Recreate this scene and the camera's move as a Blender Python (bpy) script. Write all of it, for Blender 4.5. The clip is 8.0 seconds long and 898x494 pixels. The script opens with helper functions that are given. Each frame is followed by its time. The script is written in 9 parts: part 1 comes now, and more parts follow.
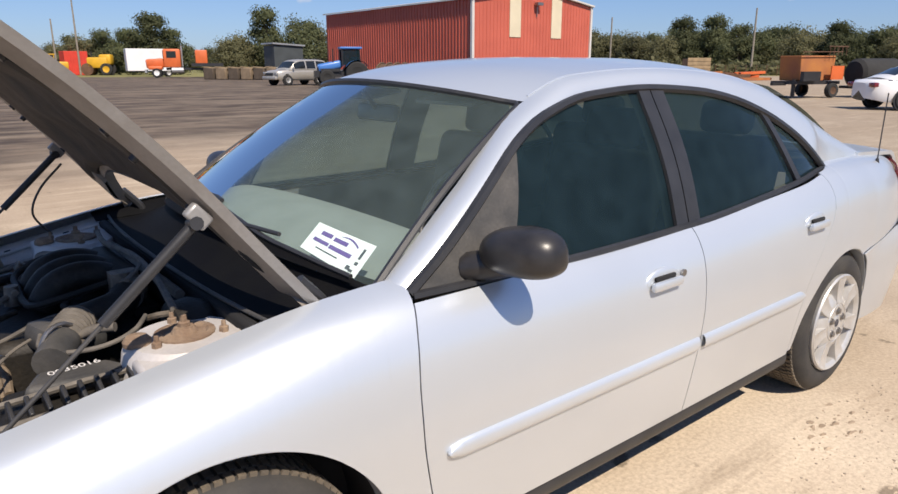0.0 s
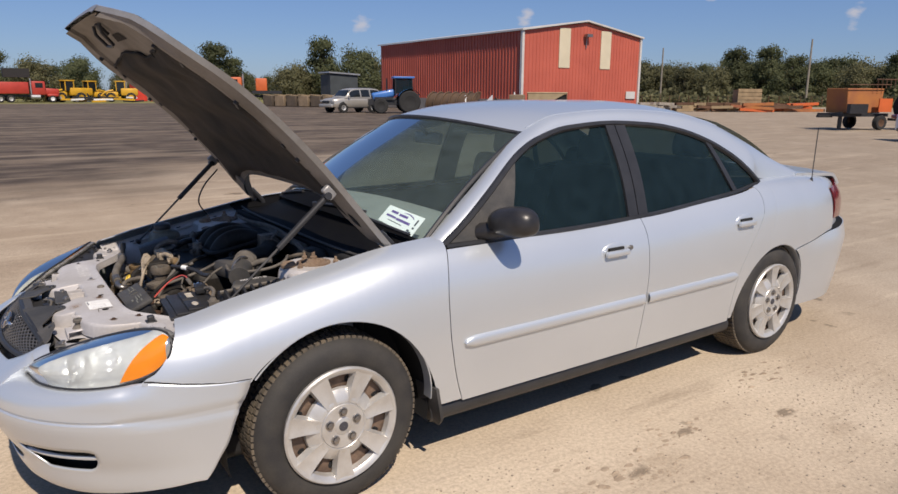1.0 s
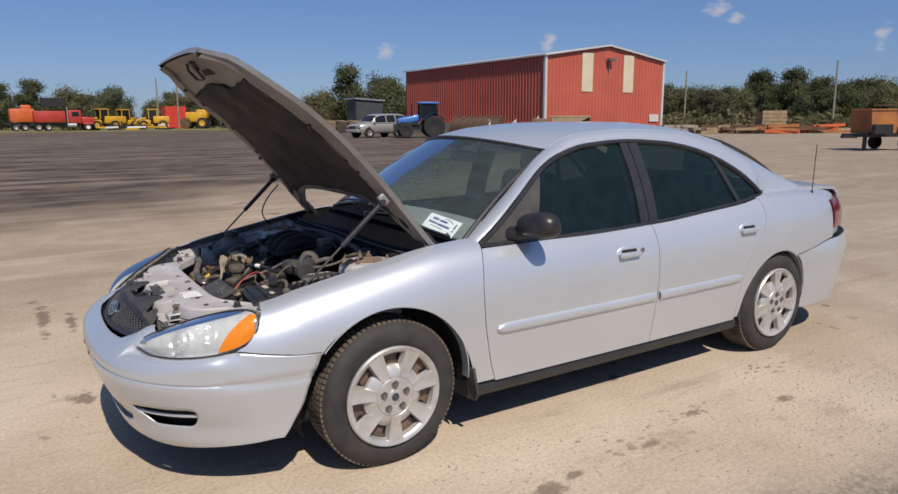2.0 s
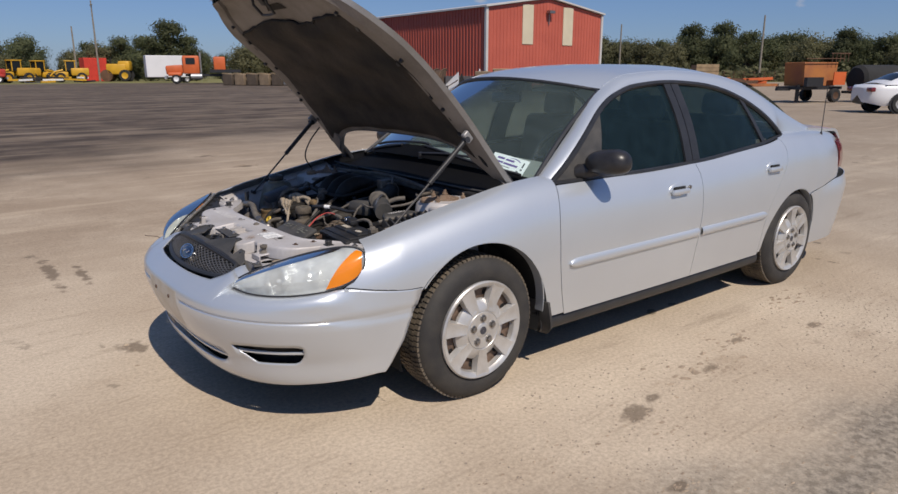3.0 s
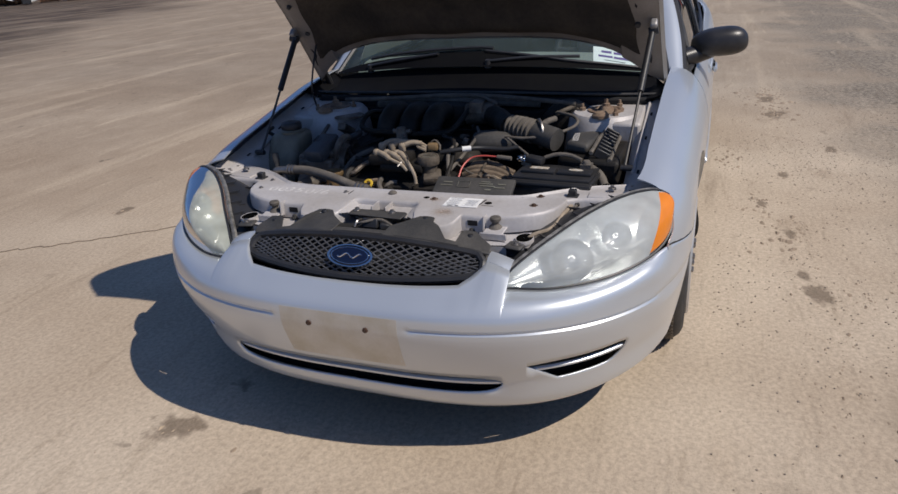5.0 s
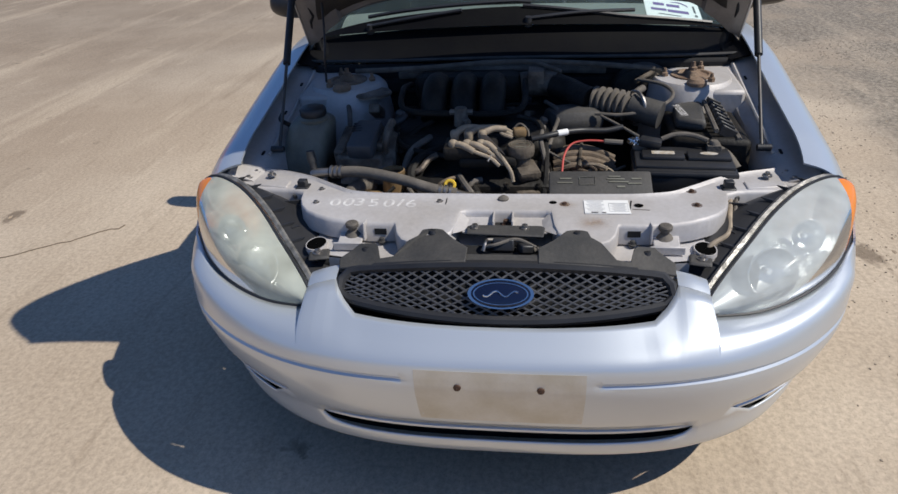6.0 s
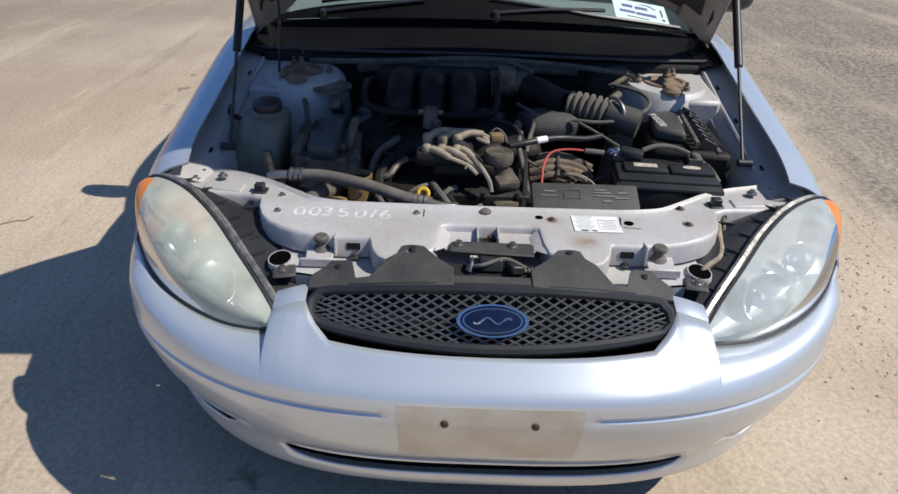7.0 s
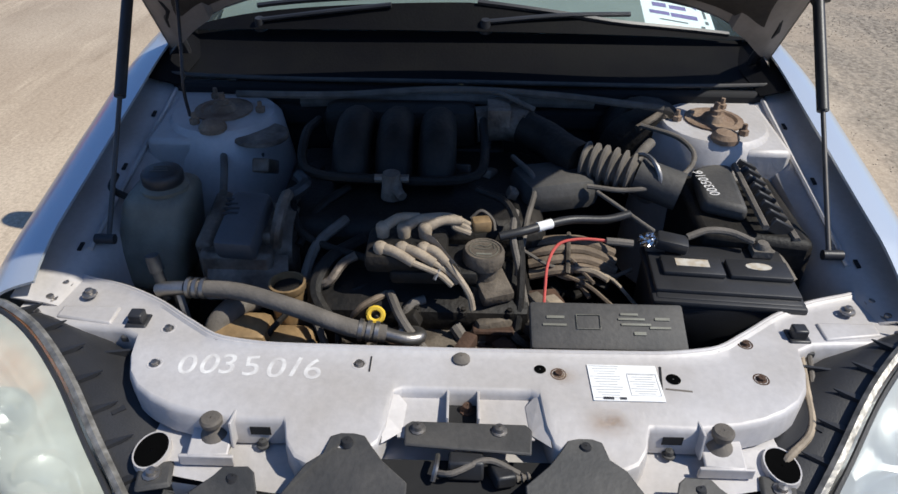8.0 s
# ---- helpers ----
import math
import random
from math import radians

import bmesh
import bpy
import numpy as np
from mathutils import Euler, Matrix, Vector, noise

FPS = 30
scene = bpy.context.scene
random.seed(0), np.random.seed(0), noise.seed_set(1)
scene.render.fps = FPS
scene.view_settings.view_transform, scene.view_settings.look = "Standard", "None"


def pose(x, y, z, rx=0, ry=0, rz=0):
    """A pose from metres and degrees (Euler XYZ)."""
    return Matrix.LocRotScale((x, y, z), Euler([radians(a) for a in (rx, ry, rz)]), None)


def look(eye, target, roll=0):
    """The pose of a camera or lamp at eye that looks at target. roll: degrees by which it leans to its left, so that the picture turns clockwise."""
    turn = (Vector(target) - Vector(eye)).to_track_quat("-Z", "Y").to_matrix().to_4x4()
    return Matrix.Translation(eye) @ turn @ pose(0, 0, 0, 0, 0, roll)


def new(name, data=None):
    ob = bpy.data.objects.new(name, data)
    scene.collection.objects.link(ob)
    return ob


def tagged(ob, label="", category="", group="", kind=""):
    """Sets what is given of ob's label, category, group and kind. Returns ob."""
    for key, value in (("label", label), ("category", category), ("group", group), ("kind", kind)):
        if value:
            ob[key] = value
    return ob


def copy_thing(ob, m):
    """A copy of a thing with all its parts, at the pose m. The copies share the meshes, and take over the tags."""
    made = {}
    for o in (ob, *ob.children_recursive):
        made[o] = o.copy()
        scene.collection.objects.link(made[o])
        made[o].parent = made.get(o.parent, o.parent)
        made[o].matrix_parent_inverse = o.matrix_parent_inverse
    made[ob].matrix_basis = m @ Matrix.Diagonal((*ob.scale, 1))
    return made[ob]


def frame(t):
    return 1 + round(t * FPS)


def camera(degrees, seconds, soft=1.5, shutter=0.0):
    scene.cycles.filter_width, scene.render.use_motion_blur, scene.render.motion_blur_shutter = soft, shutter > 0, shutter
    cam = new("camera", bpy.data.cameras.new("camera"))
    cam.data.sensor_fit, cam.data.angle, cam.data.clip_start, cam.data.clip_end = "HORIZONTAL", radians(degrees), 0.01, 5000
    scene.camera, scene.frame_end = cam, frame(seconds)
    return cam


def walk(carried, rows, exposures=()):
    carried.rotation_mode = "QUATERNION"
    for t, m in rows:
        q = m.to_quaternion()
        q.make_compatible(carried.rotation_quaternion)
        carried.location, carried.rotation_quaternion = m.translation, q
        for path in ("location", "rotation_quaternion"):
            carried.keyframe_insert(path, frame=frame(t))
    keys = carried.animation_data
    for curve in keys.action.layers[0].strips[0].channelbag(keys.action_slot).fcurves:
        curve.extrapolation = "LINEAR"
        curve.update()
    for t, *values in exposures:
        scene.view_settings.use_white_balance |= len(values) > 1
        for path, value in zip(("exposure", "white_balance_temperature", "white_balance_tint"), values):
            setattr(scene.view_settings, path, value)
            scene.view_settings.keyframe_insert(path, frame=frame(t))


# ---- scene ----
cam = camera(66.5, 8.0)
PATH = [
    (0, (-0.371, -2.059, 1.424), (0.838, -0.55, 0.913), -0.1),
    (0.5, (-0.714, -2.525, 1.458), (0.433, -0.963, 0.962), -0.7),
    (1, (-0.968, -2.982, 1.485), (0.142, -1.376, 1.05), 0.3),
    (1.2, (-1.086, -3.071, 1.472), (0.024, -1.445, 1.12), -0.6),
    (2.3, (-1.375, -3.373, 1.478), (-0.324, -1.713, 1.106), -0.1),
    (2.5, (-1.496, -3.301, 1.454), (-0.373, -1.689, 1.084), -0.6),
    (3, (-1.833, -3.023, 1.408), (-0.639, -1.496, 0.914), -0.1),
    (3.5, (-2.063, -2.529, 1.4), (-0.662, -1.247, 0.771), -1.9),
    (4, (-2.369, -2.033, 1.409), (-0.859, -0.904, 0.741), -1.9),
    (4.5, (-2.468, -1.484, 1.386), (-0.825, -0.572, 0.703), -3.5),
    (5, (-2.494, -0.916, 1.418), (-0.785, -0.242, 0.628), -3.8),
    (5.2, (-2.446, -0.717, 1.447), (-0.744, -0.119, 0.583), -1.9),
    (6.3, (-2.115, 0.05, 1.458), (-0.377, 0.186, 0.478), -1.9),
    (6.5, (-2.076, 0.078, 1.468), (-0.345, 0.16, 0.469), 0.5),
    (7, (-2.044, 0.092, 1.452), (-0.313, 0.091, 0.449), 1.9),
    (7.2, (-1.940, 0.088, 1.447), (-0.228, 0.040, 0.390), 1.4),
    (7.5, (-1.749, 0.079, 1.44), (-0.069, 0.04, 0.356), 0.7),
    (8, (-1.414, 0.021, 1.484), (0.239, 0.041, 0.358), 0.9),
]
walk(cam, [(t, look(eye, target, roll)) for t, eye, target, roll in PATH],
     exposures=[(0, 0.35, 7200, 13), (0.5, 0.12, 7250, 14), (1, -0.06, 7200, 14), (2.5, -0.23, 6850, 13), (3.5, -0.40, 6850, 13), (4.5, -0.54, 6800, 13), (5.2, -0.38, 6650, 12), (6.5, -0.08, 6500, 8), (8, 0.10, 6450, 8)])

# ---- light ----
SUN_WAY = Vector((0.145, 0.785, -1.0)).normalized()
world = bpy.data.worlds.new("sky")
scene.world = world
world.use_nodes = True
wn, wl = world.node_tree.nodes, world.node_tree.links
wn.clear()
sky = wn.new("ShaderNodeTexSky")
sky.sky_type, sky.sun_disc = "NISHITA", False
sky.sun_elevation = math.asin(-SUN_WAY.z)
sky.sun_rotation = math.atan2(-SUN_WAY.x, -SUN_WAY.y)
sky.altitude, sky.air_density, sky.dust_density, sky.ozone_density = 400, 1.0, 0.5, 2.0
back = wn.new("ShaderNodeBackground")
back.inputs["Strength"].default_value = 0.078
wo = wn.new("ShaderNodeOutputWorld")
deep = wn.new("ShaderNodeHueSaturation")
deep.inputs["Saturation"].default_value, deep.inputs["Value"].default_value = 1.06, 0.90
wl.new(sky.outputs[0], deep.inputs["Color"])
cool = wn.new("ShaderNodeMix")
cool.data_type, cool.blend_type = "RGBA", "MULTIPLY"
cool.inputs["Factor"].default_value, cool.inputs["B"].default_value = 1.0, (0.71, 0.88, 1.24, 1)
wl.new(deep.outputs[0], cool.inputs["A"])
# a few small fair-weather clouds
ray = wn.new("ShaderNodeTexCoord")
puff = wn.new("ShaderNodeTexNoise")
puff.inputs["Scale"].default_value, puff.inputs["Detail"].default_value = 38, 5
stretch = wn.new("ShaderNodeMapping")
stretch.inputs["Scale"].default_value = (1, 1, 2.2)
wl.new(ray.outputs["Generated"], stretch.inputs["Vector"])
wl.new(stretch.outputs[0], puff.inputs["Vector"])
haze = wn.new("ShaderNodeMix")
haze.data_type = "RGBA"
haze.inputs["Factor"].default_value, haze.inputs["B"].default_value = 0.24, (2.5, 5.0, 10.5, 1)
wl.new(cool.outputs["Result"], haze.inputs["A"])
now = haze.outputs["Result"]
for bearing, rise, size in ((62.5, 5.6, 1.7), (49.3, 5.9, 1.3), (36.5, 8.4, 2.6), (35.6, 7.2, 1.6), (26.0, 5.6, 1.5), (22.5, 8.0, 2.2), (71.0, 9.5, 1.6)):
    a, e = radians(bearing), radians(rise)
    near = wn.new("ShaderNodeVectorMath")
    near.operation = "DISTANCE"
    wl.new(ray.outputs["Generated"], near.inputs[0])
    near.inputs[1].default_value = (math.cos(a) * math.cos(e), math.sin(a) * math.cos(e), math.sin(e))
    fall = wn.new("ShaderNodeMapRange")
    fall.inputs["From Min"].default_value, fall.inputs["From Max"].default_value = 0.0, math.radians(size)
    fall.inputs["To Min"].default_value, fall.inputs["To Max"].default_value = 0.30, -0.30
    wl.new(near.outputs["Value"], fall.inputs["Value"])
    add = wn.new("ShaderNodeMath")
    wl.new(fall.outputs[0], add.inputs[0])
    wl.new(puff.outputs["Fac"], add.inputs[1])
    cut = wn.new("ShaderNodeMapRange")
    cut.inputs["From Min"].default_value, cut.inputs["From Max"].default_value = 0.55, 0.80
    cut.inputs["To Max"].default_value = 0.55
    wl.new(add.outputs[0], cut.inputs["Value"])
    lay = wn.new("ShaderNodeMix")
    lay.data_type = "RGBA"
    lay.inputs["B"].default_value = (8.5, 8.2, 8.4, 1)
    wl.new(cut.outputs[0], lay.inputs["Factor"])
    wl.new(now, lay.inputs["A"])
    now = lay.outputs["Result"]
wl.new(now, back.inputs["Color"])
wl.new(back.outputs[0], wo.inputs["Surface"])
sun_data = bpy.data.lights.new("sun", "SUN")
sun_data.energy, sun_data.angle, sun_data.color = 4.9, radians(0.55), (1.0, 0.95, 0.87)
sun = new("sun", sun_data)
sun.matrix_world = look((-8, -24, 28), Vector((-8, -24, 28)) + SUN_WAY)

# ---- materials ----


def mat(name, color, rough=0.6, metal=0.0, vary=0.15, scale=8.0, bump=0.0, fine=60.0, second=None, coat=0.0, spec=0.5, per_piece=0.0):
    """A surface with variation at two scales (metres), a second stain colour, and fine relief."""
    m = bpy.data.materials.new(name)
    m.use_nodes = True
    n, l = m.node_tree.nodes, m.node_tree.links
    b = n["Principled BSDF"]
    b.inputs["Roughness"].default_value, b.inputs["Metallic"].default_value = rough, metal
    b.inputs["Coat Weight"].default_value, b.inputs["Coat Roughness"].default_value = coat, 0.06
    b.inputs["Specular IOR Level"].default_value = spec
    tc = n.new("ShaderNodeTexCoord")
    big = n.new("ShaderNodeTexNoise")
    big.inputs["Scale"].default_value, big.inputs["Detail"].default_value = scale, 6
    small = n.new("ShaderNodeTexNoise")
    small.inputs["Scale"].default_value, small.inputs["Detail"].default_value = fine, 4
    l.new(tc.outputs["Object"], big.inputs["Vector"])
    l.new(tc.outputs["Object"], small.inputs["Vector"])
    ramp = n.new("ShaderNodeMapRange")
    ramp.inputs["From Min"].default_value, ramp.inputs["From Max"].default_value = 0.35, 0.68
    l.new(big.outputs["Fac"], ramp.inputs["Value"])
    two = n.new("ShaderNodeMix")
    two.data_type = "RGBA"
    dark = [c * (1 - 1.6 * vary) for c in color] if second is None else second
    two.inputs["A"].default_value, two.inputs["B"].default_value = (*color, 1), (*dark, 1)
    l.new(ramp.outputs[0], two.inputs["Factor"])
    grain = n.new("ShaderNodeMapRange")
    grain.inputs["To Min"].default_value, grain.inputs["To Max"].default_value = 1 - vary, 1 + vary
    l.new(small.outputs["Fac"], grain.inputs["Value"])
    mul = n.new("ShaderNodeVectorMath")
    mul.operation = "SCALE"
    l.new(two.outputs["Result"], mul.inputs[0])
    l.new(grain.outputs[0], mul.inputs["Scale"])
    out = mul.outputs[0]
    if per_piece:
        info = n.new("ShaderNodeObjectInfo")
        pr = n.new("ShaderNodeMapRange")
        pr.inputs["To Min"].default_value, pr.inputs["To Max"].default_value = 1 - per_piece, 1 + per_piece
        l.new(info.outputs["Random"], pr.inputs["Value"])
        again = n.new("ShaderNodeVectorMath")
        again.operation = "SCALE"
        l.new(out, again.inputs[0])
        l.new(pr.outputs[0], again.inputs["Scale"])
        out = again.outputs[0]
    l.new(out, b.inputs["Base Color"])
    if bump:
        bp = n.new("ShaderNodeBump")
        bp.inputs["Strength"].default_value, bp.inputs["Distance"].default_value = bump, 0.01
        l.new(small.outputs["Fac"], bp.inputs["Height"])
        l.new(bp.outputs[0], b.inputs["Normal"])
    return m


def glass(name, tint, ior=1.45, rough=0.0, haze=None, haze_amount=0.0):
    """A pane: light goes straight through, tinted, with a Fresnel gloss, and a share of diffuse haze colour."""
    m = bpy.data.materials.new(name)
    m.use_nodes = True
    n, l = m.node_tree.nodes, m.node_tree.links
    n.clear()
    out = n.new("ShaderNodeOutputMaterial")
    clear = n.new("ShaderNodeBsdfTransparent")
    clear.inputs[0].default_value = (*tint, 1)
    gloss = n.new("ShaderNodeBsdfGlossy")
    gloss.inputs["Roughness"].default_value = rough
    fr = n.new("ShaderNodeFresnel")
    fr.inputs["IOR"].default_value = ior
    base = clear.outputs[0]
    if haze:
        dif = n.new("ShaderNodeBsdfDiffuse")
        nz = n.new("ShaderNodeTexNoise")
        nz.inputs["Scale"].default_value = 14
        tc = n.new("ShaderNodeTexCoord")
        l.new(tc.outputs["Object"], nz.inputs["Vector"])
        mr = n.new("ShaderNodeMapRange")
        mr.inputs["To Min"].default_value, mr.inputs["To Max"].default_value = haze_amount * 0.6, haze_amount * 1.4
        l.new(nz.outputs["Fac"], mr.inputs["Value"])
        dif.inputs[0].default_value = (*haze, 1)
        mh = n.new("ShaderNodeMixShader")
        l.new(mr.outputs[0], mh.inputs[0])
        l.new(base, mh.inputs[1])
        l.new(dif.outputs[0], mh.inputs[2])
        base = mh.outputs[0]
    mx = n.new("ShaderNodeMixShader")
    l.new(fr.outputs[0], mx.inputs[0])
    l.new(base, mx.inputs[1])
    l.new(gloss.outputs[0], mx.inputs[2])
    l.new(mx.outputs[0], out.inputs["Surface"])
    return m


PAINT = mat("silver_paint", (0.600, 0.640, 0.680), 0.35, 0.52, 0.03, 1.5, 0.0, 900, coat=0.55)
BAY_PAINT = mat("dusty_bay_paint", (0.52, 0.50, 0.495), 0.55, 0.15, 0.12, 6.0, 0.06, 90, second=(0.43, 0.40, 0.375))
COWL_BLACK = mat("deep_black_cowl", (0.004, 0.004, 0.005), 0.7, 0, 0.3, 8, 0.1, 150, second=(0.006, 0.006, 0.006), spec=0.08)
# Brown dust, with sunlight put into the colour of the engine's lit parts.
SUNLIT_DUST = mat("dust_caked_engine_part", (0.14, 0.115, 0.088), 0.85, 0.05, 0.35, 22, 0.25, 140, second=(0.055, 0.043, 0.032))
RIM_STEEL = mat("brown_steel_rim", (0.20, 0.135, 0.098), 0.6, 0.3, 0.3, 20, 0.1, 150)
BLACK = mat("black_plastic", (0.028, 0.028, 0.03), 0.45, 0, 0.2, 12, 0.05, 300)
DUSTY = mat("dusty_black_plastic", (0.034, 0.034, 0.034), 0.65, 0, 0.3, 9, 0.1, 120, second=(0.075, 0.070, 0.064))
MIRROR_BLACK = mat("worn_black_mirror_shell", (0.03, 0.028, 0.028), 0.36, 0, 0.25, 20, 0.04, 400)
RUBBER = mat("tyre_rubber", (0.024, 0.023, 0.023), 0.75, 0, 0.18, 10, 0.1, 150, second=(0.045, 0.041, 0.036))
TREAD = mat("dusty_tread", (0.15, 0.12, 0.085), 0.9, 0, 0.25, 14, 0.2, 120, second=(0.07, 0.06, 0.05))
COVER = mat("silver_wheel_cover", (0.56, 0.555, 0.54), 0.36, 0.45, 0.06, 15, 0.03, 200, second=(0.46, 0.44, 0.41))
RUST = mat("rusty_steel_wheel", (0.10, 0.055, 0.035), 0.8, 0.2, 0.35, 20, 0.2, 150)
DUSTY_RUST = mat("dust_covered_rusty_steel", (0.27, 0.195, 0.135), 0.85, 0.1, 0.3, 20, 0.2, 150, second=(0.16, 0.10, 0.065))
CHROME = mat("chrome", (0.75, 0.75, 0.75), 0.12, 1.0, 0.03, 10)
STEEL = mat("dull_steel", (0.35, 0.33, 0.31), 0.4, 0.9, 0.15, 20, 0.05, 200)
ALU = mat("dirty_aluminium", (0.26, 0.22, 0.18), 0.6, 0.5, 0.3, 18, 0.2, 120, second=(0.08, 0.06, 0.045))
# Near-black for black parts, and for shade filled into gaps and recesses.
DARK = mat("black_parts_and_gap_shade", (0.012, 0.012, 0.013), 0.9, 0, 0.2, 6)
# Near-black for flat discs that paint the shade inside holes.
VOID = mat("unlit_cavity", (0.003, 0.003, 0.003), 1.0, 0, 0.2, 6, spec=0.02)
ENGINE = mat("greasy_black_engine", (0.011, 0.0105, 0.010), 0.6, 0.1, 0.4, 15, 0.2, 100, second=(0.026, 0.022, 0.018), spec=0.3)
HOSE = mat("dusty_rubber_hose", (0.15, 0.132, 0.112), 0.8, 0, 0.25, 25, 0.15, 200)
WIRE_TAN = mat("dusty_ignition_wire", (0.37, 0.30, 0.22), 0.75, 0, 0.25, 30, 0.1, 200)
RED_WIRE = mat("red_wire", (0.60, 0.10, 0.08), 0.45, 0, 0.1)
YELLOW_PL = mat("yellow_plastic", (0.75, 0.50, 0.05), 0.5, 0, 0.1)
TANK = mat("yellowed_translucent_plastic", (0.22, 0.22, 0.18), 0.5, 0, 0.12, 9, 0.02, 150, second=(0.10, 0.092, 0.07))
OIL_RUST = mat("oily_brass", (0.36, 0.24, 0.12), 0.55, 0.3, 0.3, 20, 0.1, 90)
LINER = mat("hood_liner_felt", (0.014, 0.012, 0.010), 0.95, 0, 0.35, 3.2, 0.3, 60, second=(0.075, 0.058, 0.042))
# Grey base paints in the light that the black bars catch.
GRILLE = mat("worn_grey_grille_plastic", (0.11, 0.11, 0.115), 0.30, 0.2, 0.2, 30, 0.03, 300)
HOOD_UNDER = mat("dusty_hood_underside", (0.27, 0.24, 0.21), 0.7, 0.1, 0.12, 6, 0.05, 100, second=(0.18, 0.155, 0.13))
STRUT_ROD = mat("dirty_strut_rod", (0.10, 0.095, 0.09), 0.5, 0.5, 0.2, 30)
HEM = mat("dull_grey_hood_edge", (0.31, 0.305, 0.30), 0.45, 0.40, 0.12, 9, 0.04, 120, second=(0.24, 0.225, 0.21))
LENS = glass("hazed_headlight_lens", (0.92, 0.94, 0.94), 1.10, 0.16, (0.76, 0.80, 0.78), 0.50)
LENS_YELLOW = glass("yellowed_headlight_lens", (0.90, 0.90, 0.84), 1.10, 0.18, (0.62, 0.65, 0.56), 0.55)
LAMP_SHELL = mat("silvered_lamp_shell", (0.66, 0.68, 0.68), 0.30, 0.8, 0.08, 15, 0.02, 200)
FLANGE = mat("scuffed_lens_flange", (0.30, 0.29, 0.27), 0.35, 0.3, 0.3, 45, 0.1, 120, second=(0.10, 0.095, 0.085))
LAMP_BOWL = mat("dulled_reflector", (0.62, 0.65, 0.68), 0.28, 1.0, 0.08, 20)
FAINT_GLASS = mat("bulb_glass", (0.70, 0.72, 0.74), 0.15, 0.3, 0.05, 30)
AMBER = mat("amber_lens", (0.85, 0.25, 0.015), 0.25, 0, 0.06, 30, coat=0.6)
RED_LENS = mat("red_tail_lens", (0.17, 0.012, 0.016), 0.2, 0, 0.1, 20, coat=0.6)
# The windshield's teal haze paints in the reflection of a hazy sky.
SCREEN = glass("windshield_glass", (0.74, 0.87, 0.87), 1.065, 0.04, (0.46, 0.62, 0.63), 0.070)
TINTED = glass("tinted_window", (0.25, 0.31, 0.29), 1.065, 0.0, (0.030, 0.060, 0.078), 0.30)
CABIN = mat("grey_cabin_trim", (0.085, 0.087, 0.085), 0.85, 0, 0.12, 12, 0.1, 200)
HEADLINER = mat("pale_headliner", (0.34, 0.34, 0.32), 0.95, 0, 0.08, 20, 0.1, 300)
DASH = mat("dash_top", (0.19, 0.21, 0.19), 0.8, 0, 0.08, 10, 0.1, 300)
SEAT = mat("grey_seat_cloth", (0.055, 0.056, 0.060), 0.95, 0, 0.12, 20, 0.15, 300)
PAPER = mat("white_card", (0.82, 0.82, 0.80), 0.6, 0, 0.02)
PURPLE = mat("purple_ink", (0.12, 0.06, 0.25), 0.6, 0, 0.05)
INK = mat("dark_ink", (0.05, 0.05, 0.06), 0.6, 0, 0.05)
CHALK = mat("paint_marker", (0.70, 0.69, 0.675), 0.7, 0, 0.14, 45, second=(0.50, 0.48, 0.47))
BADGE = mat("blue_badge", (0.006, 0.010, 0.036), 0.2, 0.2, 0.05, coat=0.8)

# ---- tools for shapes ----


def part(name, bm, material, parent, label="", smooth=True, bevel=0.0):
    """Links a bmesh, or (verts, faces), as one mesh under a thing or a part."""
    me = bpy.data.meshes.new(name)
    if isinstance(bm, tuple):
        me.from_pydata([tuple(v) for v in bm[0]], [], bm[1])
    else:
        bm.to_mesh(me)
        bm.free()
    me.materials.append(material)
    if smooth:
        me.polygons.foreach_set("use_smooth", [True] * len(me.polygons))
    ob = new(name, me)
    ob.parent = parent
    if label:
        ob["label"] = label
    if smooth:
        me.set_sharp_from_angle(angle=radians(38))
    if bevel:
        md = ob.modifiers.new("bevel", "BEVEL")
        md.width, md.segments, md.limit_method, md.angle_limit = bevel, 2, "ANGLE", radians(40)
    return ob


def thing(name, label, category, at=(0, 0, 0), turn=0.0, group=""):
    ob = new(name)
    ob.empty_display_size = 0.2
    ob.matrix_basis = pose(*at, 0, 0, turn)
    return tagged(ob, label, category, group)


def joined(*meshes):
    """Several (verts, faces) in one."""
    verts, faces = [], []
    for v, f in meshes:
        k = len(verts)
        verts += [tuple(p) for p in v]
        faces += [tuple(i + k for i in q) for q in f]
    return verts, faces


def mirrored(mesh):
    v, f = mesh
    return [(p[0], -p[1], p[2]) for p in v], [tuple(reversed(q)) for q in f]


def sheet(fn, us, vs, skip=None):
    """A grid of fn(u, v) over the lists us and vs; skip(u, v) leaves out the cell with that middle."""
    verts = [tuple(fn(u, v)) for u in us for v in vs]
    n = len(vs)
    faces = []
    for i in range(len(us) - 1):
        for j in range(n - 1):
            if skip and skip((us[i] + us[i + 1]) / 2, (vs[j] + vs[j + 1]) / 2):
                continue
            faces.append((i * n + j, (i + 1) * n + j, (i + 1) * n + j + 1, i * n + j + 1))
    return verts, faces


def steps(a, b, n):
    return [a + (b - a) * i / n for i in range(n + 1)]


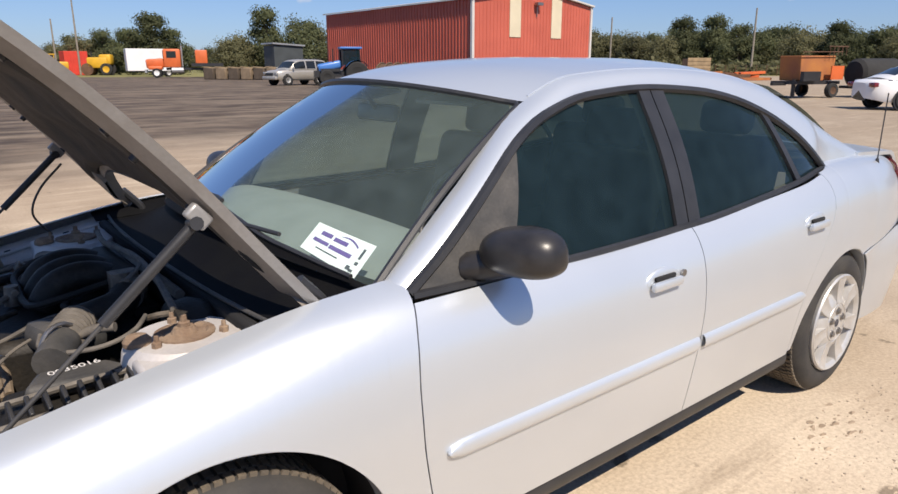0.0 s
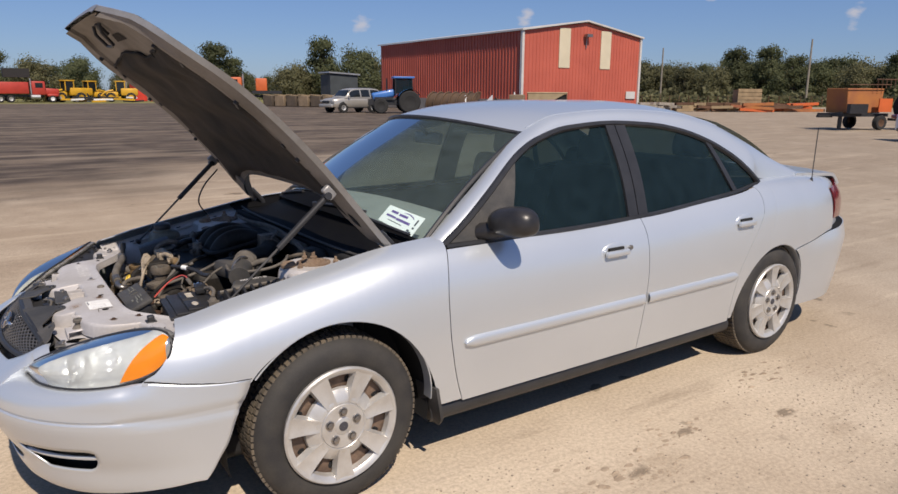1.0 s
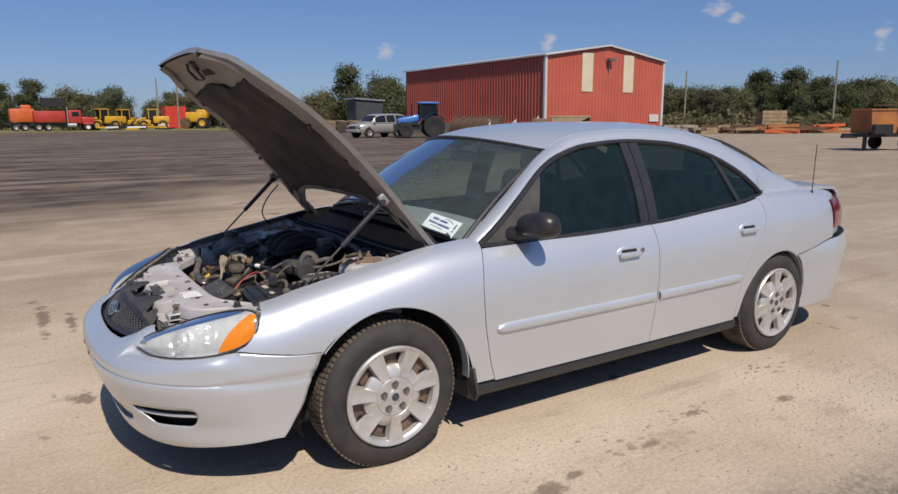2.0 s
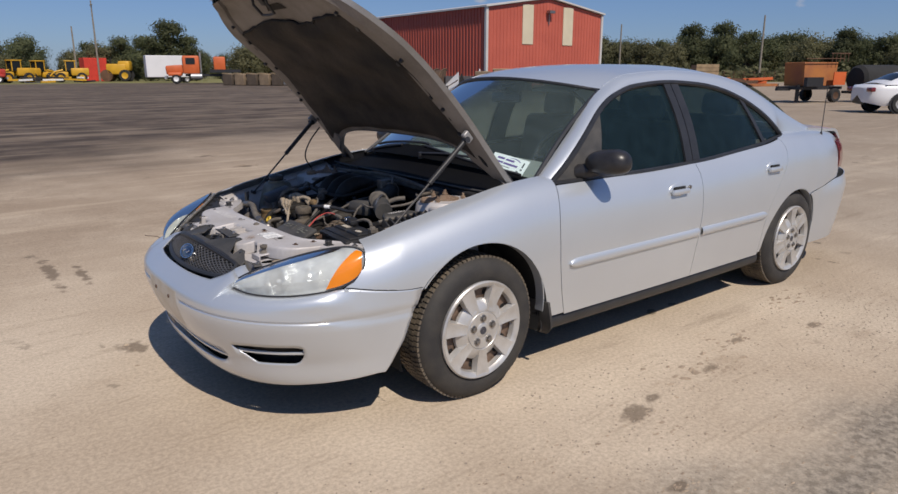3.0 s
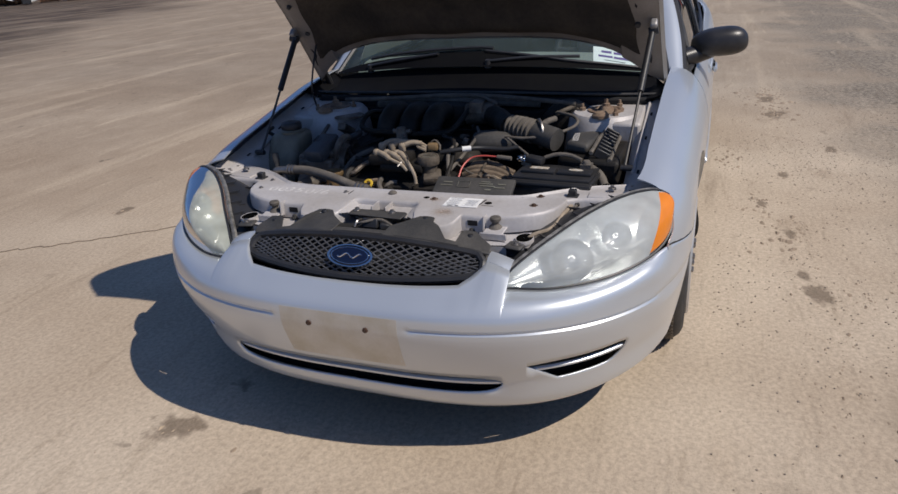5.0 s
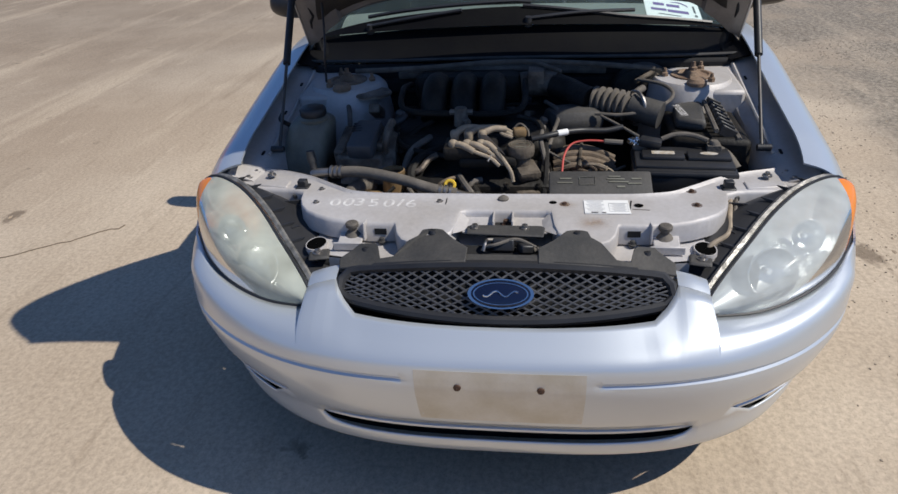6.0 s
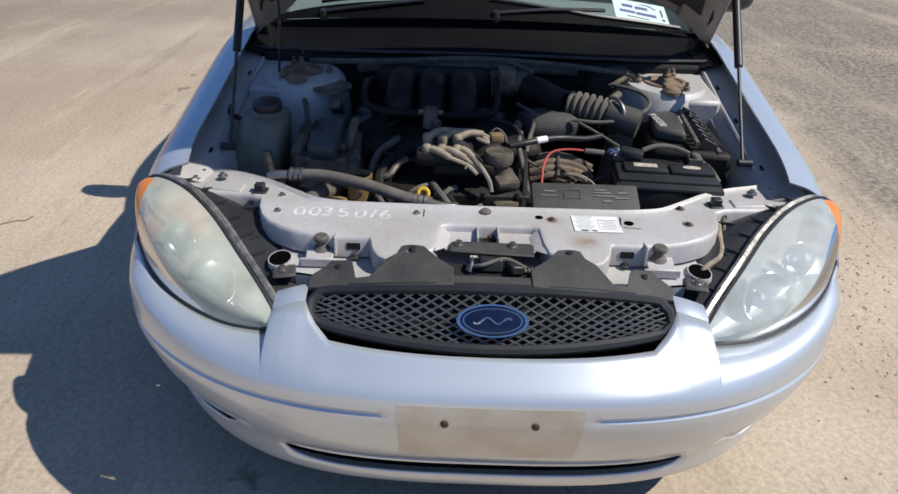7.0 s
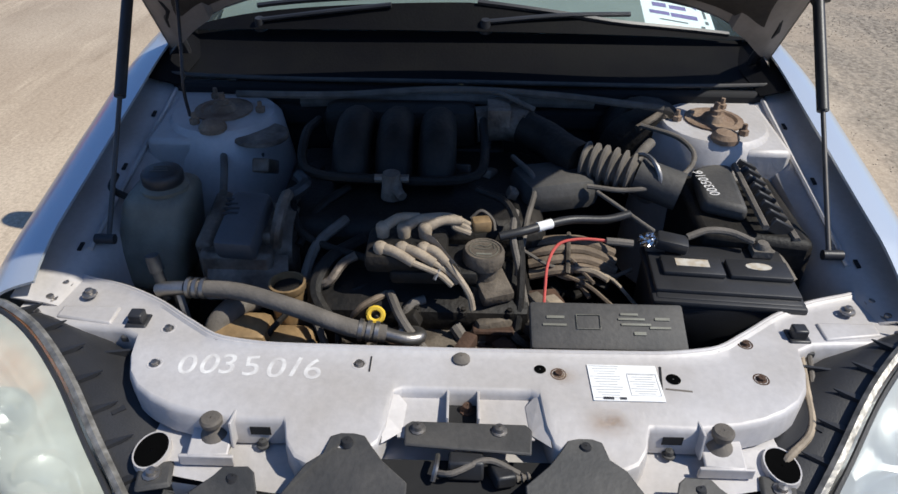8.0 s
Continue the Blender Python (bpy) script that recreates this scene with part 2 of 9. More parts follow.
def spline(points):
    """A smooth function through (x, y) points (Hermite with limited slopes)."""
    xs, ys = [p[0] for p in points], [p[1] for p in points]
    d = [(ys[i + 1] - ys[i]) / (xs[i + 1] - xs[i]) for i in range(len(xs) - 1)]
    m = [d[0]] + [0 if d[i - 1] * d[i] <= 0 else 2 * d[i - 1] * d[i] / (d[i - 1] + d[i]) for i in range(1, len(d))] + [d[-1]]

    def f(x):
        x = min(max(x, xs[0]), xs[-1])
        i = 0
        while i < len(d) - 1 and x > xs[i + 1]:
            i += 1
        h = xs[i + 1] - xs[i]
        t = (x - xs[i]) / h
        return ys[i] * (2 * t**3 - 3 * t * t + 1) + h * m[i] * (t**3 - 2 * t * t + t) + ys[i + 1] * (3 * t * t - 2 * t**3) + h * m[i + 1] * (t**3 - t * t)
    return f


def path(points):
    """A smooth curve through 3D points, as a function of 0..1 (Catmull-Rom, by chord length)."""
    pts = [Vector(p) for p in points]
    acc = [0.0]
    for a, b in zip(pts, pts[1:]):
        acc.append(acc[-1] + (b - a).length)

    def f(t):
        s = min(max(t, 0), 1) * acc[-1]
        i = 0
        while i < len(pts) - 2 and s > acc[i + 1]:
            i += 1
        h = acc[i + 1] - acc[i]
        u = (s - acc[i]) / h

        def slope(k):
            if k == 0:
                return (pts[1] - pts[0]) / (acc[1] - acc[0])
            if k == len(pts) - 1:
                return (pts[-1] - pts[-2]) / (acc[-1] - acc[-2])
            return (pts[k + 1] - pts[k - 1]) / (acc[k + 1] - acc[k - 1])
        return (pts[i] * (2 * u**3 - 3 * u * u + 1) + slope(i) * h * (u**3 - 2 * u * u + u)
                + pts[i + 1] * (3 * u * u - 2 * u**3) + slope(i + 1) * h * (u**3 - u * u))
    return f


def tube(points, r, n=8, per=6, smooth_path=True, r_end=None, caps=True):
    """A round bar or hose along points."""
    pts = [Vector(p) for p in points]
    if smooth_path and len(pts) > 2:
        f = path(pts)
        pts = [f(t) for t in steps(0, 1, per * (len(points) - 1))]
    verts, faces = [], []
    side = None
    for i, p in enumerate(pts):
        d = (pts[min(i + 1, len(pts) - 1)] - pts[max(i - 1, 0)]).normalized()
        if side is None:
            side = d.orthogonal().normalized()
        side = (side - d * side.dot(d)).normalized()
        up = d.cross(side)
        k = r if r_end is None else r + (r_end - r) * i / (len(pts) - 1)
        verts += [p + side * (k * math.cos(2 * math.pi * j / n)) + up * (k * math.sin(2 * math.pi * j / n)) for j in range(n)]
    for i in range(len(pts) - 1):
        for j in range(n):
            a, b = i * n + j, i * n + (j + 1) % n
            faces.append((a, b, b + n, a + n))
    if caps:
        faces.append(tuple(reversed(range(n))))
        faces.append(tuple(range((len(pts) - 1) * n, len(pts) * n)))
    return verts, faces


def ribbed(points, r, r2, rings, n=12):
    """A bellows hose."""
    f = path([Vector(p) for p in points])
    verts, faces = [], []
    side = None
    m = rings * 4
    for i in range(m + 1):
        p = f(i / m)
        d = (f(min(1, i / m + 0.01)) - f(max(0, i / m - 0.01))).normalized()
        if side is None:
            side = d.orthogonal().normalized()
        side = (side - d * side.dot(d)).normalized()
        up = d.cross(side)
        k = r2 if i % 4 in (1, 2) else r
        verts += [p + side * (k * math.cos(2 * math.pi * j / n)) + up * (k * math.sin(2 * math.pi * j / n)) for j in range(n)]
    for i in range(m):
        for j in range(n):
            a, b = i * n + j, i * n + (j + 1) % n
            faces.append((a, b, b + n, a + n))
    faces += [tuple(reversed(range(n))), tuple(range(m * n, m * n + n))]
    return verts, faces


def box(c, s, turn=(0, 0, 0), taper=1.0):
    """A box by its centre and size; taper narrows its top."""
    m = pose(*c, *turn)
    v = []
    for z in (-0.5, 0.5):
        k = taper if z > 0 else 1.0
        for x, y in ((-0.5, -0.5), (0.5, -0.5), (0.5, 0.5), (-0.5, 0.5)):
            v.append(m @ Vector((x * s[0] * k, y * s[1] * k, z * s[2])))
    return v, [(3, 2, 1, 0), (4, 5, 6, 7), (0, 1, 5, 4), (1, 2, 6, 5), (2, 3, 7, 6), (3, 0, 4, 7)]


def soft_box(c, s, r=0.01, turn=(0, 0, 0), seg=2):
    """A box with rounded edges, as a bmesh."""
    bm = bmesh.new()
    bmesh.ops.create_cube(bm, size=1.0, matrix=Matrix.Diagonal((*s, 1)))
    bmesh.ops.bevel(bm, geom=bm.edges[:], offset=min(r, min(s) * 0.48), segments=seg, affect="EDGES", profile=0.5)
    bm.transform(pose(*c, *turn))
    return bm


def rod(a, b, r, n=16, r2=None):
    """A cylinder or cone from a to b."""
    return tube([a, b], r, n, smooth_path=False, r_end=r if r2 is None else r2)


def lathe(profile, centre, axis="y", n=32, sign=1):
    """Turns (radius, depth) pairs round an axis through centre."""
    verts, faces = [], []
    for r, d in profile:
        for j in range(n):
            a = 2 * math.pi * j / n
            c, s = r * math.cos(a), r * math.sin(a)
            if axis == "y":
                verts.append((centre[0] + c, centre[1] + sign * d, centre[2] + s))
            elif axis == "z":
                verts.append((centre[0] + c, centre[1] + s, centre[2] + d))
            else:
                verts.append((centre[0] + sign * d, centre[1] + c, centre[2] + s))
    for i in range(len(profile) - 1):
        for j in range(n):
            a, b = i * n + j, i * n + (j + 1) % n
            faces.append((a, b, b + n, a + n))
    return verts, faces


def prism(outline, z0, z1):
    """An outline in x and y, raised from z0 to z1."""
    n = len(outline)
    v = [(x, y, z0) for x, y in outline] + [(x, y, z1) for x, y in outline]
    f = [tuple(reversed(range(n))), tuple(range(n, 2 * n))]
    f += [(i, (i + 1) % n, (i + 1) % n + n, i + n) for i in range(n)]
    return v, f


def skin(ob, t, offset=-1.0, crisp=True):
    md = ob.modifiers.new("thickness", "SOLIDIFY")
    md.thickness, md.offset = t, offset
    if crisp:
        cut = ob.modifiers.new("crisp_edges", "EDGE_SPLIT")
        cut.split_angle = radians(74)
    return ob

# ---- the silver car: front to -x, its left side to -y, front axle at x = 0 ----
car = thing("sedan", "silver four-door sedan with its hood propped open, parked on packed dirt", "car")
SIDES = ((1, "right"), (-1, "left"))


def both(mesh, s):
    return mesh if s > 0 else mirrored(mesh)


HALF = spline([(-0.35, 0.914), (0.0, 0.920), (0.6, 0.928), (1.4, 0.932), (2.2, 0.928), (2.8, 0.915), (3.05, 0.900)])
TOP = spline([(-1.1, 0.72), (-0.55, 0.768), (-0.3, 0.815), (0.0, 0.872), (0.3, 0.922), (0.5, 0.935), (1.2, 0.938), (1.7, 0.952), (2.44, 0.998), (2.7, 1.018), (3.1, 1.012), (3.5, 0.99), (3.95, 0.96)])
ROUND = spline([(0.0, 0.165), (0.012, 0.116), (0.03, 0.083), (0.06, 0.055), (0.10, 0.032), (0.15, 0.015), (0.22, 0.005), (0.32, 0.0), (1.2, 0.0)])
TUCK = spline([(0.15, 0.085), (0.22, 0.062), (0.32, 0.042), (0.42, 0.026), (0.52, 0.012), (0.62, 0.003), (0.7, 0.0), (1.3, 0.0)])


def u_of(x):
    if x < -0.35:
        return math.acos(min(1, (-0.35 - x) / 0.712)) / (math.pi / 2)
    if x <= 3.05:
        return 1 + (x + 0.35) / 3.4
    return 2 + math.asin(min(1, (x - 3.05) / 0.93)) / (math.pi / 2)


def plan(u):
    """The car's outline seen from above, from the nose (0) over the right side (1 to 2) to the tail (3)."""
    if u <= 1:
        a = u * math.pi / 2
        return Vector((-0.35 - 0.712 * math.cos(a), 0.914 * math.sin(a) ** 0.67))
    if u <= 2:
        x = -0.35 + (u - 1) * 3.4
        return Vector((x, HALF(x)))
    b = (u - 2) * math.pi / 2
    return Vector((3.05 + 0.93 * math.sin(b), 0.900 * max(0, math.cos(b)) ** 0.46))


def outward(u):
    d = plan(min(2.999, u + 0.004)) - plan(max(0.001, u - 0.004))
    n = Vector((-d.y, d.x))
    return n.normalized() * (1 if n.dot(plan(u) - Vector((1.4, 0))) > 0 else -1)


def side_pt(x, z, deeper=0.0):
    """A point of the painted side at x and z."""
    u = u_of(x)
    p = plan(u) - outward(u) * (ROUND(max(0, TOP(x) - z)) + TUCK(z) + deeper)
    return Vector((p.x, p.y, z))


ARCH_F, ARCH_R = (0.004, 0.314, 0.396), (2.756, 0.305, 0.352)


def above_arch(x, low):
    for cx, cz, r in (ARCH_F, ARCH_R):
        if abs(x - cx) < r:
            low = max(low, cz + math.sqrt(r * r - (x - cx) ** 2))
    return low


def arch_xs(a, b, n):
    """Stations from a to b, close together where a wheel arch rises."""
    xs = set(steps(a, b, n))
    for cx, cz, r in (ARCH_F, ARCH_R):
        for k in range(0, 33):
            x = cx - r * math.cos(math.pi * k / 32)
            if a < x < b:
                xs.add(x)
        for e in (cx - r - 0.002, cx + r + 0.002):
            if a < e < b:
                xs.add(e)
    return sorted(xs)


VS = [0, 0.06, 0.13, 0.2, 0.28, 0.36, 0.44, 0.52, 0.6, 0.68, 0.75, 0.81, 0.86, 0.9, 0.93, 0.955, 0.975, 0.99, 1.0]


def panel(xs, low, high, lead=None, trail=None):
    """A body panel; lead(z) and trail(z) bend its front and rear edge."""
    def fn(x, v):
        a, b = low(x), high(x)
        z = a + (b - a) * v
        t = (x - xs[0]) / (xs[-1] - xs[0])
        x2 = x + (1 - t) ** 6 * (lead(z) if lead else 0) + t**6 * (trail(z) if trail else 0)
        return side_pt(x2, z)
    return sheet(fn, xs, VS)


def lip(cx, cz, r, a0, a1, depth=0.05):
    """The flange that turns in round a wheel arch."""
    def fn(a, d):
        x, z = cx - r * math.cos(a), cz + r * math.sin(a)
        p = side_pt(x, z)
        return (p.x, p.y - d, z)
    return sheet(fn, steps(a0, a1, 30), [0.0, 0.006, depth])


BELT = spline([(0.4, 0.897), (1.2, 0.903), (1.67, 0.914), (2.1, 0.942), (2.44, 0.967), (2.7, 0.996), (3.2, 1.0)])
SEAM = spline([(-0.62, 0.622), (-0.5, 0.600), (-0.36, 0.583), (-0.25, 0.58)])
REAR_SEAM = spline([(2.94, 0.606), (3.1, 0.628), (3.36, 0.672), (3.95, 0.70)])


def fender_low(x):
    if x < -0.303:
        return SEAM(x)
    return above_arch(x, 0.275)


FENDER_LEAD = spline([(0.55, -0.05), (0.60, -0.090), (0.619, -0.092), (0.639, -0.055), (0.676, -0.022), (0.725, 0.006), (0.75, 0.012), (0.80, 0.01)])
DOOR_LEAD = spline([(0.27, 0.068), (0.34, 0.040), (0.45, 0.008), (0.6, -0.022), (0.72, -0.030), (0.82, -0.020), (0.93, 0.014)])
REAR_EDGE = spline([(0.3, 2.365), (0.42, 2.36), (0.54, 2.373), (0.664, 2.43), (0.78, 2.52), (0.87, 2.575), (0.95, 2.585), (1.02, 2.57)])

for s, word in SIDES:
    # front fender
    xs = arch_xs(-0.545, 0.4855, 26)
    m = joined(panel(xs, fender_low, lambda x: TOP(x), FENDER_LEAD, DOOR_LEAD), lip(*ARCH_F, 0.70, math.pi))
    fender = skin(part("front_fender", both(m, s), PAINT, car), 0.005, 0)
    part("seam_gap", both(tube([side_pt(x, SEAM(x) - 0.002, 0.001) for x in steps(-0.63, -0.31, 16)], 0.0042, 6, 1), s), DARK, car)
    # doors
    fd = panel(steps(0.489, 1.604, 22), lambda x: 0.266, lambda x: BELT(x), lead=DOOR_LEAD)
    front_door = skin(part("front_door", both(fd, s), PAINT, car), 0.006, 0)

    def rear_fn(t, v):
        z = 0.266 + (BELT(1.6 + t) - 0.266) * v
        return side_pt(1.6075 + (REAR_EDGE(z) - 1.6075) * t, z)
    rd = sheet(rear_fn, steps(0, 1, 22), VS)
    rear_door = skin(part("rear_door", both(rd, s), PAINT, car), 0.006, 0)

    def quarter_fn(t, v):
        # from the rear door's edge back to the tail lamp
        x0 = 2.37 + 1.05 * t
        low = above_arch(x0, 0.28) if x0 < 2.95 else REAR_SEAM(x0)
        z = low + (TOP(x0) - low) * v
        e = REAR_EDGE(z) + 0.0035
        x = max(x0, e) if t > 0.0 else e
        if t < 0.5:
            x = e + (x0 - 2.37) * (2.37 + 0.525 - e) / 0.525
            low = above_arch(x, 0.28)
            z = max(z, low)
        return side_pt(x, z)
    ts = sorted(set(steps(0, 1, 40) + [(2.949 - 2.37) / 1.05, (2.951 - 2.37) / 1.05] + [((2.756 - 0.352 * math.cos(math.pi * k / 24)) - 2.37) / 1.05 for k in range(1, 25)]))
    q = joined(sheet(quarter_fn, ts, VS), lip(*ARCH_R, 0.02, math.pi - 0.02))
    skin(part("quarter_panel", both(q, s), PAINT, car), 0.005, 0)
    # rear bumper, its half
    us = [u_of(x) for x in steps(2.945, 3.9, 24)] + [2.9, 2.999]

    def rb_fn(u, z):
        if u < us[12]:
            # the front edge follows the wheel arch
            level = z - max(0, z - 0.5) / 0.18 * 0.078
            front = ARCH_R[0] + math.sqrt(max(0.0, ARCH_R[2] ** 2 - (max(level, ARCH_R[1]) - ARCH_R[1]) ** 2)) + 0.004
            k = (u - us[0]) / (us[12] - us[0])
            u = u_of(front) * (1 - k) + us[12] * k
        p = plan(u) + outward(u) * (0.003 + 0.044 * min(1, max(0, (u - 2.03) / 0.28)) - TUCK(z) * 1.0 - max(0, z - 0.6) * 0.3 * min(1, max(0, (u - 2.0) / 0.2)))
        zz = z + (REAR_SEAM(p.x) - 0.005 - 0.68) * max(0, (z - 0.5) / 0.18) if z > 0.5 else z
        return (p.x, p.y, zz)
    rb = sheet(rb_fn, us, [0.22, 0.26, 0.32, 0.4, 0.48, 0.54, 0.6, 0.64, 0.665, 0.68])
    skin(part("rear_bumper", both(rb, s), PAINT, car), 0.005, 0)
    # tail: upper rear face with the lamp
    us = [u_of(x) for x in steps(3.43, 3.9, 14)] + [2.9, 2.999]

    def tail_fn(u, v):
        p0 = plan(u)
        lo, hi = REAR_SEAM(p0.x), TOP(p0.x)
        z = lo + (hi - lo) * v
        p = p0 - outward(u) * (ROUND(max(0, hi - z)) * 0.8 + 0.02)
        return (p.x, p.y, z)
    skin(part("tail_panel", both(sheet(tail_fn, us, VS), s), PAINT, car), 0.005, 0)
    us = [u_of(x) for x in steps(3.44, 3.86, 12)]

    def lamp_fn(u, v):
        t = (u - us[0]) / (us[-1] - us[0])
        p0 = plan(u)
        z = 0.74 - 0.02 * t + (0.225 - 0.04 * (1 - t) + 0.02 * t) * v
        p = p0 - outward(u) * (ROUND(max(0, TOP(p0.x) - z)) * 0.75 - 0.008 * math.sin(math.pi * v) + 0.004)
        return (p.x, p.y, z)
    skin(part("tail_lamp", both(sheet(lamp_fn, us, steps(0, 1, 8)), s), RED_LENS, car, "red plastic tail lamp"), 0.01, 0)
    # rocker panel
    rp = sheet(lambda x, a: (x, HALF(x) - 0.085 + 0.026 * math.cos(a), 0.234 + 0.040 * math.sin(a)), steps(0.41, 2.40, 24), steps(-1.9, 1.9, 12))
    part("rocker_panel", both(rp, s), BLACK, car, "black plastic rocker panel")
    # splash guard behind the front wheel
    flap = sheet(lambda z, v: (0.402 + 0.030 * ((0.36 - z) / 0.17) ** 2 + 0.012 * v, 0.775 + 0.135 * v + 0.012 * math.sin(math.pi * (0.36 - z) / 0.17) - 0.03 * max(0, (0.23 - z) / 0.04), z), steps(0.192, 0.36, 10), steps(0, 1, 5))
    skin(part("splash_guard", both(flap, s), DUSTY, car, "black mud flap"), 0.014, 0)

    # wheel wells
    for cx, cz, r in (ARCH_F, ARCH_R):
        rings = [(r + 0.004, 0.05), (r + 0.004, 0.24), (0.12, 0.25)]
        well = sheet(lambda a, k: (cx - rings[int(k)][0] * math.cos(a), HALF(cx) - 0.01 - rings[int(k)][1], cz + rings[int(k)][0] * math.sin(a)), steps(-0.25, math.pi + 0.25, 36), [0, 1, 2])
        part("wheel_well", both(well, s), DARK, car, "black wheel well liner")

# added near-black shell behind the panels, so their gaps look shaded
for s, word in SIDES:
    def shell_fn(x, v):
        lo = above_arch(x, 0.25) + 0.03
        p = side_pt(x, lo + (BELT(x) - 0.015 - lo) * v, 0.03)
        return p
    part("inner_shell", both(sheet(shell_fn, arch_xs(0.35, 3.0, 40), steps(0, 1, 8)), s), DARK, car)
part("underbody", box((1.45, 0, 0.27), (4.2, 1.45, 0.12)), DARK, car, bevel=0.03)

# side mouldings, handles
for s, word in SIDES:
    for a, b, owner in ((0.535, 1.59, "front"), (1.62, 2.352, "rear")):
        def mould(x, k, a=a, b=b):
            t = (x - a) / (b - a)
            z0 = 0.533 + 0.004 * (x - 1.4)
            h = 0.025 * (math.sin(math.acos(max(-1, 1 - (t * (b - a)) / 0.05))) if owner == "front" and t * (b - a) < 0.05 else 1)
            if owner == "rear" and (1 - t) * (b - a) < 0.05:
                h = 0.025 * math.sin(math.acos(max(-1, 1 - ((1 - t) * (b - a)) / 0.05)))
            p = side_pt(x, z0)
            return (p.x, p.y + 0.004 + 0.013 * math.sin(k), z0 - h * math.cos(k))
        xs = sorted(set(steps(a, b, 24) + [a + 0.012, a + 0.004, b - 0.012, b - 0.004]))
        part("side_moulding", both(sheet(mould, xs, steps(0, math.pi, 8)), s), PAINT, [o for o in car.children if o.name.startswith(owner + "_door")][-1])
    for hx, hz, owner in ((1.375, 0.790, "front"), (2.385, 0.824, "rear")):
        door = [o for o in car.children if o.name.startswith(owner + "_door")][-1]
        p = side_pt(hx, hz)
        cup = bmesh.new()
        bmesh.ops.create_uvsphere(cup, u_segments=24, v_segments=12, radius=1.0, matrix=pose(hx, p.y - 0.002, hz) @ Matrix.Diagonal((0.088, 0.012, 0.047, 1)))
        if s < 0:
            bmesh.ops.scale(cup, vec=(1, -1, 1), verts=cup.verts)
        part("handle_cup", cup, PAINT, door)
        grip = soft_box((hx, p.y + 0.02, hz - 0.002), (0.15, 0.02, 0.03), 0.012)
        slot = soft_box((hx - 0.005, p.y + 0.012, hz + 0.018), (0.10, 0.012, 0.016), 0.005)
        for bm, nm, mt in ((grip, "door_handle", PAINT), (slot, "handle_slot", DARK)):
            if s < 0:
                bmesh.ops.scale(bm, vec=(1, -1, 1), verts=bm.verts)
            part(nm, bm, mt, door)
        if owner == "front":
            part("lock_cylinder", both(rod((hx + 0.098, p.y + 0.004, hz + 0.012), (hx + 0.098, p.y + 0.012, hz + 0.012), 0.011), s), STEEL, door)

# ---- greenhouse ----
GLASS_B = spline([(0.4, 0.80), (0.7, 0.826), (1.2, 0.842), (2.0, 0.840), (2.5, 0.822), (2.75, 0.808), (3.2, 0.79)])
DLO_TOP = spline([(0.50, 0.905), (0.62, 0.985), (0.75, 1.082), (0.97, 1.235), (1.1, 1.29), (1.3, 1.335), (1.6, 1.352), (1.9, 1.338), (2.1, 1.308), (2.3, 1.25), (2.5, 1.155), (2.62, 1.07), (2.69, 1.005)])


def glass_pt(x, z, out=0.0):
    h = (z - 0.92) / 0.42
    return Vector((x, GLASS_B(x) - 0.47 * (z - 0.92) + 0.022 * math.sin(math.pi * min(1, max(0, h))) + out, z))


def win(x0, x1, x0t, x1t, out, n=14):
    """A side window between two slanting edges (bottom x, top x)."""
    def fn(t, v):
        lean = lambda a, b: a + (b - a) * v
        x = lean(x0, x0t) * (1 - t) + lean(x1, x1t) * t
        lo, hi = BELT(x) + 0.002, DLO_TOP(x)
        return glass_pt(x, lo + (hi - lo) * v, out)
    return sheet(fn, steps(0, 1, n), steps(0, 1, 10))


for s, word in SIDES:
    fdoor = [o for o in car.children if o.name.startswith("front_door")][0 if s > 0 else -1]
    rdoor = [o for o in car.children if o.name.startswith("rear_door")][0 if s > 0 else -1]
    a = part("window", both(win(0.80, 1.552, 0.93, 1.570, -0.012), s), TINTED, fdoor, "dark tinted front door window")
    b = part("window", both(win(1.665, 2.430, 1.685, 2.290, -0.012), s), TINTED, rdoor, "dark tinted rear door window")
    c = part("quarter_window", both(win(2.452, 2.675, 2.315, 2.60, -0.012, 8), s), TINTED, car, "dark tinted quarter window")
    # black sail at the mirror, pillar between the doors, divider
    skin(part("mirror_sail", both(win(0.515, 0.81, 0.52, 0.94, -0.004, 8), s), DUSTY, fdoor, "black plastic mirror sail"), 0.006, 0)
    skin(part("door_pillar", both(win(1.543, 1.606, 1.562, 1.622, -0.003, 4), s), BLACK, fdoor, "black pillar trim"), 0.012, 0)
    skin(part("door_pillar", both(win(1.612, 1.677, 1.628, 1.697, -0.003, 4), s), BLACK, rdoor, "black pillar trim"), 0.012, 0)
    skin(part("window_divider", both(win(2.420, 2.462, 2.282, 2.324, -0.004, 3), s), BLACK, rdoor), 0.012, 0)
    # black trim round the window line
    belt = [glass_pt(x, BELT(x) + 0.006, 0.004) for x in steps(0.51, 2.69, 30)]
    part("belt_trim", both(tube(belt, 0.012, 6, 1), s), BLACK, car, "black window trim")
    top = [glass_pt(x, DLO_TOP(x), -0.002) for x in steps(0.505, 2.69, 44)]
    part("window_surround", both(tube(top, 0.015, 6, 1), s), BLACK, car, "black window trim")

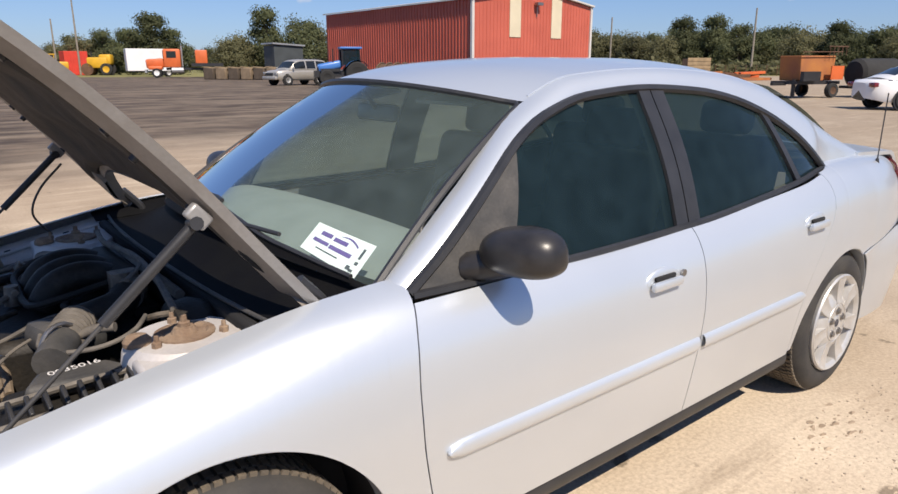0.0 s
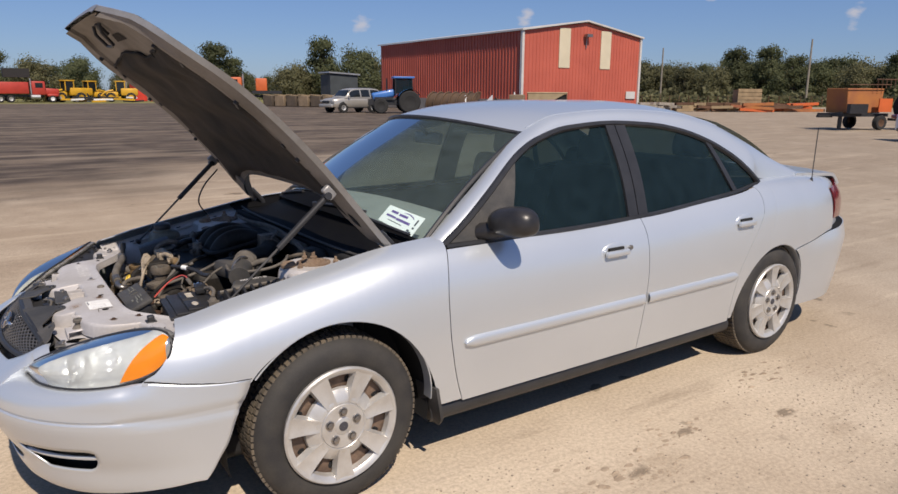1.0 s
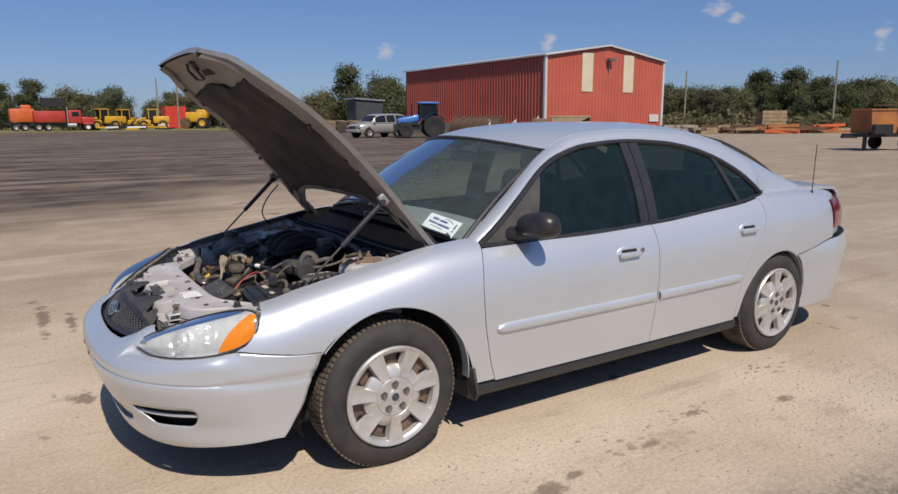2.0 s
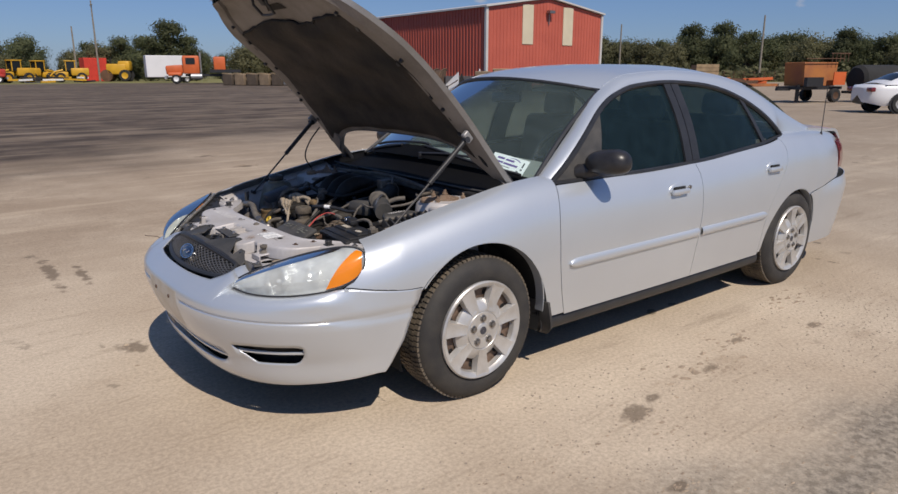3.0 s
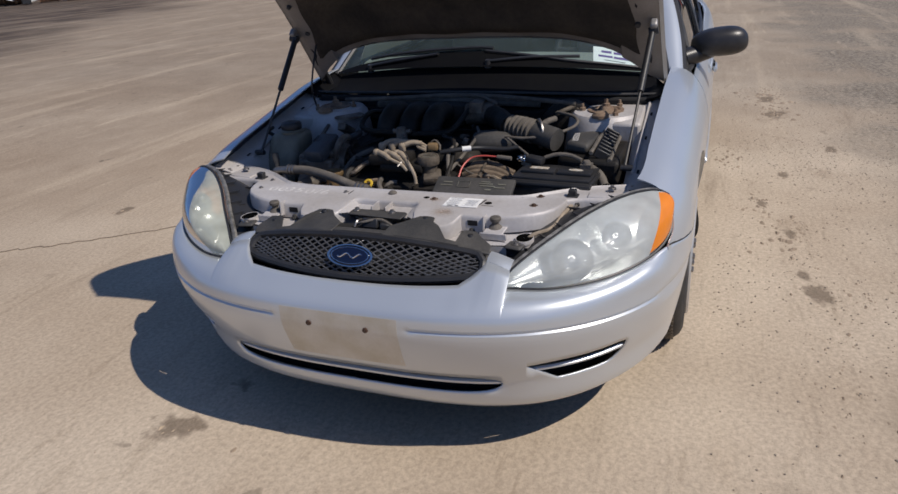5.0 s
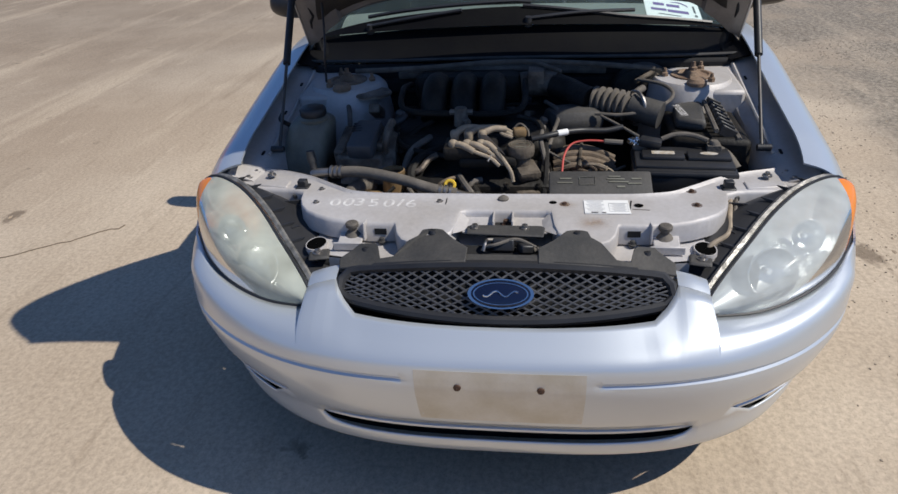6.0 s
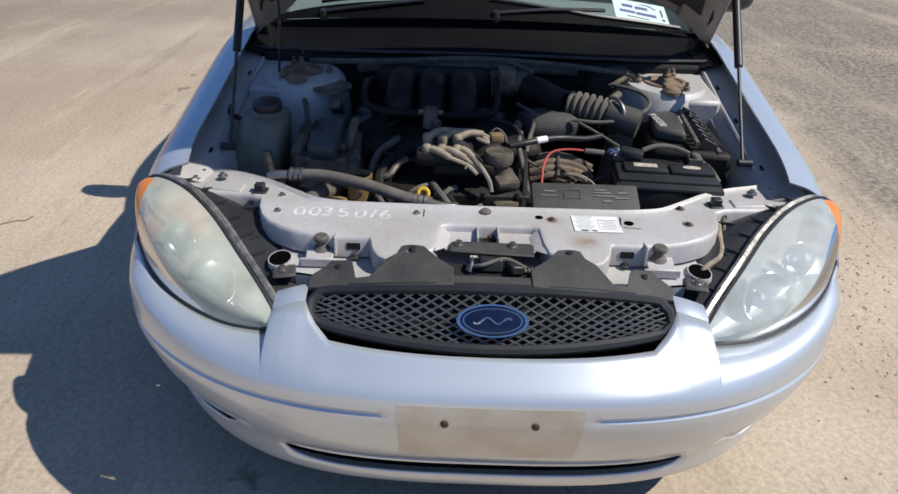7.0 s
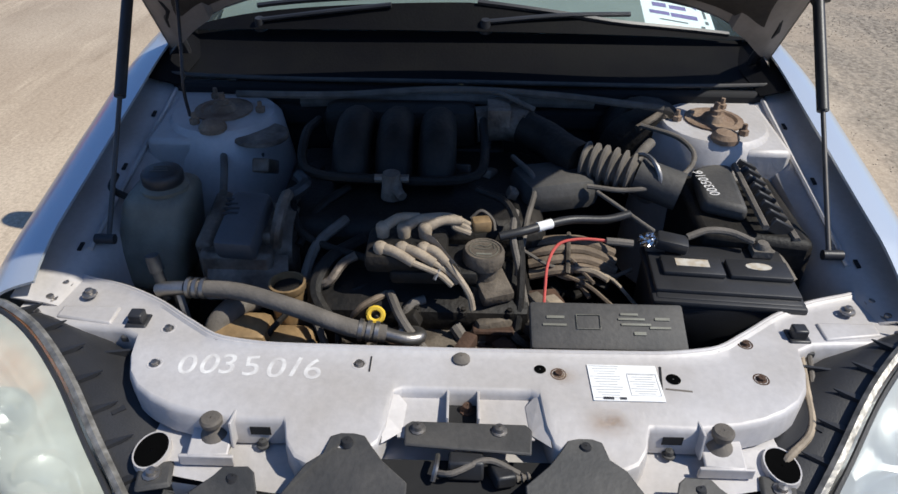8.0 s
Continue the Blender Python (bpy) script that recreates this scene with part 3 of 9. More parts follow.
    # roof rail and pillars: a painted band from the windows up to the roof
RAIL_Y = spline([(0.40, 0.768), (0.45, 0.757), (0.75, 0.680), (1.05, 0.603), (1.3, 0.585), (1.7, 0.580), (2.1, 0.585), (2.4, 0.605), (2.65, 0.640), (3.0, 0.680), (3.25, 0.70)])
RAIL_Z = spline([(0.40, 0.885), (0.45, 0.912), (0.75, 1.112), (1.05, 1.310), (1.3, 1.393), (1.7, 1.412), (2.1, 1.395), (2.4, 1.345), (2.65, 1.255), (3.0, 1.105), (3.25, 1.02)])
ROOF_Z = spline([(0.86, 1.362), (0.95, 1.395), (1.2, 1.435), (1.6, 1.458), (2.0, 1.458), (2.4, 1.428), (2.6, 1.392)])


def edge_out(x):
    """The outer edge of the painted band: the window line, then the top of the quarter panel."""
    if x < 2.66:
        return glass_pt(x, max(DLO_TOP(x), BELT(x)) + 0.006, 0.002)
    p = side_pt(x, TOP(x))
    q = glass_pt(2.66, DLO_TOP(2.66) + 0.006, 0.002)
    t = min(1, (x - 2.66) / 0.16)
    return q.lerp(p, t) if t < 1 else p


def screen_side(x):
    """The inner edge of the band: windshield side, roof rail, rear window side."""
    return Vector((x, RAIL_Y(x), RAIL_Z(x)))


def band_fn(k, v):
    # k runs along the car; the inner edge lies further forward than the outer on the front pillar
    xo = 0.50 + (3.25 - 0.50) * k
    shift = spline([(0.0, 0.055), (0.14, 0.05), (0.24, 0.03), (0.4, 0.0), (1.0, 0.0)])(k)
    a, b = edge_out(xo), screen_side(xo - shift)
    p = a.lerp(b, v)
    n = Vector((-0.35 if k < 0.2 else 0.1, 0.6, 0.6)).normalized()
    w = (b - a).length
    return p + n * (0.13 * w * math.sin(math.pi * v))


for s, word in SIDES:
    skin(part("roof_pillar_band", both(sheet(band_fn, steps(0, 1, 70), steps(0, 1, 8)), s), PAINT, car), 0.004, 0)


def roof_fn(w, t):
    xf = 0.885 + 0.195 * w * w
    x = xf + (2.56 - 0.03 * w * w - xf) * t
    zr = RAIL_Z(x)
    z = zr + (max(ROOF_Z(x), zr + 0.01) - zr) * (1 - abs(w) ** 2.4)
    return (x, w * RAIL_Y(x), z)


part("roof", sheet(roof_fn, steps(-1, 1, 36), steps(0, 1, 40)), PAINT, car)
for s, word in SIDES:
    part("roof_groove", both(tube([Vector(roof_fn(0.985, t)) + Vector((0, 0, 0.001)) for t in steps(0.02, 0.98, 30)], 0.004, 6, 1), s), PAINT, car)


def screen_fn(w, t):
    """The windshield: curved in plan, raked."""
    y = w * (0.762 + (0.598 - 0.762) * t)
    x = (0.30 + 0.15 * w * w) * (1 - t) + (0.885 + 0.195 * w * w) * t
    z = (0.965 - 0.055 * w * w) * (1 - t) + (1.377 - 0.062 * w * w) * t
    return (x - 0.012 * math.sin(math.pi * t), y, z + 0.018 * math.sin(math.pi * t))


ws = part("windshield", sheet(screen_fn, steps(-0.985, 0.985, 30), steps(0.0, 0.985, 16)), SCREEN, car, "curved clear windshield")
ws.visible_shadow = False
edge = [screen_fn(0.99, t) for t in steps(0, 1, 20)] + [screen_fn(w, 0.99) for w in steps(0.97, -0.97, 30)] + [screen_fn(-0.99, t) for t in steps(1, 0, 20)]
part("windshield_seal", tube([Vector(p) + Vector((-0.002, 0, 0.002)) for p in edge], 0.0105, 6, 1), BLACK, ws, "black rubber windshield seal")


def rear_screen(w, t):
    y = w * (0.60 + 0.065 * t)
    x = 2.55 + 0.62 * t - 0.04 * w * w
    z = (1.395 - 0.055 * w * w) * (1 - t) + (1.062 - 0.02 * w * w) * t
    return (x, y, z + 0.03 * math.sin(math.pi * t))


part("rear_window", sheet(rear_screen, steps(-1, 1, 20), steps(0, 1, 12)), TINTED, car, "dark tinted rear window")


def trunk_fn(w, t):
    x = 3.16 + 0.70 * t - 0.10 * t * t * w * w
    y = w * (0.74 - 0.04 * t)
    z = TOP(x) + 0.030 * (1 - w * w) - 0.004 - 0.06 * max(0, t - 0.85) / 0.15
    return (x, y, z)


skin(part("trunk_lid", sheet(trunk_fn, steps(-1, 1, 24), steps(0, 1, 16)), PAINT, car), 0.02, -1)
part("antenna", joined(tube([(3.236, -0.80, 0.98), (3.240, -0.80, 1.14), (3.246, -0.80, 1.30)], 0.0028, 6), rod((3.232, -0.80, 0.950), (3.236, -0.80, 1.0), 0.016, 12, 0.006)), BLACK, car, "thin black whip antenna")

# door mirrors
for s, word in SIDES:
    bm = bmesh.new()
    bmesh.ops.create_uvsphere(bm, u_segments=32, v_segments=20, radius=1.0)
    for v in bm.verts:
        x, y, z = v.co
        k = 1.0 if x < 0 else 0.62
        sq = lambda q: math.copysign(abs(q) ** 0.78, q)
        tall = 0.068 if z > 0 else 0.052
        v.co = Vector((sq(x) * 0.078 * k, sq(y) * 0.116, sq(z) * tall * (1.0 + 0.10 * y)))
        v.co.x = min(v.co.x, 0.045)
    bm.transform(pose(0.757, 0.940, 0.988, 4, 0, -9))
    if s < 0:
        bmesh.ops.scale(bm, vec=(1, -1, 1), verts=bm.verts)
    fdoor = [o for o in car.children if o.name.startswith("front_door")][0 if s > 0 else -1]
    mirror = part("door_mirror", bm, MIRROR_BLACK, fdoor, "black plastic door mirror")
    arm = joined(tube([(0.69, 0.80, 0.935), (0.72, 0.85, 0.948), (0.75, 0.91, 0.965)], 0.042, 12, r_end=0.036))
    part("mirror_arm", both(arm, s), MIRROR_BLACK, fdoor)
    mg = lathe([(0.001, 0), (0.06, 0)], (0.803, 0.938, 0.990), "x", 24)
    mg = ([(p[0] + 0.0, 0.938 + (p[1] - 0.938) * 1.65, p[2]) for p in mg[0]], mg[1])
    part("mirror_glass", both(mg, s), CHROME, fdoor)

# ---- wheels ----


HUB_Z = 0.3185


def wheel(cx, s, turn):
    """A tyre with tread blocks, a steel rim and a seven-spoke cover with five nuts; outer face at y = 0.895."""
    y0 = 0.895
    c = (cx, y0, HUB_Z)
    w = new("wheel")
    w.parent = car
    w["label"] = "black tyre on a steel wheel with a silver seven-spoke cover"
    prof = [(0.205, -0.02), (0.222, -0.004), (0.245, 0.004), (0.275, 0.003), (0.300, -0.008), (0.314, -0.024), (0.3205, -0.040), (0.3205, -0.18), (0.314, -0.196), (0.300, -0.21), (0.26, -0.222), (0.205, -0.205)]
    part("tyre", both(lathe(prof, c, "y", 56), s), RUBBER, w)
    blocks = []
    for k in range(84):
        a = 2 * math.pi * k / 84
        for d, wd in ((-0.042, 0.026), (-0.074, 0.030), (-0.11, 0.032), (-0.146, 0.030), (-0.178, 0.026)):
            aa = a + (0.02 if d in (-0.074, -0.146) else 0)
            m = pose(cx + 0.3200 * math.cos(aa), y0 + d, HUB_Z + 0.3200 * math.sin(aa), 0, -math.degrees(aa), 0)
            v, f = box((0, 0, 0), (0.010, wd, 0.0165))
            blocks.append(([m @ p for p in v], f))
    part("tread", both(joined(*blocks), s), TREAD, w, smooth=False)
    part("rim", both(lathe([(0.20, -0.01), (0.205, -0.018), (0.195, -0.029), (0.132, -0.034), (0.05, -0.034), (0.001, -0.034)], c, "y", 40), s), RIM_STEEL, w, "rusty steel rim")
    # cover: outer ring, hub with a webbed skirt, seven spokes with raised edges
    ring = lathe([(0.219, -0.008), (0.222, 0.008), (0.216, 0.015), (0.205, 0.012), (0.194, 0.002), (0.190, -0.022)], c, "y", 56)
    hub = lathe([(0.001, 0.012), (0.030, 0.012), (0.034, 0.009), (0.082, 0.011), (0.085, 0.007), (0.088, 0.010), (0.104, 0.009), (0.136, -0.014), (0.139, -0.026)], c, "y", 56)
    spokes = []
    for k in range(7):
        a = 2 * math.pi * k / 7 + turn
        def sp(r, t, a=a):
            half = 0.027 + 0.013 * (r - 0.11) / 0.08
            ang = a + t * half / r
            edge = abs(t)
            depth = 0.010 + (0.004 * edge if edge < 0.85 else 0.004 - 0.20 * (edge - 0.85))
            return (cx + r * math.cos(ang), y0 + depth - 0.005 * math.sin((r - 0.08) / 0.13 * math.pi), HUB_Z + r * math.sin(ang))
        spokes.append(sheet(sp, steps(0.092, 0.208, 6), [-1.0, -0.97, -0.85, -0.5, 0, 0.5, 0.85, 0.97, 1.0]))
    part("cover_ring", both(ring, s), COVER, w, "silver plastic wheel cover")
    part("cover_hub", both(hub, s), COVER, w)
    for m in spokes:
        part("spoke", both(m, s), COVER, w)
    for k in range(14):
        a = 2 * math.pi * (k + 0.5) / 14 + turn
        hole = lathe([(0.0105, -0.003), (0.0085, 0.0008), (0.001, 0.0008)], (0, 0, 0), "y", 12)
        m = pose(cx + 0.166 * math.cos(a), y0 - 0.0305, HUB_Z + 0.166 * math.sin(a), 0, -math.degrees(a), 0) @ Matrix.Diagonal((1.5, 1.0, 1.0, 1.0))
        part("rim_hole", both(([m @ Vector(p) for p in hole[0]], hole[1]), s), DARK, w)
    for k in range(5):
        a = 2 * math.pi * k / 5 + math.pi / 2
        nx, nz = cx + 0.056 * math.cos(a), HUB_Z + 0.056 * math.sin(a)
        nut = joined(lathe([(0.0165, 0.0), (0.0165, 0.006), (0.013, 0.007)], (nx, y0 + 0.008, nz), "y", 16), lathe([(0.0115, 0.004), (0.0115, 0.014), (0.001, 0.016)], (nx, y0 + 0.008, nz), "y", 6))
        part("lug_nut", both(nut, s), STEEL, w)
    part("hub_badge", both(lathe([(0.001, 0.0145), (0.017, 0.0145), (0.018, 0.012)], (cx, y0, HUB_Z), "y", 20), s), INK, w)
    # sink into the dirt by a few millimetres and flatten under load
    return w


for cx, turn in ((0.010, 0.224), (2.756, 0.673)):
    for s, word in SIDES:
        wheel(cx, s, turn)

# ---- front bumper ----
CHIN = spline([(0.19, 0.115), (0.215, 0.092), (0.25, 0.080), (0.30, 0.068), (0.36, 0.040), (0.42, 0.018), (0.478, 0.004), (0.487, 0.004), (0.492, 0.0085), (0.499, 0.0080), (0.504, 0.0035), (0.53, 0.006), (0.545, 0.018), (0.565, 0.048), (0.59, 0.085), (0.615, 0.125), (0.65, 0.17)])


def bumper_pt(u, z):
    """The bumper's skin at the plan place u (signed) and height z: full at the nose, closer to the body's side at the wheels."""
    a = abs(u)
    side = max(0.0, min(1.0, (a - 0.55) / 0.45))
    side = side * side * (3 - 2 * side)
    inset = CHIN(z) * (1 - side) + (TUCK(z) * 0.9 + max(0, z - 0.55) * 0.30) * side
    if 0.470 < z < 0.51 and a < 0.075:
        inset += (0.003 - inset) * max(0, min(1, (0.075 - a) / 0.010))
    if side > 0.15 and 0.478 < z < 0.51:
        inset += 0.0055 * min(1, (side - 0.15) / 0.2)
    p = plan(a) - outward(a) * inset
    # the right corner hangs a little away from the body
    loose = max(0, min(1, (u - 0.32) / 0.34))
    return Vector((p.x, math.copysign(p.y, u) + 0.015 * loose * loose * (3 - 2 * loose), z))


def bumper_top(u):
    """Upper edge: under the grille, up the post beside it, under the headlamp, along the fender's seam."""
    y = abs(bumper_pt(u, 0.57).y)
    if y < 0.335:
        return 0.586 + 0.008 * (y / 0.335) ** 2
    if y < 0.445:
        return 0.594 - 0.014 * (y - 0.335) / 0.11
    return spline([(0.445, 0.574), (0.57, 0.572), (0.68, 0.580), (0.77, 0.594), (0.83, 0.610), (0.86, 0.602), (0.90, 0.580)])(y)


ROWS_Z = [0.19, 0.20, 0.215, 0.235, 0.25, 0.262, 0.278, 0.295, 0.312, 0.328, 0.3451, 0.362, 0.3779, 0.395, 0.42, 0.45, 0.47, 0.479, 0.487, 0.492, 0.499, 0.504, 0.515, 0.53]
EDGE = spline([(0.18, -0.54), (0.20, -0.515), (0.25, -0.460), (0.32, -0.420), (0.37, -0.392), (0.45, -0.366), (0.585, -0.312), (0.65, -0.305)])
U_END = u_of(-0.36)
US = sorted(set(round(v, 5) for v in steps(-U_END, U_END, 110) + [q * w for q in (-1, 1) for w in (0.064, 0.068, 0.072, 0.076, 0.130, 0.140, 0.148, 0.156, 0.164, 0.168, 0.172, 0.18, 0.20, 0.22, 0.2315, 0.235, 0.233, 0.229, 0.223, 0.29, 0.294, 0.30, 0.58, 0.577, 0.57)]))
U_SLOT, U_FOG0, U_FOG1 = 0.235, 0.29, 0.58
LAMP_LOW = path([(-0.907, 0.445, 0.578), (-0.880, 0.56, 0.576), (-0.815, 0.675, 0.583), (-0.735, 0.762, 0.597), (-0.645, 0.822, 0.617), (-0.580, 0.846, 0.648), (-0.545, 0.847, 0.688), (-0.534, 0.843, 0.718)])


def top_edge(u):
    """Where the bumper's upper edge lies: under the lamp's lens, then along the fender's seam."""
    a = abs(u)
    under = LAMP_LOW(max(0, min(0.75, (a - 0.232) / 0.503 * 0.75))) + Vector((-0.002, 0.002, -0.004))
    x = plan(a).x
    seam = side_pt(x, SEAM(x) - 0.004)
    k = max(0, min(1, (a - 0.70) / 0.07))
    p = under.lerp(seam, k * k * (3 - 2 * k))
    return Vector((p.x, math.copysign(p.y, u), p.z))


POST = (Vector((-0.874, 0.385, 0.634)), Vector((-0.884, 0.452, 0.618)))


def post_top(a):
    """Top edge from under the grille up the slanted side of the post and across it to the lamp."""
    edge = bumper_pt(a, bumper_top(a))
    if a < 0.148:
        return edge
    if a < 0.168:
        return edge.lerp(POST[0], (a - 0.148) / 0.020)
    t = min(1, (a - 0.168) / 0.0635)
    return POST[0].lerp(POST[1], t) + Vector((-0.004, 0, 0.004)) * math.sin(math.pi * t)


def bumper_fn(u, k):
    lowest = 0.19 + 0.05 * min(1, max(0, (abs(u) - 0.3) / 0.6)) ** 1.3
    if k < len(ROWS_Z):
        z = ROWS_Z[int(k)]
        a = abs(u)
        if 0.262 <= z <= 0.328 and a < U_SLOT + 0.08:
            e = max(0.03, 1 - (a / U_SLOT) ** 6) ** 0.5 if a < U_SLOT else 0.17
            z = 0.300 + (z - 0.300) * e
        if 0.25 < z < 0.45 and U_FOG0 - 0.03 < a < U_FOG1 + 0.03:
            t = (a - U_FOG0) / (U_FOG1 - U_FOG0)
            e = max(0.03, min(1, t / 0.30, (1 - t) / 0.10)) ** 0.6 if 0 < t < 1 else 0.03
            mid = 0.345 + 0.010 * t
            lo, hi = mid - 0.046 * e, mid + 0.028 + 0.010 * e
            if t < 0.3:
                lo, hi = hi - (hi - lo) * e, hi
            if z < 0.345:
                z = 0.25 + (z - 0.25) * (lo - 0.25) / 0.095
            elif z <= 0.378:
                z = lo + (z - 0.345) * (hi - lo) / 0.033
            else:
                z = hi + (z - 0.378) * (0.45 - hi) / 0.072
        z = max(z, lowest)
        return bumper_pt(u * (1 + (u_of(EDGE(z)) / U_END - 1) * abs(u / U_END) ** 8), z)
    t = (k - len(ROWS_Z) + 1) / 8
    if abs(u) < 0.232:
        w = max(0, min(1, (abs(u) - 0.120) / 0.1115))
        w = w * w * (3 - 2 * w)
        e = bumper_pt(abs(u), bumper_top(u))
        g = e.lerp(top_edge(0.2335), w)
        c = bumper_pt(abs(u), 0.53).lerp(g, t) + Vector((outward(abs(u)).x, outward(abs(u)).y, 0.9)) * (math.sin(math.pi * t) * min(0.014, 0.2 * (g - bumper_pt(abs(u), 0.53)).length))
        p = bumper_pt(abs(u), 0.53 + (bumper_top(u) - 0.53) * t).lerp(c, w)
        p = p + (post_top(abs(u)) - e.lerp(g, w)) * t ** 2.2
        return Vector((p.x, math.copysign(p.y, u), p.z))
    u = u * (1 + (u_of(EDGE(0.53 + 0.05 * t)) / U_END - 1) * abs(u / U_END) ** 8)
    a, b = bumper_pt(u, 0.53), top_edge(u)
    o = outward(abs(u))
    arc = math.sin(math.pi * t) * min(0.014, 0.2 * (b - a).length) * max(0, min(1, (0.78 - abs(u)) / 0.12))
    return a.lerp(b, t) + Vector((o.x, math.copysign(o.y, u), 0.9)) * arc


def bumper_skip(u, k):
    i = int(k)
    if i >= len(ROWS_Z) - 1:
        return False
    z = (ROWS_Z[i] + ROWS_Z[i + 1]) / 2
    a = abs(u)
    if a < U_SLOT and 0.262 < z < 0.328:
        return True
    if U_FOG0 < a < U_FOG1:
        return 0.345 < z < 0.378
    return False


bumper = skin(part("front_bumper", sheet(bumper_fn, US, list(range(len(ROWS_Z) + 8)), bumper_skip), PAINT, car, "silver plastic front bumper with dust and scuffs"), 0.005, 0, False)
# near-black sheets that paint the shade behind the slots, with bars
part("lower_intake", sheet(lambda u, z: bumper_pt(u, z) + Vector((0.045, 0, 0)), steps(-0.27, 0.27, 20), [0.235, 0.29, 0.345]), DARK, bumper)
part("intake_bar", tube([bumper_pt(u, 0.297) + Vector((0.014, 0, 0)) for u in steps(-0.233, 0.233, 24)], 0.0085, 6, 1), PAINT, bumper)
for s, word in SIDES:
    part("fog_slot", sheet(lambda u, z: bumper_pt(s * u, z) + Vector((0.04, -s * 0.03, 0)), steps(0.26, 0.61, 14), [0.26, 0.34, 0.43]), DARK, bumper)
    part("fog_slot_bar", tube([bumper_pt(s * u, 0.352 + 0.03 * (u - 0.29)) + Vector((0.006, -s * 0.004, 0)) for u in steps(0.305, 0.577, 14)], 0.007, 6, 1), PAINT, bumper)
# plate recess with two bolts
pr = sheet(lambda u, z: bumper_pt(u, z) + Vector((-0.0022, 0, 0)), steps(-0.058, 0.058, 12), [0.358, 0.40, 0.45, 0.47, 0.479, 0.487, 0.492, 0.499, 0.504, 0.515, 0.525])
skin(part("plate_mount", pr, mat("scuffed_bumper_plastic", (0.63, 0.62, 0.59), 0.42, 0.5, 0.06, 9, 0.03, 120, second=(0.52, 0.49, 0.42)), bumper, "scuffed bare licence plate mount"), 0.0015, 0)
for y in (-0.089, 0.089):
    part("plate_bolt", lathe([(0.001, -0.010), (0.008, -0.009), (0.010, 0.004)], (bumper_pt(0, 0.484).x + 0.006 * (y / 0.089) ** 2 - 0.003, y, 0.484), "x", 10), RUST, bumper)

# ---- grille ----
grille = part("grille", tube([(0, 0, 0), (0, 0, 0.001)], 0.0001, 3, smooth_path=False), BLACK, car, "black diamond-mesh grille with an oval badge")


def grille_pt(y, v, out=0.0):
    """v 0 at the lower edge, 1 at the upper."""
    k = (y / 0.37) ** 2
    xb, zb = -0.958 + 0.062 * k, 0.590 + 0.010 * k
    xt, zt = -0.882 + 0.042 * k, 0.686 - 0.045 * k
    e = max(0, abs(y) - 0.34) / 0.035
    v = v * (1 - 0.35 * e * e) + 0.16 * e * e
    bow = 0.012 * math.sin(math.pi * v)
    return Vector((xb + (xt - xb) * v - bow - out, y, zb + (zt - zb) * v))


rim = [grille_pt(y, 0) for y in steps(-0.355, 0.355, 24)] + [grille_pt(0.375, v) for v in (0.2, 0.5, 0.8)] + [grille_pt(y, 1) for y in steps(0.355, -0.355, 24)] + [grille_pt(-0.375, v) for v in (0.8, 0.5, 0.2)]
rim.append(rim[0])
part("grille_frame", tube([p + Vector((-0.004, 0, 0)) for p in rim], 0.0125, 8, 1), BLACK, grille)
bars = []
for k in range(-27, 28):
    for d in (-1, 1):
        pts = []
        for t in steps(0, 1, 8):
            y = k * 0.0310 + d * (t - 0.5) * 0.205
            if abs(y) < 0.368:
                pts.append(grille_pt(y, 0.03 + 0.94 * t, 0.002))
        if len(pts) > 1:
            bars.append(tube(pts, 0.0023, 5, 1, smooth_path=False))
part("grille_mesh", joined(*bars), GRILLE, grille, "black diamond mesh")
# Near-black sheet paints the shade behind the mesh.
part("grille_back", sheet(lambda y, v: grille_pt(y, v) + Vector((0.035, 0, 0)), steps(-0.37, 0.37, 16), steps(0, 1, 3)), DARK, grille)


def oval(ry, rz, d0, d1, ring=None):
    c = Vector((-0.932, 0, 0.640))
    ax, up = Vector((-0.80, 0, 0.60)), Vector((0.60, 0, 0.80))
    v, f = [], []
    n = 36
    profile = [(0.0, d1), (0.9, d1), (1.0, d1 - 0.002), (1.0, d0)] if ring is None else [(ring, d0), (ring, d1), (1.0, d1), (1.02, d0)]
    for r, d in profile:
        for j in range(n):
            a = 2 * math.pi * j / n
            v.append(c + ax * d + Vector((0, 1, 0)) * (ry * r * math.cos(a)) + up * (rz * r * math.sin(a)))
    for i in range(len(profile) - 1):
        for j in range(n):
            a, b = i * n + j, i * n + (j + 1) % n
            f.append((a, b, b + n, a + n))
    return v, f


badge = part("badge", oval(0.066, 0.028, -0.02, 0.012), BADGE, grille, "blue oval badge with a chrome rim")
part("badge_rim", oval(0.072, 0.033, -0.02, 0.012, 0.90), CHROME, grille)
part("badge_bar", oval(0.060, 0.0245, 0.0, 0.0132, 0.95), CHROME, grille)
part("badge_mark", tube([Vector((-0.932, y, 0.640)) + Vector((-0.80, 0, 0.60)) * 0.0125 + Vector((0.60, 0, 0.80)) * (0.006 * math.sin(y * 150)) for y in steps(-0.038, 0.038, 22)], 0.0022, 6, 1), CHROME, grille)

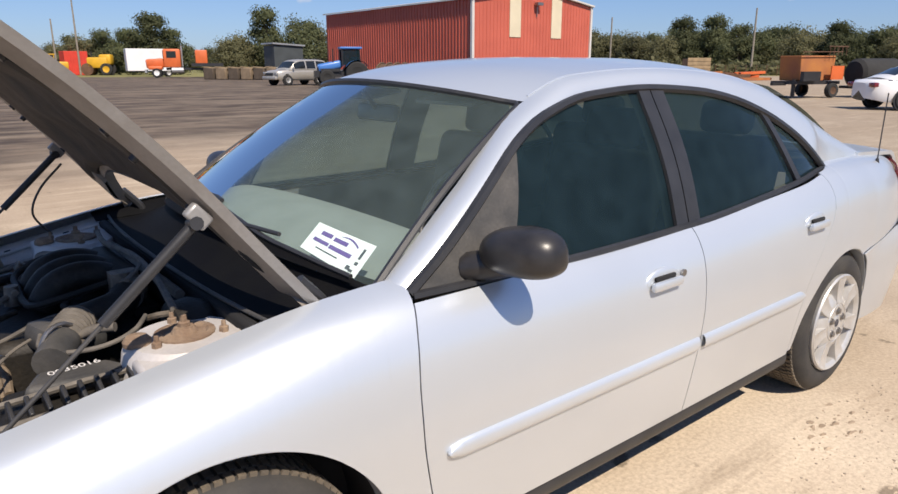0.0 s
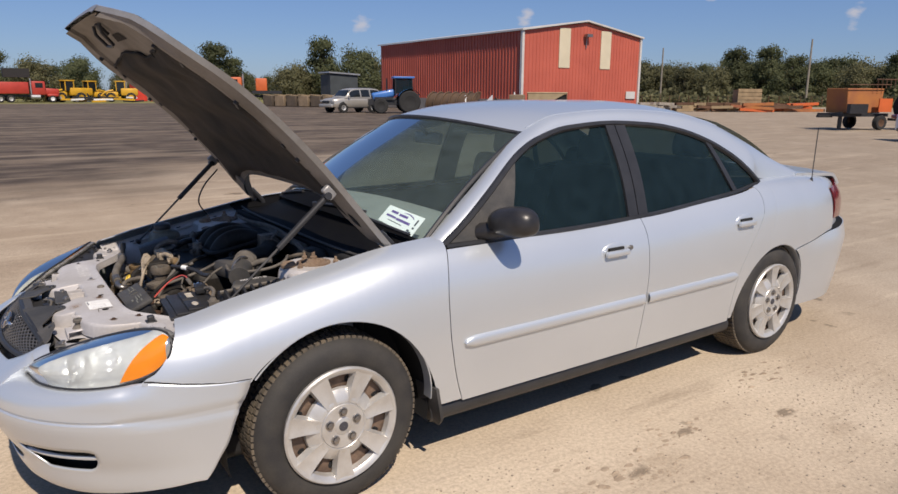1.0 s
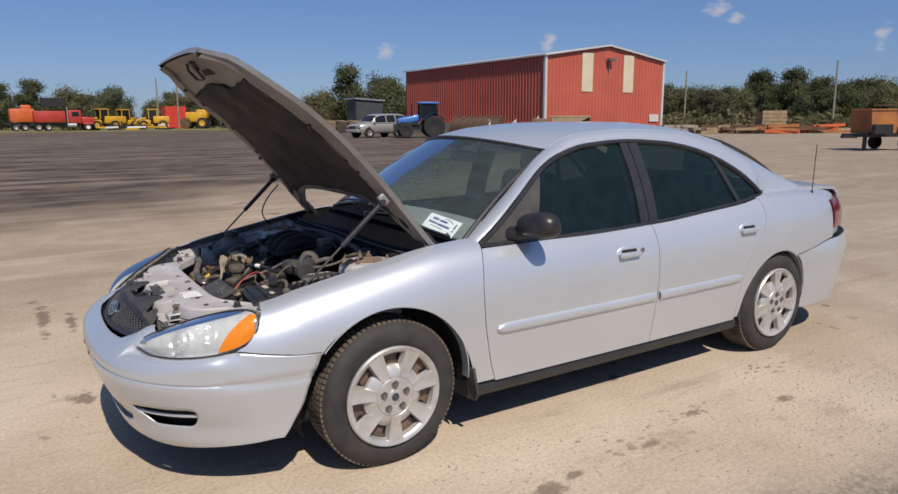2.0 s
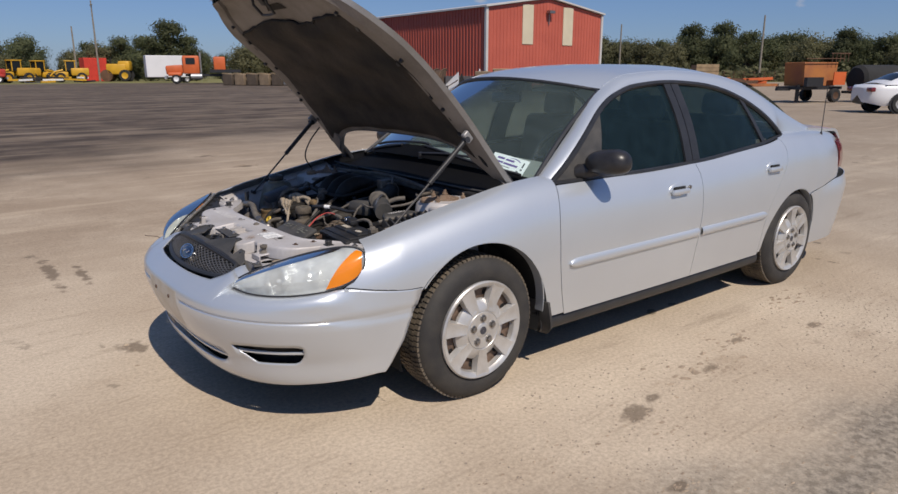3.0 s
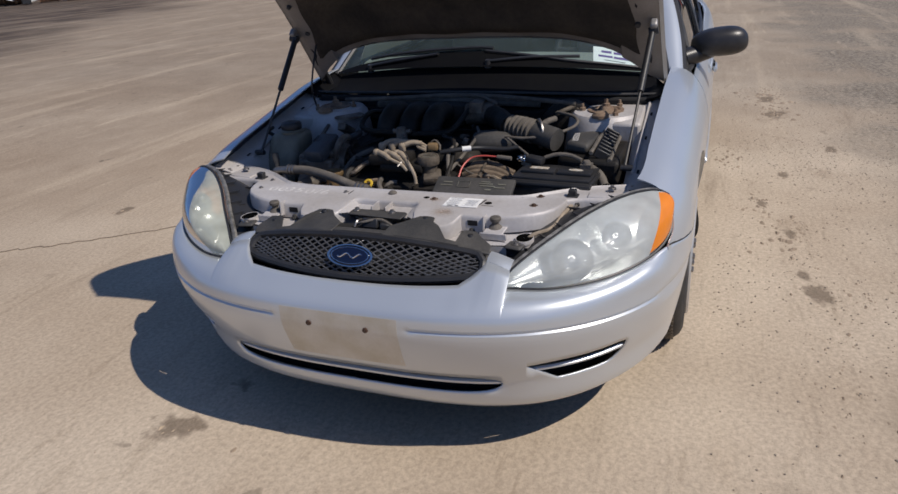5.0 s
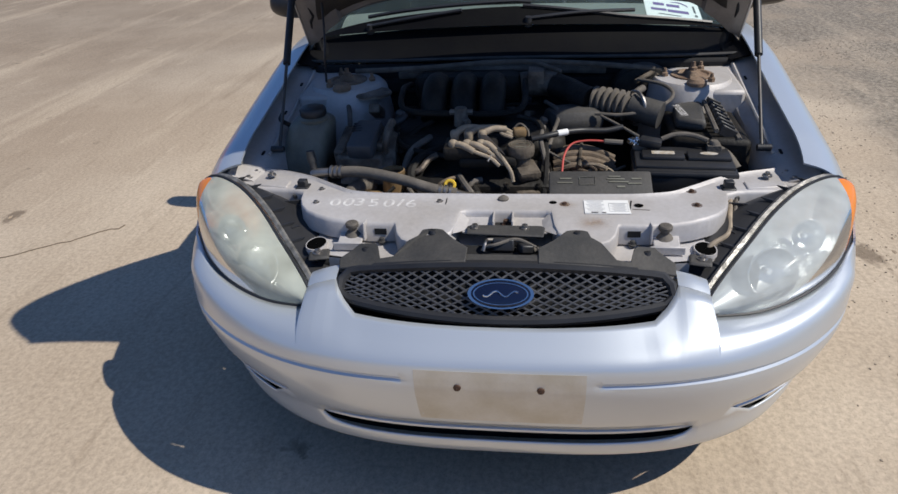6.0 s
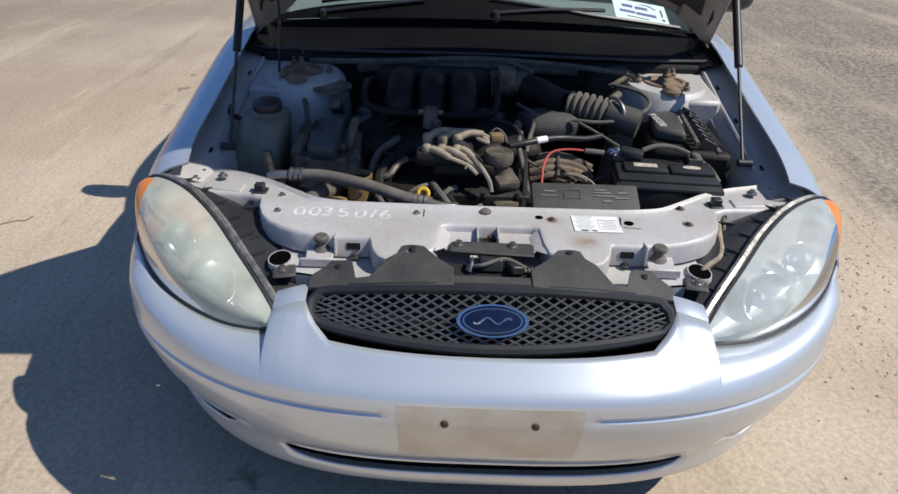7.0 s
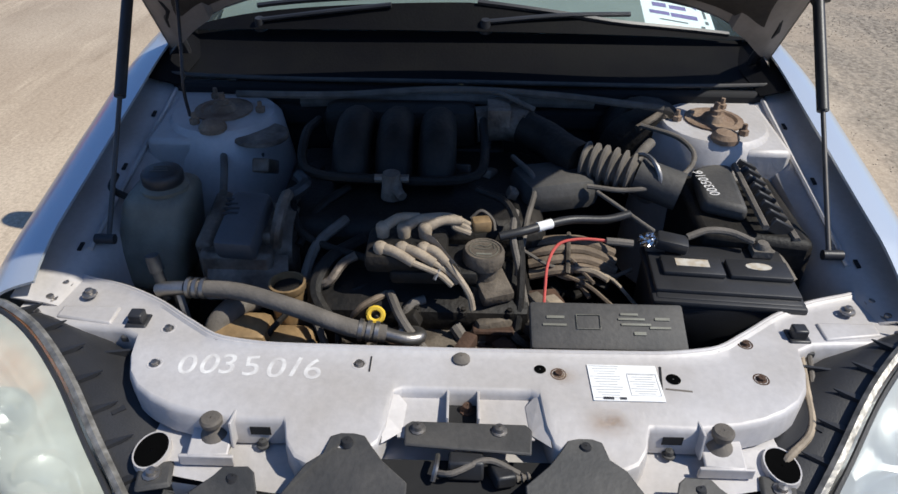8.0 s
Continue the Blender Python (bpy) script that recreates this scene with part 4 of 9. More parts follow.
# ---- headlamps ----
for s, word in SIDES:
    low = LAMP_LOW
    high = path([(-0.907, 0.443, 0.582), (-0.900, 0.441, 0.602), (-0.862, 0.470, 0.632), (-0.767, 0.551, 0.682), (-0.672, 0.629, 0.719), (-0.596, 0.708, 0.745), (-0.552, 0.777, 0.755), (-0.535, 0.818, 0.748), (-0.533, 0.838, 0.733)])
    nrm = Vector((-0.62, 0.52, 0.58)).normalized()

    def lens(t, v, out=0.0):
        p = low(t).lerp(high(t), v)
        k = max(0, min(1, (t - 0.55) / 0.45))
        p = p + Vector((0.1, 1.0, 0.15)) * (0.018 * math.sin(math.pi * v) * k * k * (3 - 2 * k) * (1 - max(0, (t - 0.8) / 0.2) ** 2))
        return p + nrm * (0.060 * math.sin(math.pi * v) * math.sin(math.pi * min(1, t * 0.9 + 0.05)) + out)
    lamp = part("headlamp", both(sheet(lambda t, v: lens(t, v) - nrm * (0.010 + 0.105 * math.sin(math.pi * v) * max(0, math.sin(math.pi * t)) ** 0.6), steps(0.0, 1.0, 24), steps(0, 1, 10)), s), LAMP_SHELL, car, "hazy headlamp with an amber turn signal")
    part("lens", both(sheet(lambda t, v: lens(t * (0.67 + 0.27 * v), v), steps(0, 1, 30), steps(0, 1, 14)), s), LENS_YELLOW if s > 0 else LENS, lamp, "hazy yellowed plastic lens" if s > 0 else "hazy scratched plastic lens").visible_shadow = False

    def amber(t, v):
        t0, t1 = 0.67 + 0.27 * v, 0.93 + 0.04 * v
        return lens(t0 + (t1 - t0) * t, v)
    part("turn_signal", both(sheet(amber, steps(0, 1, 14), steps(0.04, 0.90, 14)), s), AMBER, lamp, "amber turn signal lens")
    part("lens_tip", both(sheet(lambda t, v: lens(0.67 + 0.27 * v + (0.26 - 0.23 * v) * t, v), steps(0, 1, 6), steps(0.90, 1, 4)), s), LENS, lamp, "hazy upper tip of the lens")
    part("lens_edge", both(sheet(lambda t, v: lens(0.93 + 0.04 * v + (0.07 - 0.04 * v) * t, v), steps(0, 1, 6), steps(0, 1, 14)), s), LAMP_SHELL, lamp, "silvery clear edge of the lens")
    # top of the painted post between the grille and the lens, folded back
    skin(part("post_cap", both(sheet(lambda a, t: post_top(a) + Vector((0.046, 0, 0.010)) * t + Vector((0, 0, 0.003)) * math.sin(math.pi * t), steps(0.168, 0.2315, 6), steps(0, 1, 4)), s), PAINT, bumper), 0.003, -1)
    part("lamp_seal", both(tube([low(t) for t in steps(0, 1, 26)] + [high(t) for t in steps(1, 0, 26)], 0.0042, 6, 1), s), BLACK, lamp)
    # bowls and bulbs inside
    for t, v0, r, deep in ((0.38, 0.50, 0.058, 0.092), (0.62, 0.52, 0.040, 0.078)):
        c = lens(t, v0) - nrm * deep
        turned = Matrix.Translation(c) @ Vector((-0.86, 0.18, 0.32)).to_track_quat("Z", "Y").to_matrix().to_4x4()
        verts, faces = lathe([(r, 0.75 * r), (0.96 * r, 0.55 * r), (0.84 * r, 0.28 * r), (0.62 * r, 0.06 * r), (0.34 * r, -0.06 * r), (0.16 * r, -0.09 * r)], (0, 0, 0), "z", 28)
        bm = ([turned @ Vector(q) for q in verts], faces)
        bowl = part("reflector", both(bm, s), LAMP_BOWL, lamp, "chrome reflector bowl")
        part("bulb", both(rod(c, c + Vector((-0.86, 0.18, 0.32)) * (0.45 * r), 0.15 * r, 12, 0.11 * r), s), FAINT_GLASS, bowl)
        part("bowl_rim", both(tube([c + Vector((-0.86, 0.18, 0.32)) * (0.75 * r) + (Vector((0.20, 0.98, 0.0)) * math.cos(q) + Vector((0.31, -0.06, 0.95)) * math.sin(q)) * r for q in steps(0, 2 * math.pi, 28)], 0.0022, 6, 1), s), CHROME, bowl)
    part("reflector_shelf", both(sheet(lambda t, v: lens(t, 0.25 + 0.05 * v) - nrm * (0.016 + 0.050 * v), steps(0.10, 0.72, 16), [0, 0.5, 1]), s), LAMP_SHELL, lamp)
    # black back edge with teeth
    def back(t, v):
        p = high(t)
        k = min(1, (1 - t) / 0.45)
        inn = Vector((0.012 + 0.02 * k, -0.05 - 0.085 * k, 0.0))
        return p + inn * v + Vector((0.010, -0.010, -0.034 * v - 0.030 + 0.010 * math.sin(v * 3.1)))
    housing = part("lamp_housing", both(sheet(back, steps(0.06, 0.97, 26), steps(0, 1, 6)), s), BLACK, lamp, "dusty black lamp housing")
    skin(housing, 0.02, 0)
    part("lens_flange", both(tube([high(t) + Vector((0.012, -0.010, -0.006)) for t in steps(0.06, 0.97, 26)], 0.0085, 6, 1), s), FLANGE, lamp, "scuffed grey lens flange")
    for k in range(8):
        p = high(0.14 + 0.105 * k) + Vector((0.016, -0.020, -0.022))
        part("housing_fin", both(rod(p, p + Vector((0.016, -0.034, 0.010)), 0.010, 4, 0.001), s), BLACK, lamp)
    part("adjuster", both(joined(box(high(0.46) + Vector((0.030, -0.050, -0.030)), (0.034, 0.020, 0.016), (0, 0, 40)), rod(high(0.46) + Vector((0.02, -0.06, -0.034)), high(0.46) + Vector((0.05, -0.075, -0.034)), 0.008, 8)), s), BLACK, lamp)
    for k in range(3):
        p = high(0.34 + 0.17 * k) + Vector((0.028, -0.085, -0.040))
        part("housing_rib", both(box(p, (0.005, 0.09, 0.012), (0, 0, 10)), s), BLACK, lamp)

# ---- hood, propped open ----
HOOD = path([(0.315, 0, 0.915), (0.194, 0, 1.066), (0.060, 0, 1.232), (-0.085, 0, 1.388), (-0.232, 0, 1.520), (-0.380, 0, 1.632), (-0.472, 0, 1.712), (-0.556, 0, 1.788)])
HOOD_W = spline([(0.0, 0.765), (0.2, 0.752), (0.45, 0.740), (0.62, 0.733), (0.72, 0.722), (0.80, 0.696), (0.87, 0.642), (0.92, 0.580), (0.96, 0.505), (1.0, 0.41)])


def hood_pt(w, t, down=0.0, shrink=1.0):
    t0 = 0.195 * (1 - abs(w) ** 5)
    tt = t0 + (1 - t0) * t
    p = HOOD(tt)
    d = (HOOD(min(1, tt + 0.01)) - HOOD(max(0, tt - 0.01))).normalized()
    n = Vector((-d.z, 0, d.x))
    if n.x > 0:
        n = -n
    # n points to the underside (forward and down)
    crown = 0.035 * (abs(w) ** 2.5 - 1) + 0.006 + (0.03 * max(0, t - 0.93) / 0.07 if t > 0.93 else 0)
    q = p + n * (crown + down)
    return Vector((q.x, w * HOOD_W(tt) * shrink, q.z))


hood = part("hood", sheet(lambda w, t: hood_pt(w, t), steps(-1, 1, 32), steps(0, 1, 40)), PAINT, car, "silver hood propped open on two gas struts")


def inner(w, t):
    k = abs(w)
    return hood_pt(w, t, 0.018 + 0.012 * min(1, (1 - k) / 0.035) + (0.014 if (0.80 < k < 0.965) else 0), 0.983)


part("inner_panel", joined(sheet(inner, sorted(steps(-1, 1, 32) + [-0.80, -0.965, 0.80, 0.965]), steps(0.005, 0.985, 36)),
     sheet(lambda w, v: hood_pt(w, 0, 0.034 * v), steps(-1, 1, 24), [0, 1])), HOOD_UNDER, hood, "dusty grey hood underside")


part("hood_hem", joined(sheet(lambda w, v: hood_pt(w, 1, 0.032 * v), steps(-1, 1, 24), [0, 1]),
     sheet(lambda t, v: hood_pt(1, t, 0.020 * v, 1 - 0.016 * v), steps(0, 1, 30), [0, 1]), sheet(lambda t, v: hood_pt(-1, t, 0.020 * v, 1 - 0.016 * v), steps(0, 1, 30), [0, 1])), HEM, hood, "folded dull silver hood edge")


def liner(w, t):
    k = abs(w)
    edge = min(1, (1 - k) / 0.06, t / 0.05, (1 - t) / 0.06)
    wav = 0.006 * noise.noise(Vector((w * 5, t * 7, 0))) + 0.008 * math.sin(t * 22) * (1 - k)
    lim = 0.80 + 0.012 * math.sin(w * 5) - 0.02 * (abs(w + 0.25) < 0.16)
    return hood_pt(w * (0.93 - 0.13 * t), 0.03 + t * (lim - 0.05), 0.036 + 0.014 * max(0, edge) + wav)


part("hood_liner", sheet(liner, steps(-1, 1, 36), steps(0, 1, 40)), LINER, hood, "dark sooty felt hood liner")
rnd = random.Random(17)
border = [liner(1, t) for t in steps(0.02, 1, 26)] + [liner(w, 1) for w in steps(0.92, -0.92, 26)] + [liner(-1, t) for t in steps(1, 0.02, 26)]
border = [p + Vector((rnd.uniform(-0.006, 0.003), rnd.uniform(-0.008, 0.008), rnd.uniform(-0.006, 0.006))) for p in border]
part("liner_edge", tube(border, 0.0065, 6, 1), DARK, hood, "torn black edge of the hood liner")
for w in (-0.985, 0.985):
    for t in (0.22, 0.45, 0.68, 0.93):
        c = liner(w, t)
        part("liner_clip", rod(c + Vector((0.008, 0, 0.006)), c + Vector((-0.010, 0, -0.008)), 0.013, 10, 0.010), BLACK, hood)
along = (hood_pt(0, 0.97) - hood_pt(0, 0.80)).normalized()
foot = hood_pt(0.0, 0.90, 0.046)
loop = [foot + Vector((0, y, 0)) + along * d + Vector((-0.5, 0, -0.6)) * h for y, d, h in ((-0.070, 0.045, 0.0), (-0.070, 0.020, 0.030), (-0.062, -0.035, 0.045), (0.0, -0.042, 0.045), (0.062, -0.035, 0.045), (0.070, 0.020, 0.030), (0.070, 0.045, 0.0))]
part("striker_loop", tube(loop, 0.0065, 8, 1, smooth_path=False), BLACK, hood, "black striker loop")
part("striker_plate", soft_box(foot + along * 0.02 + Vector((0, 0.02, 0)), (0.055, 0.028, 0.014), 0.004, (0, 42, 20)), BLACK, hood)
part("hood_stain", sheet(lambda w, t: hood_pt(0.16 * w * (1 - 0.3 * t), 0.845 + 0.035 * t, 0.0325, 0.975), steps(-1, 1, 8), steps(0, 1, 3)), LINER, hood, "sooty stain on the hood underside")
for w in (-0.93, 0.93):
    for t in (0.35, 0.60, 0.83):
        part("rubber_bump", rod(hood_pt(w * (0.9 if t > 0.8 else 1), t, 0.03, 0.97), hood_pt(w * (0.9 if t > 0.8 else 1), t, 0.055, 0.97), 0.011, 10, 0.008), BLACK, hood)

for s, word in SIDES:
    a, b = Vector((-0.338, 0.684, 0.752)), Vector((0.060, 0.716, 1.122))
    mid = a.lerp(b, 0.54)
    st = part("hood_strut", both(rod(mid, b, 0.0115, 14), s), BLACK, car, "black gas hood strut")
    part("strut_rod", both(rod(a, mid, 0.0048, 10), s), STRUT_ROD, st)
    part("strut_joint", both(rod(b + Vector((0.0, -0.012, 0)), b + Vector((0, 0.02, 0.006)), 0.014, 10), s), BLACK, st)
    part("strut_joint", both(rod(a + Vector((0, -0.012, 0)), a + Vector((0, 0.025, 0)), 0.010, 10), s), BLACK, st)
    part("strut_bracket", both(box(b + Vector((0.008, 0.004, 0.016)), (0.052, 0.024, 0.034), (0, 48, 0)), s), HEM, hood, bevel=0.006)
    # hinge
    part("hinge", both(joined(tube([(0.34, 0.735, 0.86), (0.33, 0.735, 0.90), (0.27, 0.73, 0.97)], 0.014, 8), box((0.30, 0.735, 0.87), (0.14, 0.03, 0.02))), s), BLACK, car, "black hood hinge")

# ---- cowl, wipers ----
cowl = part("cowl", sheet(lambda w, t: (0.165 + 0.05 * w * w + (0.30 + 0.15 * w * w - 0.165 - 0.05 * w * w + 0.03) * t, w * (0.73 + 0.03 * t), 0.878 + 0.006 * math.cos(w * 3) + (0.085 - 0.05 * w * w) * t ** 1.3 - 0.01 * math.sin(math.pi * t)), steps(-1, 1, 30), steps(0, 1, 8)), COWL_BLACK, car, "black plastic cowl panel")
part("cowl_lip", tube([(0.160 + 0.05 * w * w, w * 0.73, 0.884 + 0.006 * math.cos(w * 3)) for w in steps(-1, 1, 30)], 0.0055, 8, 1), DUSTY, cowl, "rubber cowl seal")
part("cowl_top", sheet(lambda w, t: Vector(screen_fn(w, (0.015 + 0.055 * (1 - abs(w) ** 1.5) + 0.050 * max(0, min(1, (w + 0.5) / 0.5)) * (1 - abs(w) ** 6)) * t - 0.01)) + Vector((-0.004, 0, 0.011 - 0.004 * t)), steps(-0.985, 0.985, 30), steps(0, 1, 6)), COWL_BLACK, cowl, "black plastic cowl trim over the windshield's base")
for s, word in SIDES:
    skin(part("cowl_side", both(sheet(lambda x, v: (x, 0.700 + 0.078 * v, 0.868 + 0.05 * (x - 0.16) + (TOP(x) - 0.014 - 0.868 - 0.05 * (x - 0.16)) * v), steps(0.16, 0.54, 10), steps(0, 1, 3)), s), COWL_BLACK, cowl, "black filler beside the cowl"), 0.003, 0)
for y0, y1 in ((-0.08, -0.68), (0.50, -0.05)):
    arm = [Vector(screen_fn((y0 + 0.04) / 0.75, 0.02)) + Vector((-0.005, 0, 0.016)), Vector(screen_fn((y0 * 0.75 + y1 * 0.25) / 0.75, 0.05)) + Vector((-0.006, 0, 0.018)), Vector(screen_fn((y0 * 0.45 + y1 * 0.55) / 0.75, 0.035 + 0.055 * (1 - abs((y0 * 0.45 + y1 * 0.55) / 0.75) ** 1.5))) + Vector((-0.006, 0, 0.016))]
    wp = part("wiper", tube(arm, 0.0065, 8), BLACK, car, "black windshield wiper")
    def on(y):
        w = y / 0.75
        p = screen_fn(w, (0.006 if y1 < -0.3 else 0.03) + 0.055 * (1 - abs(w) ** 1.5) + 0.050 * max(0, min(1, (w + 0.5) / 0.5)) * (1 - abs(w) ** 6))
        return Vector(p) + Vector((-0.006, 0, 0.010))
    part("wiper_blade", tube([on(y) for y in steps(y0 + 0.06 * (1 if y0 > y1 else -1), y1, 12)], 0.0075, 6, 1), BLACK, wp)
    part("wiper_pivot", rod(Vector(screen_fn((y0 + 0.04) / 0.75, 0.02)) + Vector((0, 0, -0.01)), Vector(screen_fn((y0 + 0.04) / 0.75, 0.02)) + Vector((-0.006, 0, 0.022)), 0.016, 12, 0.011), BLACK, wp)

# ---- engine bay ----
# Added floor that stops light leaking through the bay into the ground shadow.
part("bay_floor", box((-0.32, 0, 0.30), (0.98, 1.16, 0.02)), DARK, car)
# Firewall's colour carries the shade at the back of the bay.
part("firewall", joined(box((0.185, 0, 0.60), (0.03, 1.44, 0.54)), box((0.165, 0, 0.80), (0.04, 0.96, 0.05))), DARK, car, "near-black firewall with the bay's shade in its colour", bevel=0.01)
for s, word in SIDES:
    RAIL = spline([(-0.52, 0.722), (-0.40, 0.738), (-0.2, 0.780), (0.0, 0.820), (0.17, 0.856), (0.30, 0.880)])
    INNER = spline([(-0.52, 0.690), (-0.05, 0.682), (0.08, 0.630), (0.30, 0.610)])
    # apron: top flange beside the fender, sloping wall down into the bay
    apron = sheet(lambda x, v: (x, *[(0.790, RAIL(x) + 0.010), (0.735, RAIL(x)), (0.715, RAIL(x) - 0.006), (INNER(x), RAIL(x) - 0.034), (INNER(x) - 0.014, RAIL(x) - 0.12), (INNER(x) - 0.02, 0.45), (INNER(x) - 0.02, 0.31)][int(v)]), steps(-0.50, 0.30, 20), [0, 1, 2, 3, 4, 5, 6])
    ap = part("inner_fender", both(apron, s), BAY_PAINT, car, "dusty grey-painted inner fender")
    skin(ap, 0.004, 0)
    for x in (-0.36, -0.13, 0.06):
        part("fender_slot", both(box((x, 0.728, RAIL(x) + 0.0035), (0.020, 0.007, 0.003), (0, -11, 0)), s), DARK, ap)
    part("seal_strip", both(tube([(x, 0.712, RAIL(x) - 0.002) for x in steps(-0.36, 0.24, 12)], 0.0055, 6, 1), s), BAY_PAINT, ap)
    # shock tower
    tc = (0.065, 0.565, 0.0)
    tower = part("shock_tower", both(joined(lathe([(0.17, 0.45), (0.150, 0.72), (0.132, 0.825), (0.115, 0.843), (0.060, 0.846), (0.055, 0.838), (0.001, 0.838)], tc, "z", 28)), s), BAY_PAINT, car, "dusty painted shock tower")
    part("tower_shelf", both(box((0.105, 0.652, 0.785), (0.33, 0.105, 0.112), (0, -4, 0)), s), BAY_PAINT, tower, bevel=0.012)
    part("strut_mount", both(lathe([(0.066, 0.843), (0.066, 0.850), (0.052, 0.852), (0.046, 0.847), (0.030, 0.849), (0.022, 0.862), (0.001, 0.864)], tc, "z", 20), s), DUSTY_RUST, tower, "rusty strut mount")
    part("mount_stud", both(lathe([(0.014, 0.860), (0.014, 0.872), (0.008, 0.874), (0.007, 0.888), (0.001, 0.889)], tc, "z", 8), s), DUSTY_RUST, tower)
    for k in range(3):
        a = 2.1 * k + 0.5
        part("tower_nut", both(lathe([(0.011, 0.842), (0.011, 0.856), (0.006, 0.858), (0.005, 0.870), (0.001, 0.870)], (tc[0] + 0.085 * math.cos(a), tc[1] + 0.085 * math.sin(a), 0), "z", 6), s), DUSTY_RUST, tower)
    part("dust_cap", both(lathe([(0.030, 0.842), (0.030, 0.852), (0.022, 0.862), (0.001, 0.866)], (-0.035, 0.560, 0), "z", 16), s), DUSTY_RUST, tower, "rusty cap")

# Added sheet below the bumper, to fill out the ground shadow.
part("splash_tray", sheet(lambda u, t: bumper_pt(u, 0.235).lerp(Vector((-0.36, bumper_pt(u, 0.235).y * 0.75, 0.25)), 0.05 + 0.95 * t), steps(-0.62, 0.62, 30), steps(0, 1, 3)), DARK, car, "added black sheet that fills the ground shadow under the bumper")
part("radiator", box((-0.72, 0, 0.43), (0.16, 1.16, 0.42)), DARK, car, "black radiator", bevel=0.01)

# radiator support: pressed top plate, lower ledge, pockets
support = part("radiator_support", tube([(0, 0, 0.31), (0, 0, 0.312)], 0.001, 3, smooth_path=False), BAY_PAINT, car, "dusty grey radiator support with paint-marker writing")
REAR = spline([(0.0, -0.588), (0.30, -0.585), (0.40, -0.572), (0.47, -0.530), (0.54, -0.480), (0.62, -0.440), (0.69, -0.418), (0.775, -0.385)])
EDGE_FRONT = [(0.0, -0.668), (0.098, -0.668), (0.112, -0.676), (0.119, -0.735), (0.128, -0.762), (0.150, -0.780), (0.185, -0.797), (0.215, -0.797), (0.240, -0.786), (0.255, -0.765), (0.262, -0.738), (0.266, -0.729), (0.335, -0.730), (0.40, -0.722), (0.44, -0.712), (0.473, -0.697), (0.50, -0.678), (0.522, -0.650), (0.536, -0.613), (0.545, -0.565), (0.575, -0.548), (0.775, -0.535)]


def FRONT(y):
    """The plate's front edge: a recess in the middle, two rounded lobes, square notches, wings."""
    for (y0, x0), (y1, x1) in zip(EDGE_FRONT, EDGE_FRONT[1:]):
        if y <= y1:
            return x0 + (x1 - x0) * (y - y0) / (y1 - y0)
    return EDGE_FRONT[-1][1]


def plate_z(x):
    return 0.716 - 0.22 * max(0.0, -0.705 - x)


def plate(y, v):
    a, b = REAR(abs(y)), FRONT(abs(y))
    rows = ((0.010, -0.020), (0.004, -0.004), (0.0, 0.003), (-0.006, 0.004), (-0.012, 0.0))
    if v < 5:
        dx, dz = rows[int(v)]
        return (a + dx, y, 0.716 + dz)
    if v <= 10:
        t = (v - 4) / 6
        x = a - 0.012 + (b - a + 0.012) * t
        return (x, y, plate_z(x))
    k = int(v - 11)
    dx, dz = ((0.0, 0.0), (-0.004, -0.002), (-0.007, -0.008), (-0.008, -0.048))[k]
    return (b + dx, y, plate_z(b) + dz)


ys = sorted(set([round(q * e[0], 4) for e in EDGE_FRONT for q in (1, -1)] + [round(v, 4) for v in steps(-0.775, 0.775, 62)]))
pl = part("top_plate", sheet(plate, ys, list(range(15))), BAY_PAINT, support)
skin(pl, 0.004, 0)
part("plate_roll", tube([(REAR(abs(y)) - 0.001, y, 0.7205) for y in steps(-0.74, 0.74, 90)], 0.0034, 6, 1), BAY_PAINT, support)
part("plate_groove", tube([(REAR(abs(y)) - 0.0085, y, 0.7186) for y in steps(-0.70, 0.70, 90)], 0.0013, 5, 1), DARK, support)
ledge = sheet(lambda y, v: (-0.66 - (0.175 - 0.05 * (y / 0.55) ** 2) * v, y * (0.965 - 0.13 * v), 0.664 - 0.012 * v), steps(-0.56, 0.56, 30), steps(0, 1, 5))
part("lower_ledge", ledge, BAY_PAINT, support)
part("front_lip", sheet(lambda y, v: (-0.833 + 0.05 * (y / 0.55) ** 2, y, 0.653 - 0.05 * v), steps(-0.42, 0.42, 20), [0, 1]), BAY_PAINT, support)
# recess in the middle: sloping floors, slanted facets, two fins and a dark pocket floor between
for y0, y1 in ((0.030, 0.100), (-0.100, -0.020)):
    skin(part("recess_floor", sheet(lambda y, t: (-0.664 - 0.085 * t, y, 0.700 - 0.006 * t), [y0, y1], [0, 1]), BAY_PAINT, support), 0.003, 0)
for s, word in SIDES:
    out = [(-0.672, s * 0.112, 0.714), (-0.690, s * 0.090, 0.700), (-0.740, s * 0.094, 0.696), (-0.766, s * 0.122, 0.700), (-0.72, s * 0.120, 0.710)]
    skin(part("recess_facet", (out, [(0, 1, 2, 4), (4, 2, 3)] if s < 0 else [(4, 2, 1, 0), (3, 2, 4)]), BAY_PAINT, support, smooth=False), 0.002, 0)
for y in (0.028, -0.018):
    part("recess_fin", box((-0.697, y, 0.698), (0.062, 0.004, 0.034)), BAY_PAINT, support, bevel=0.001)
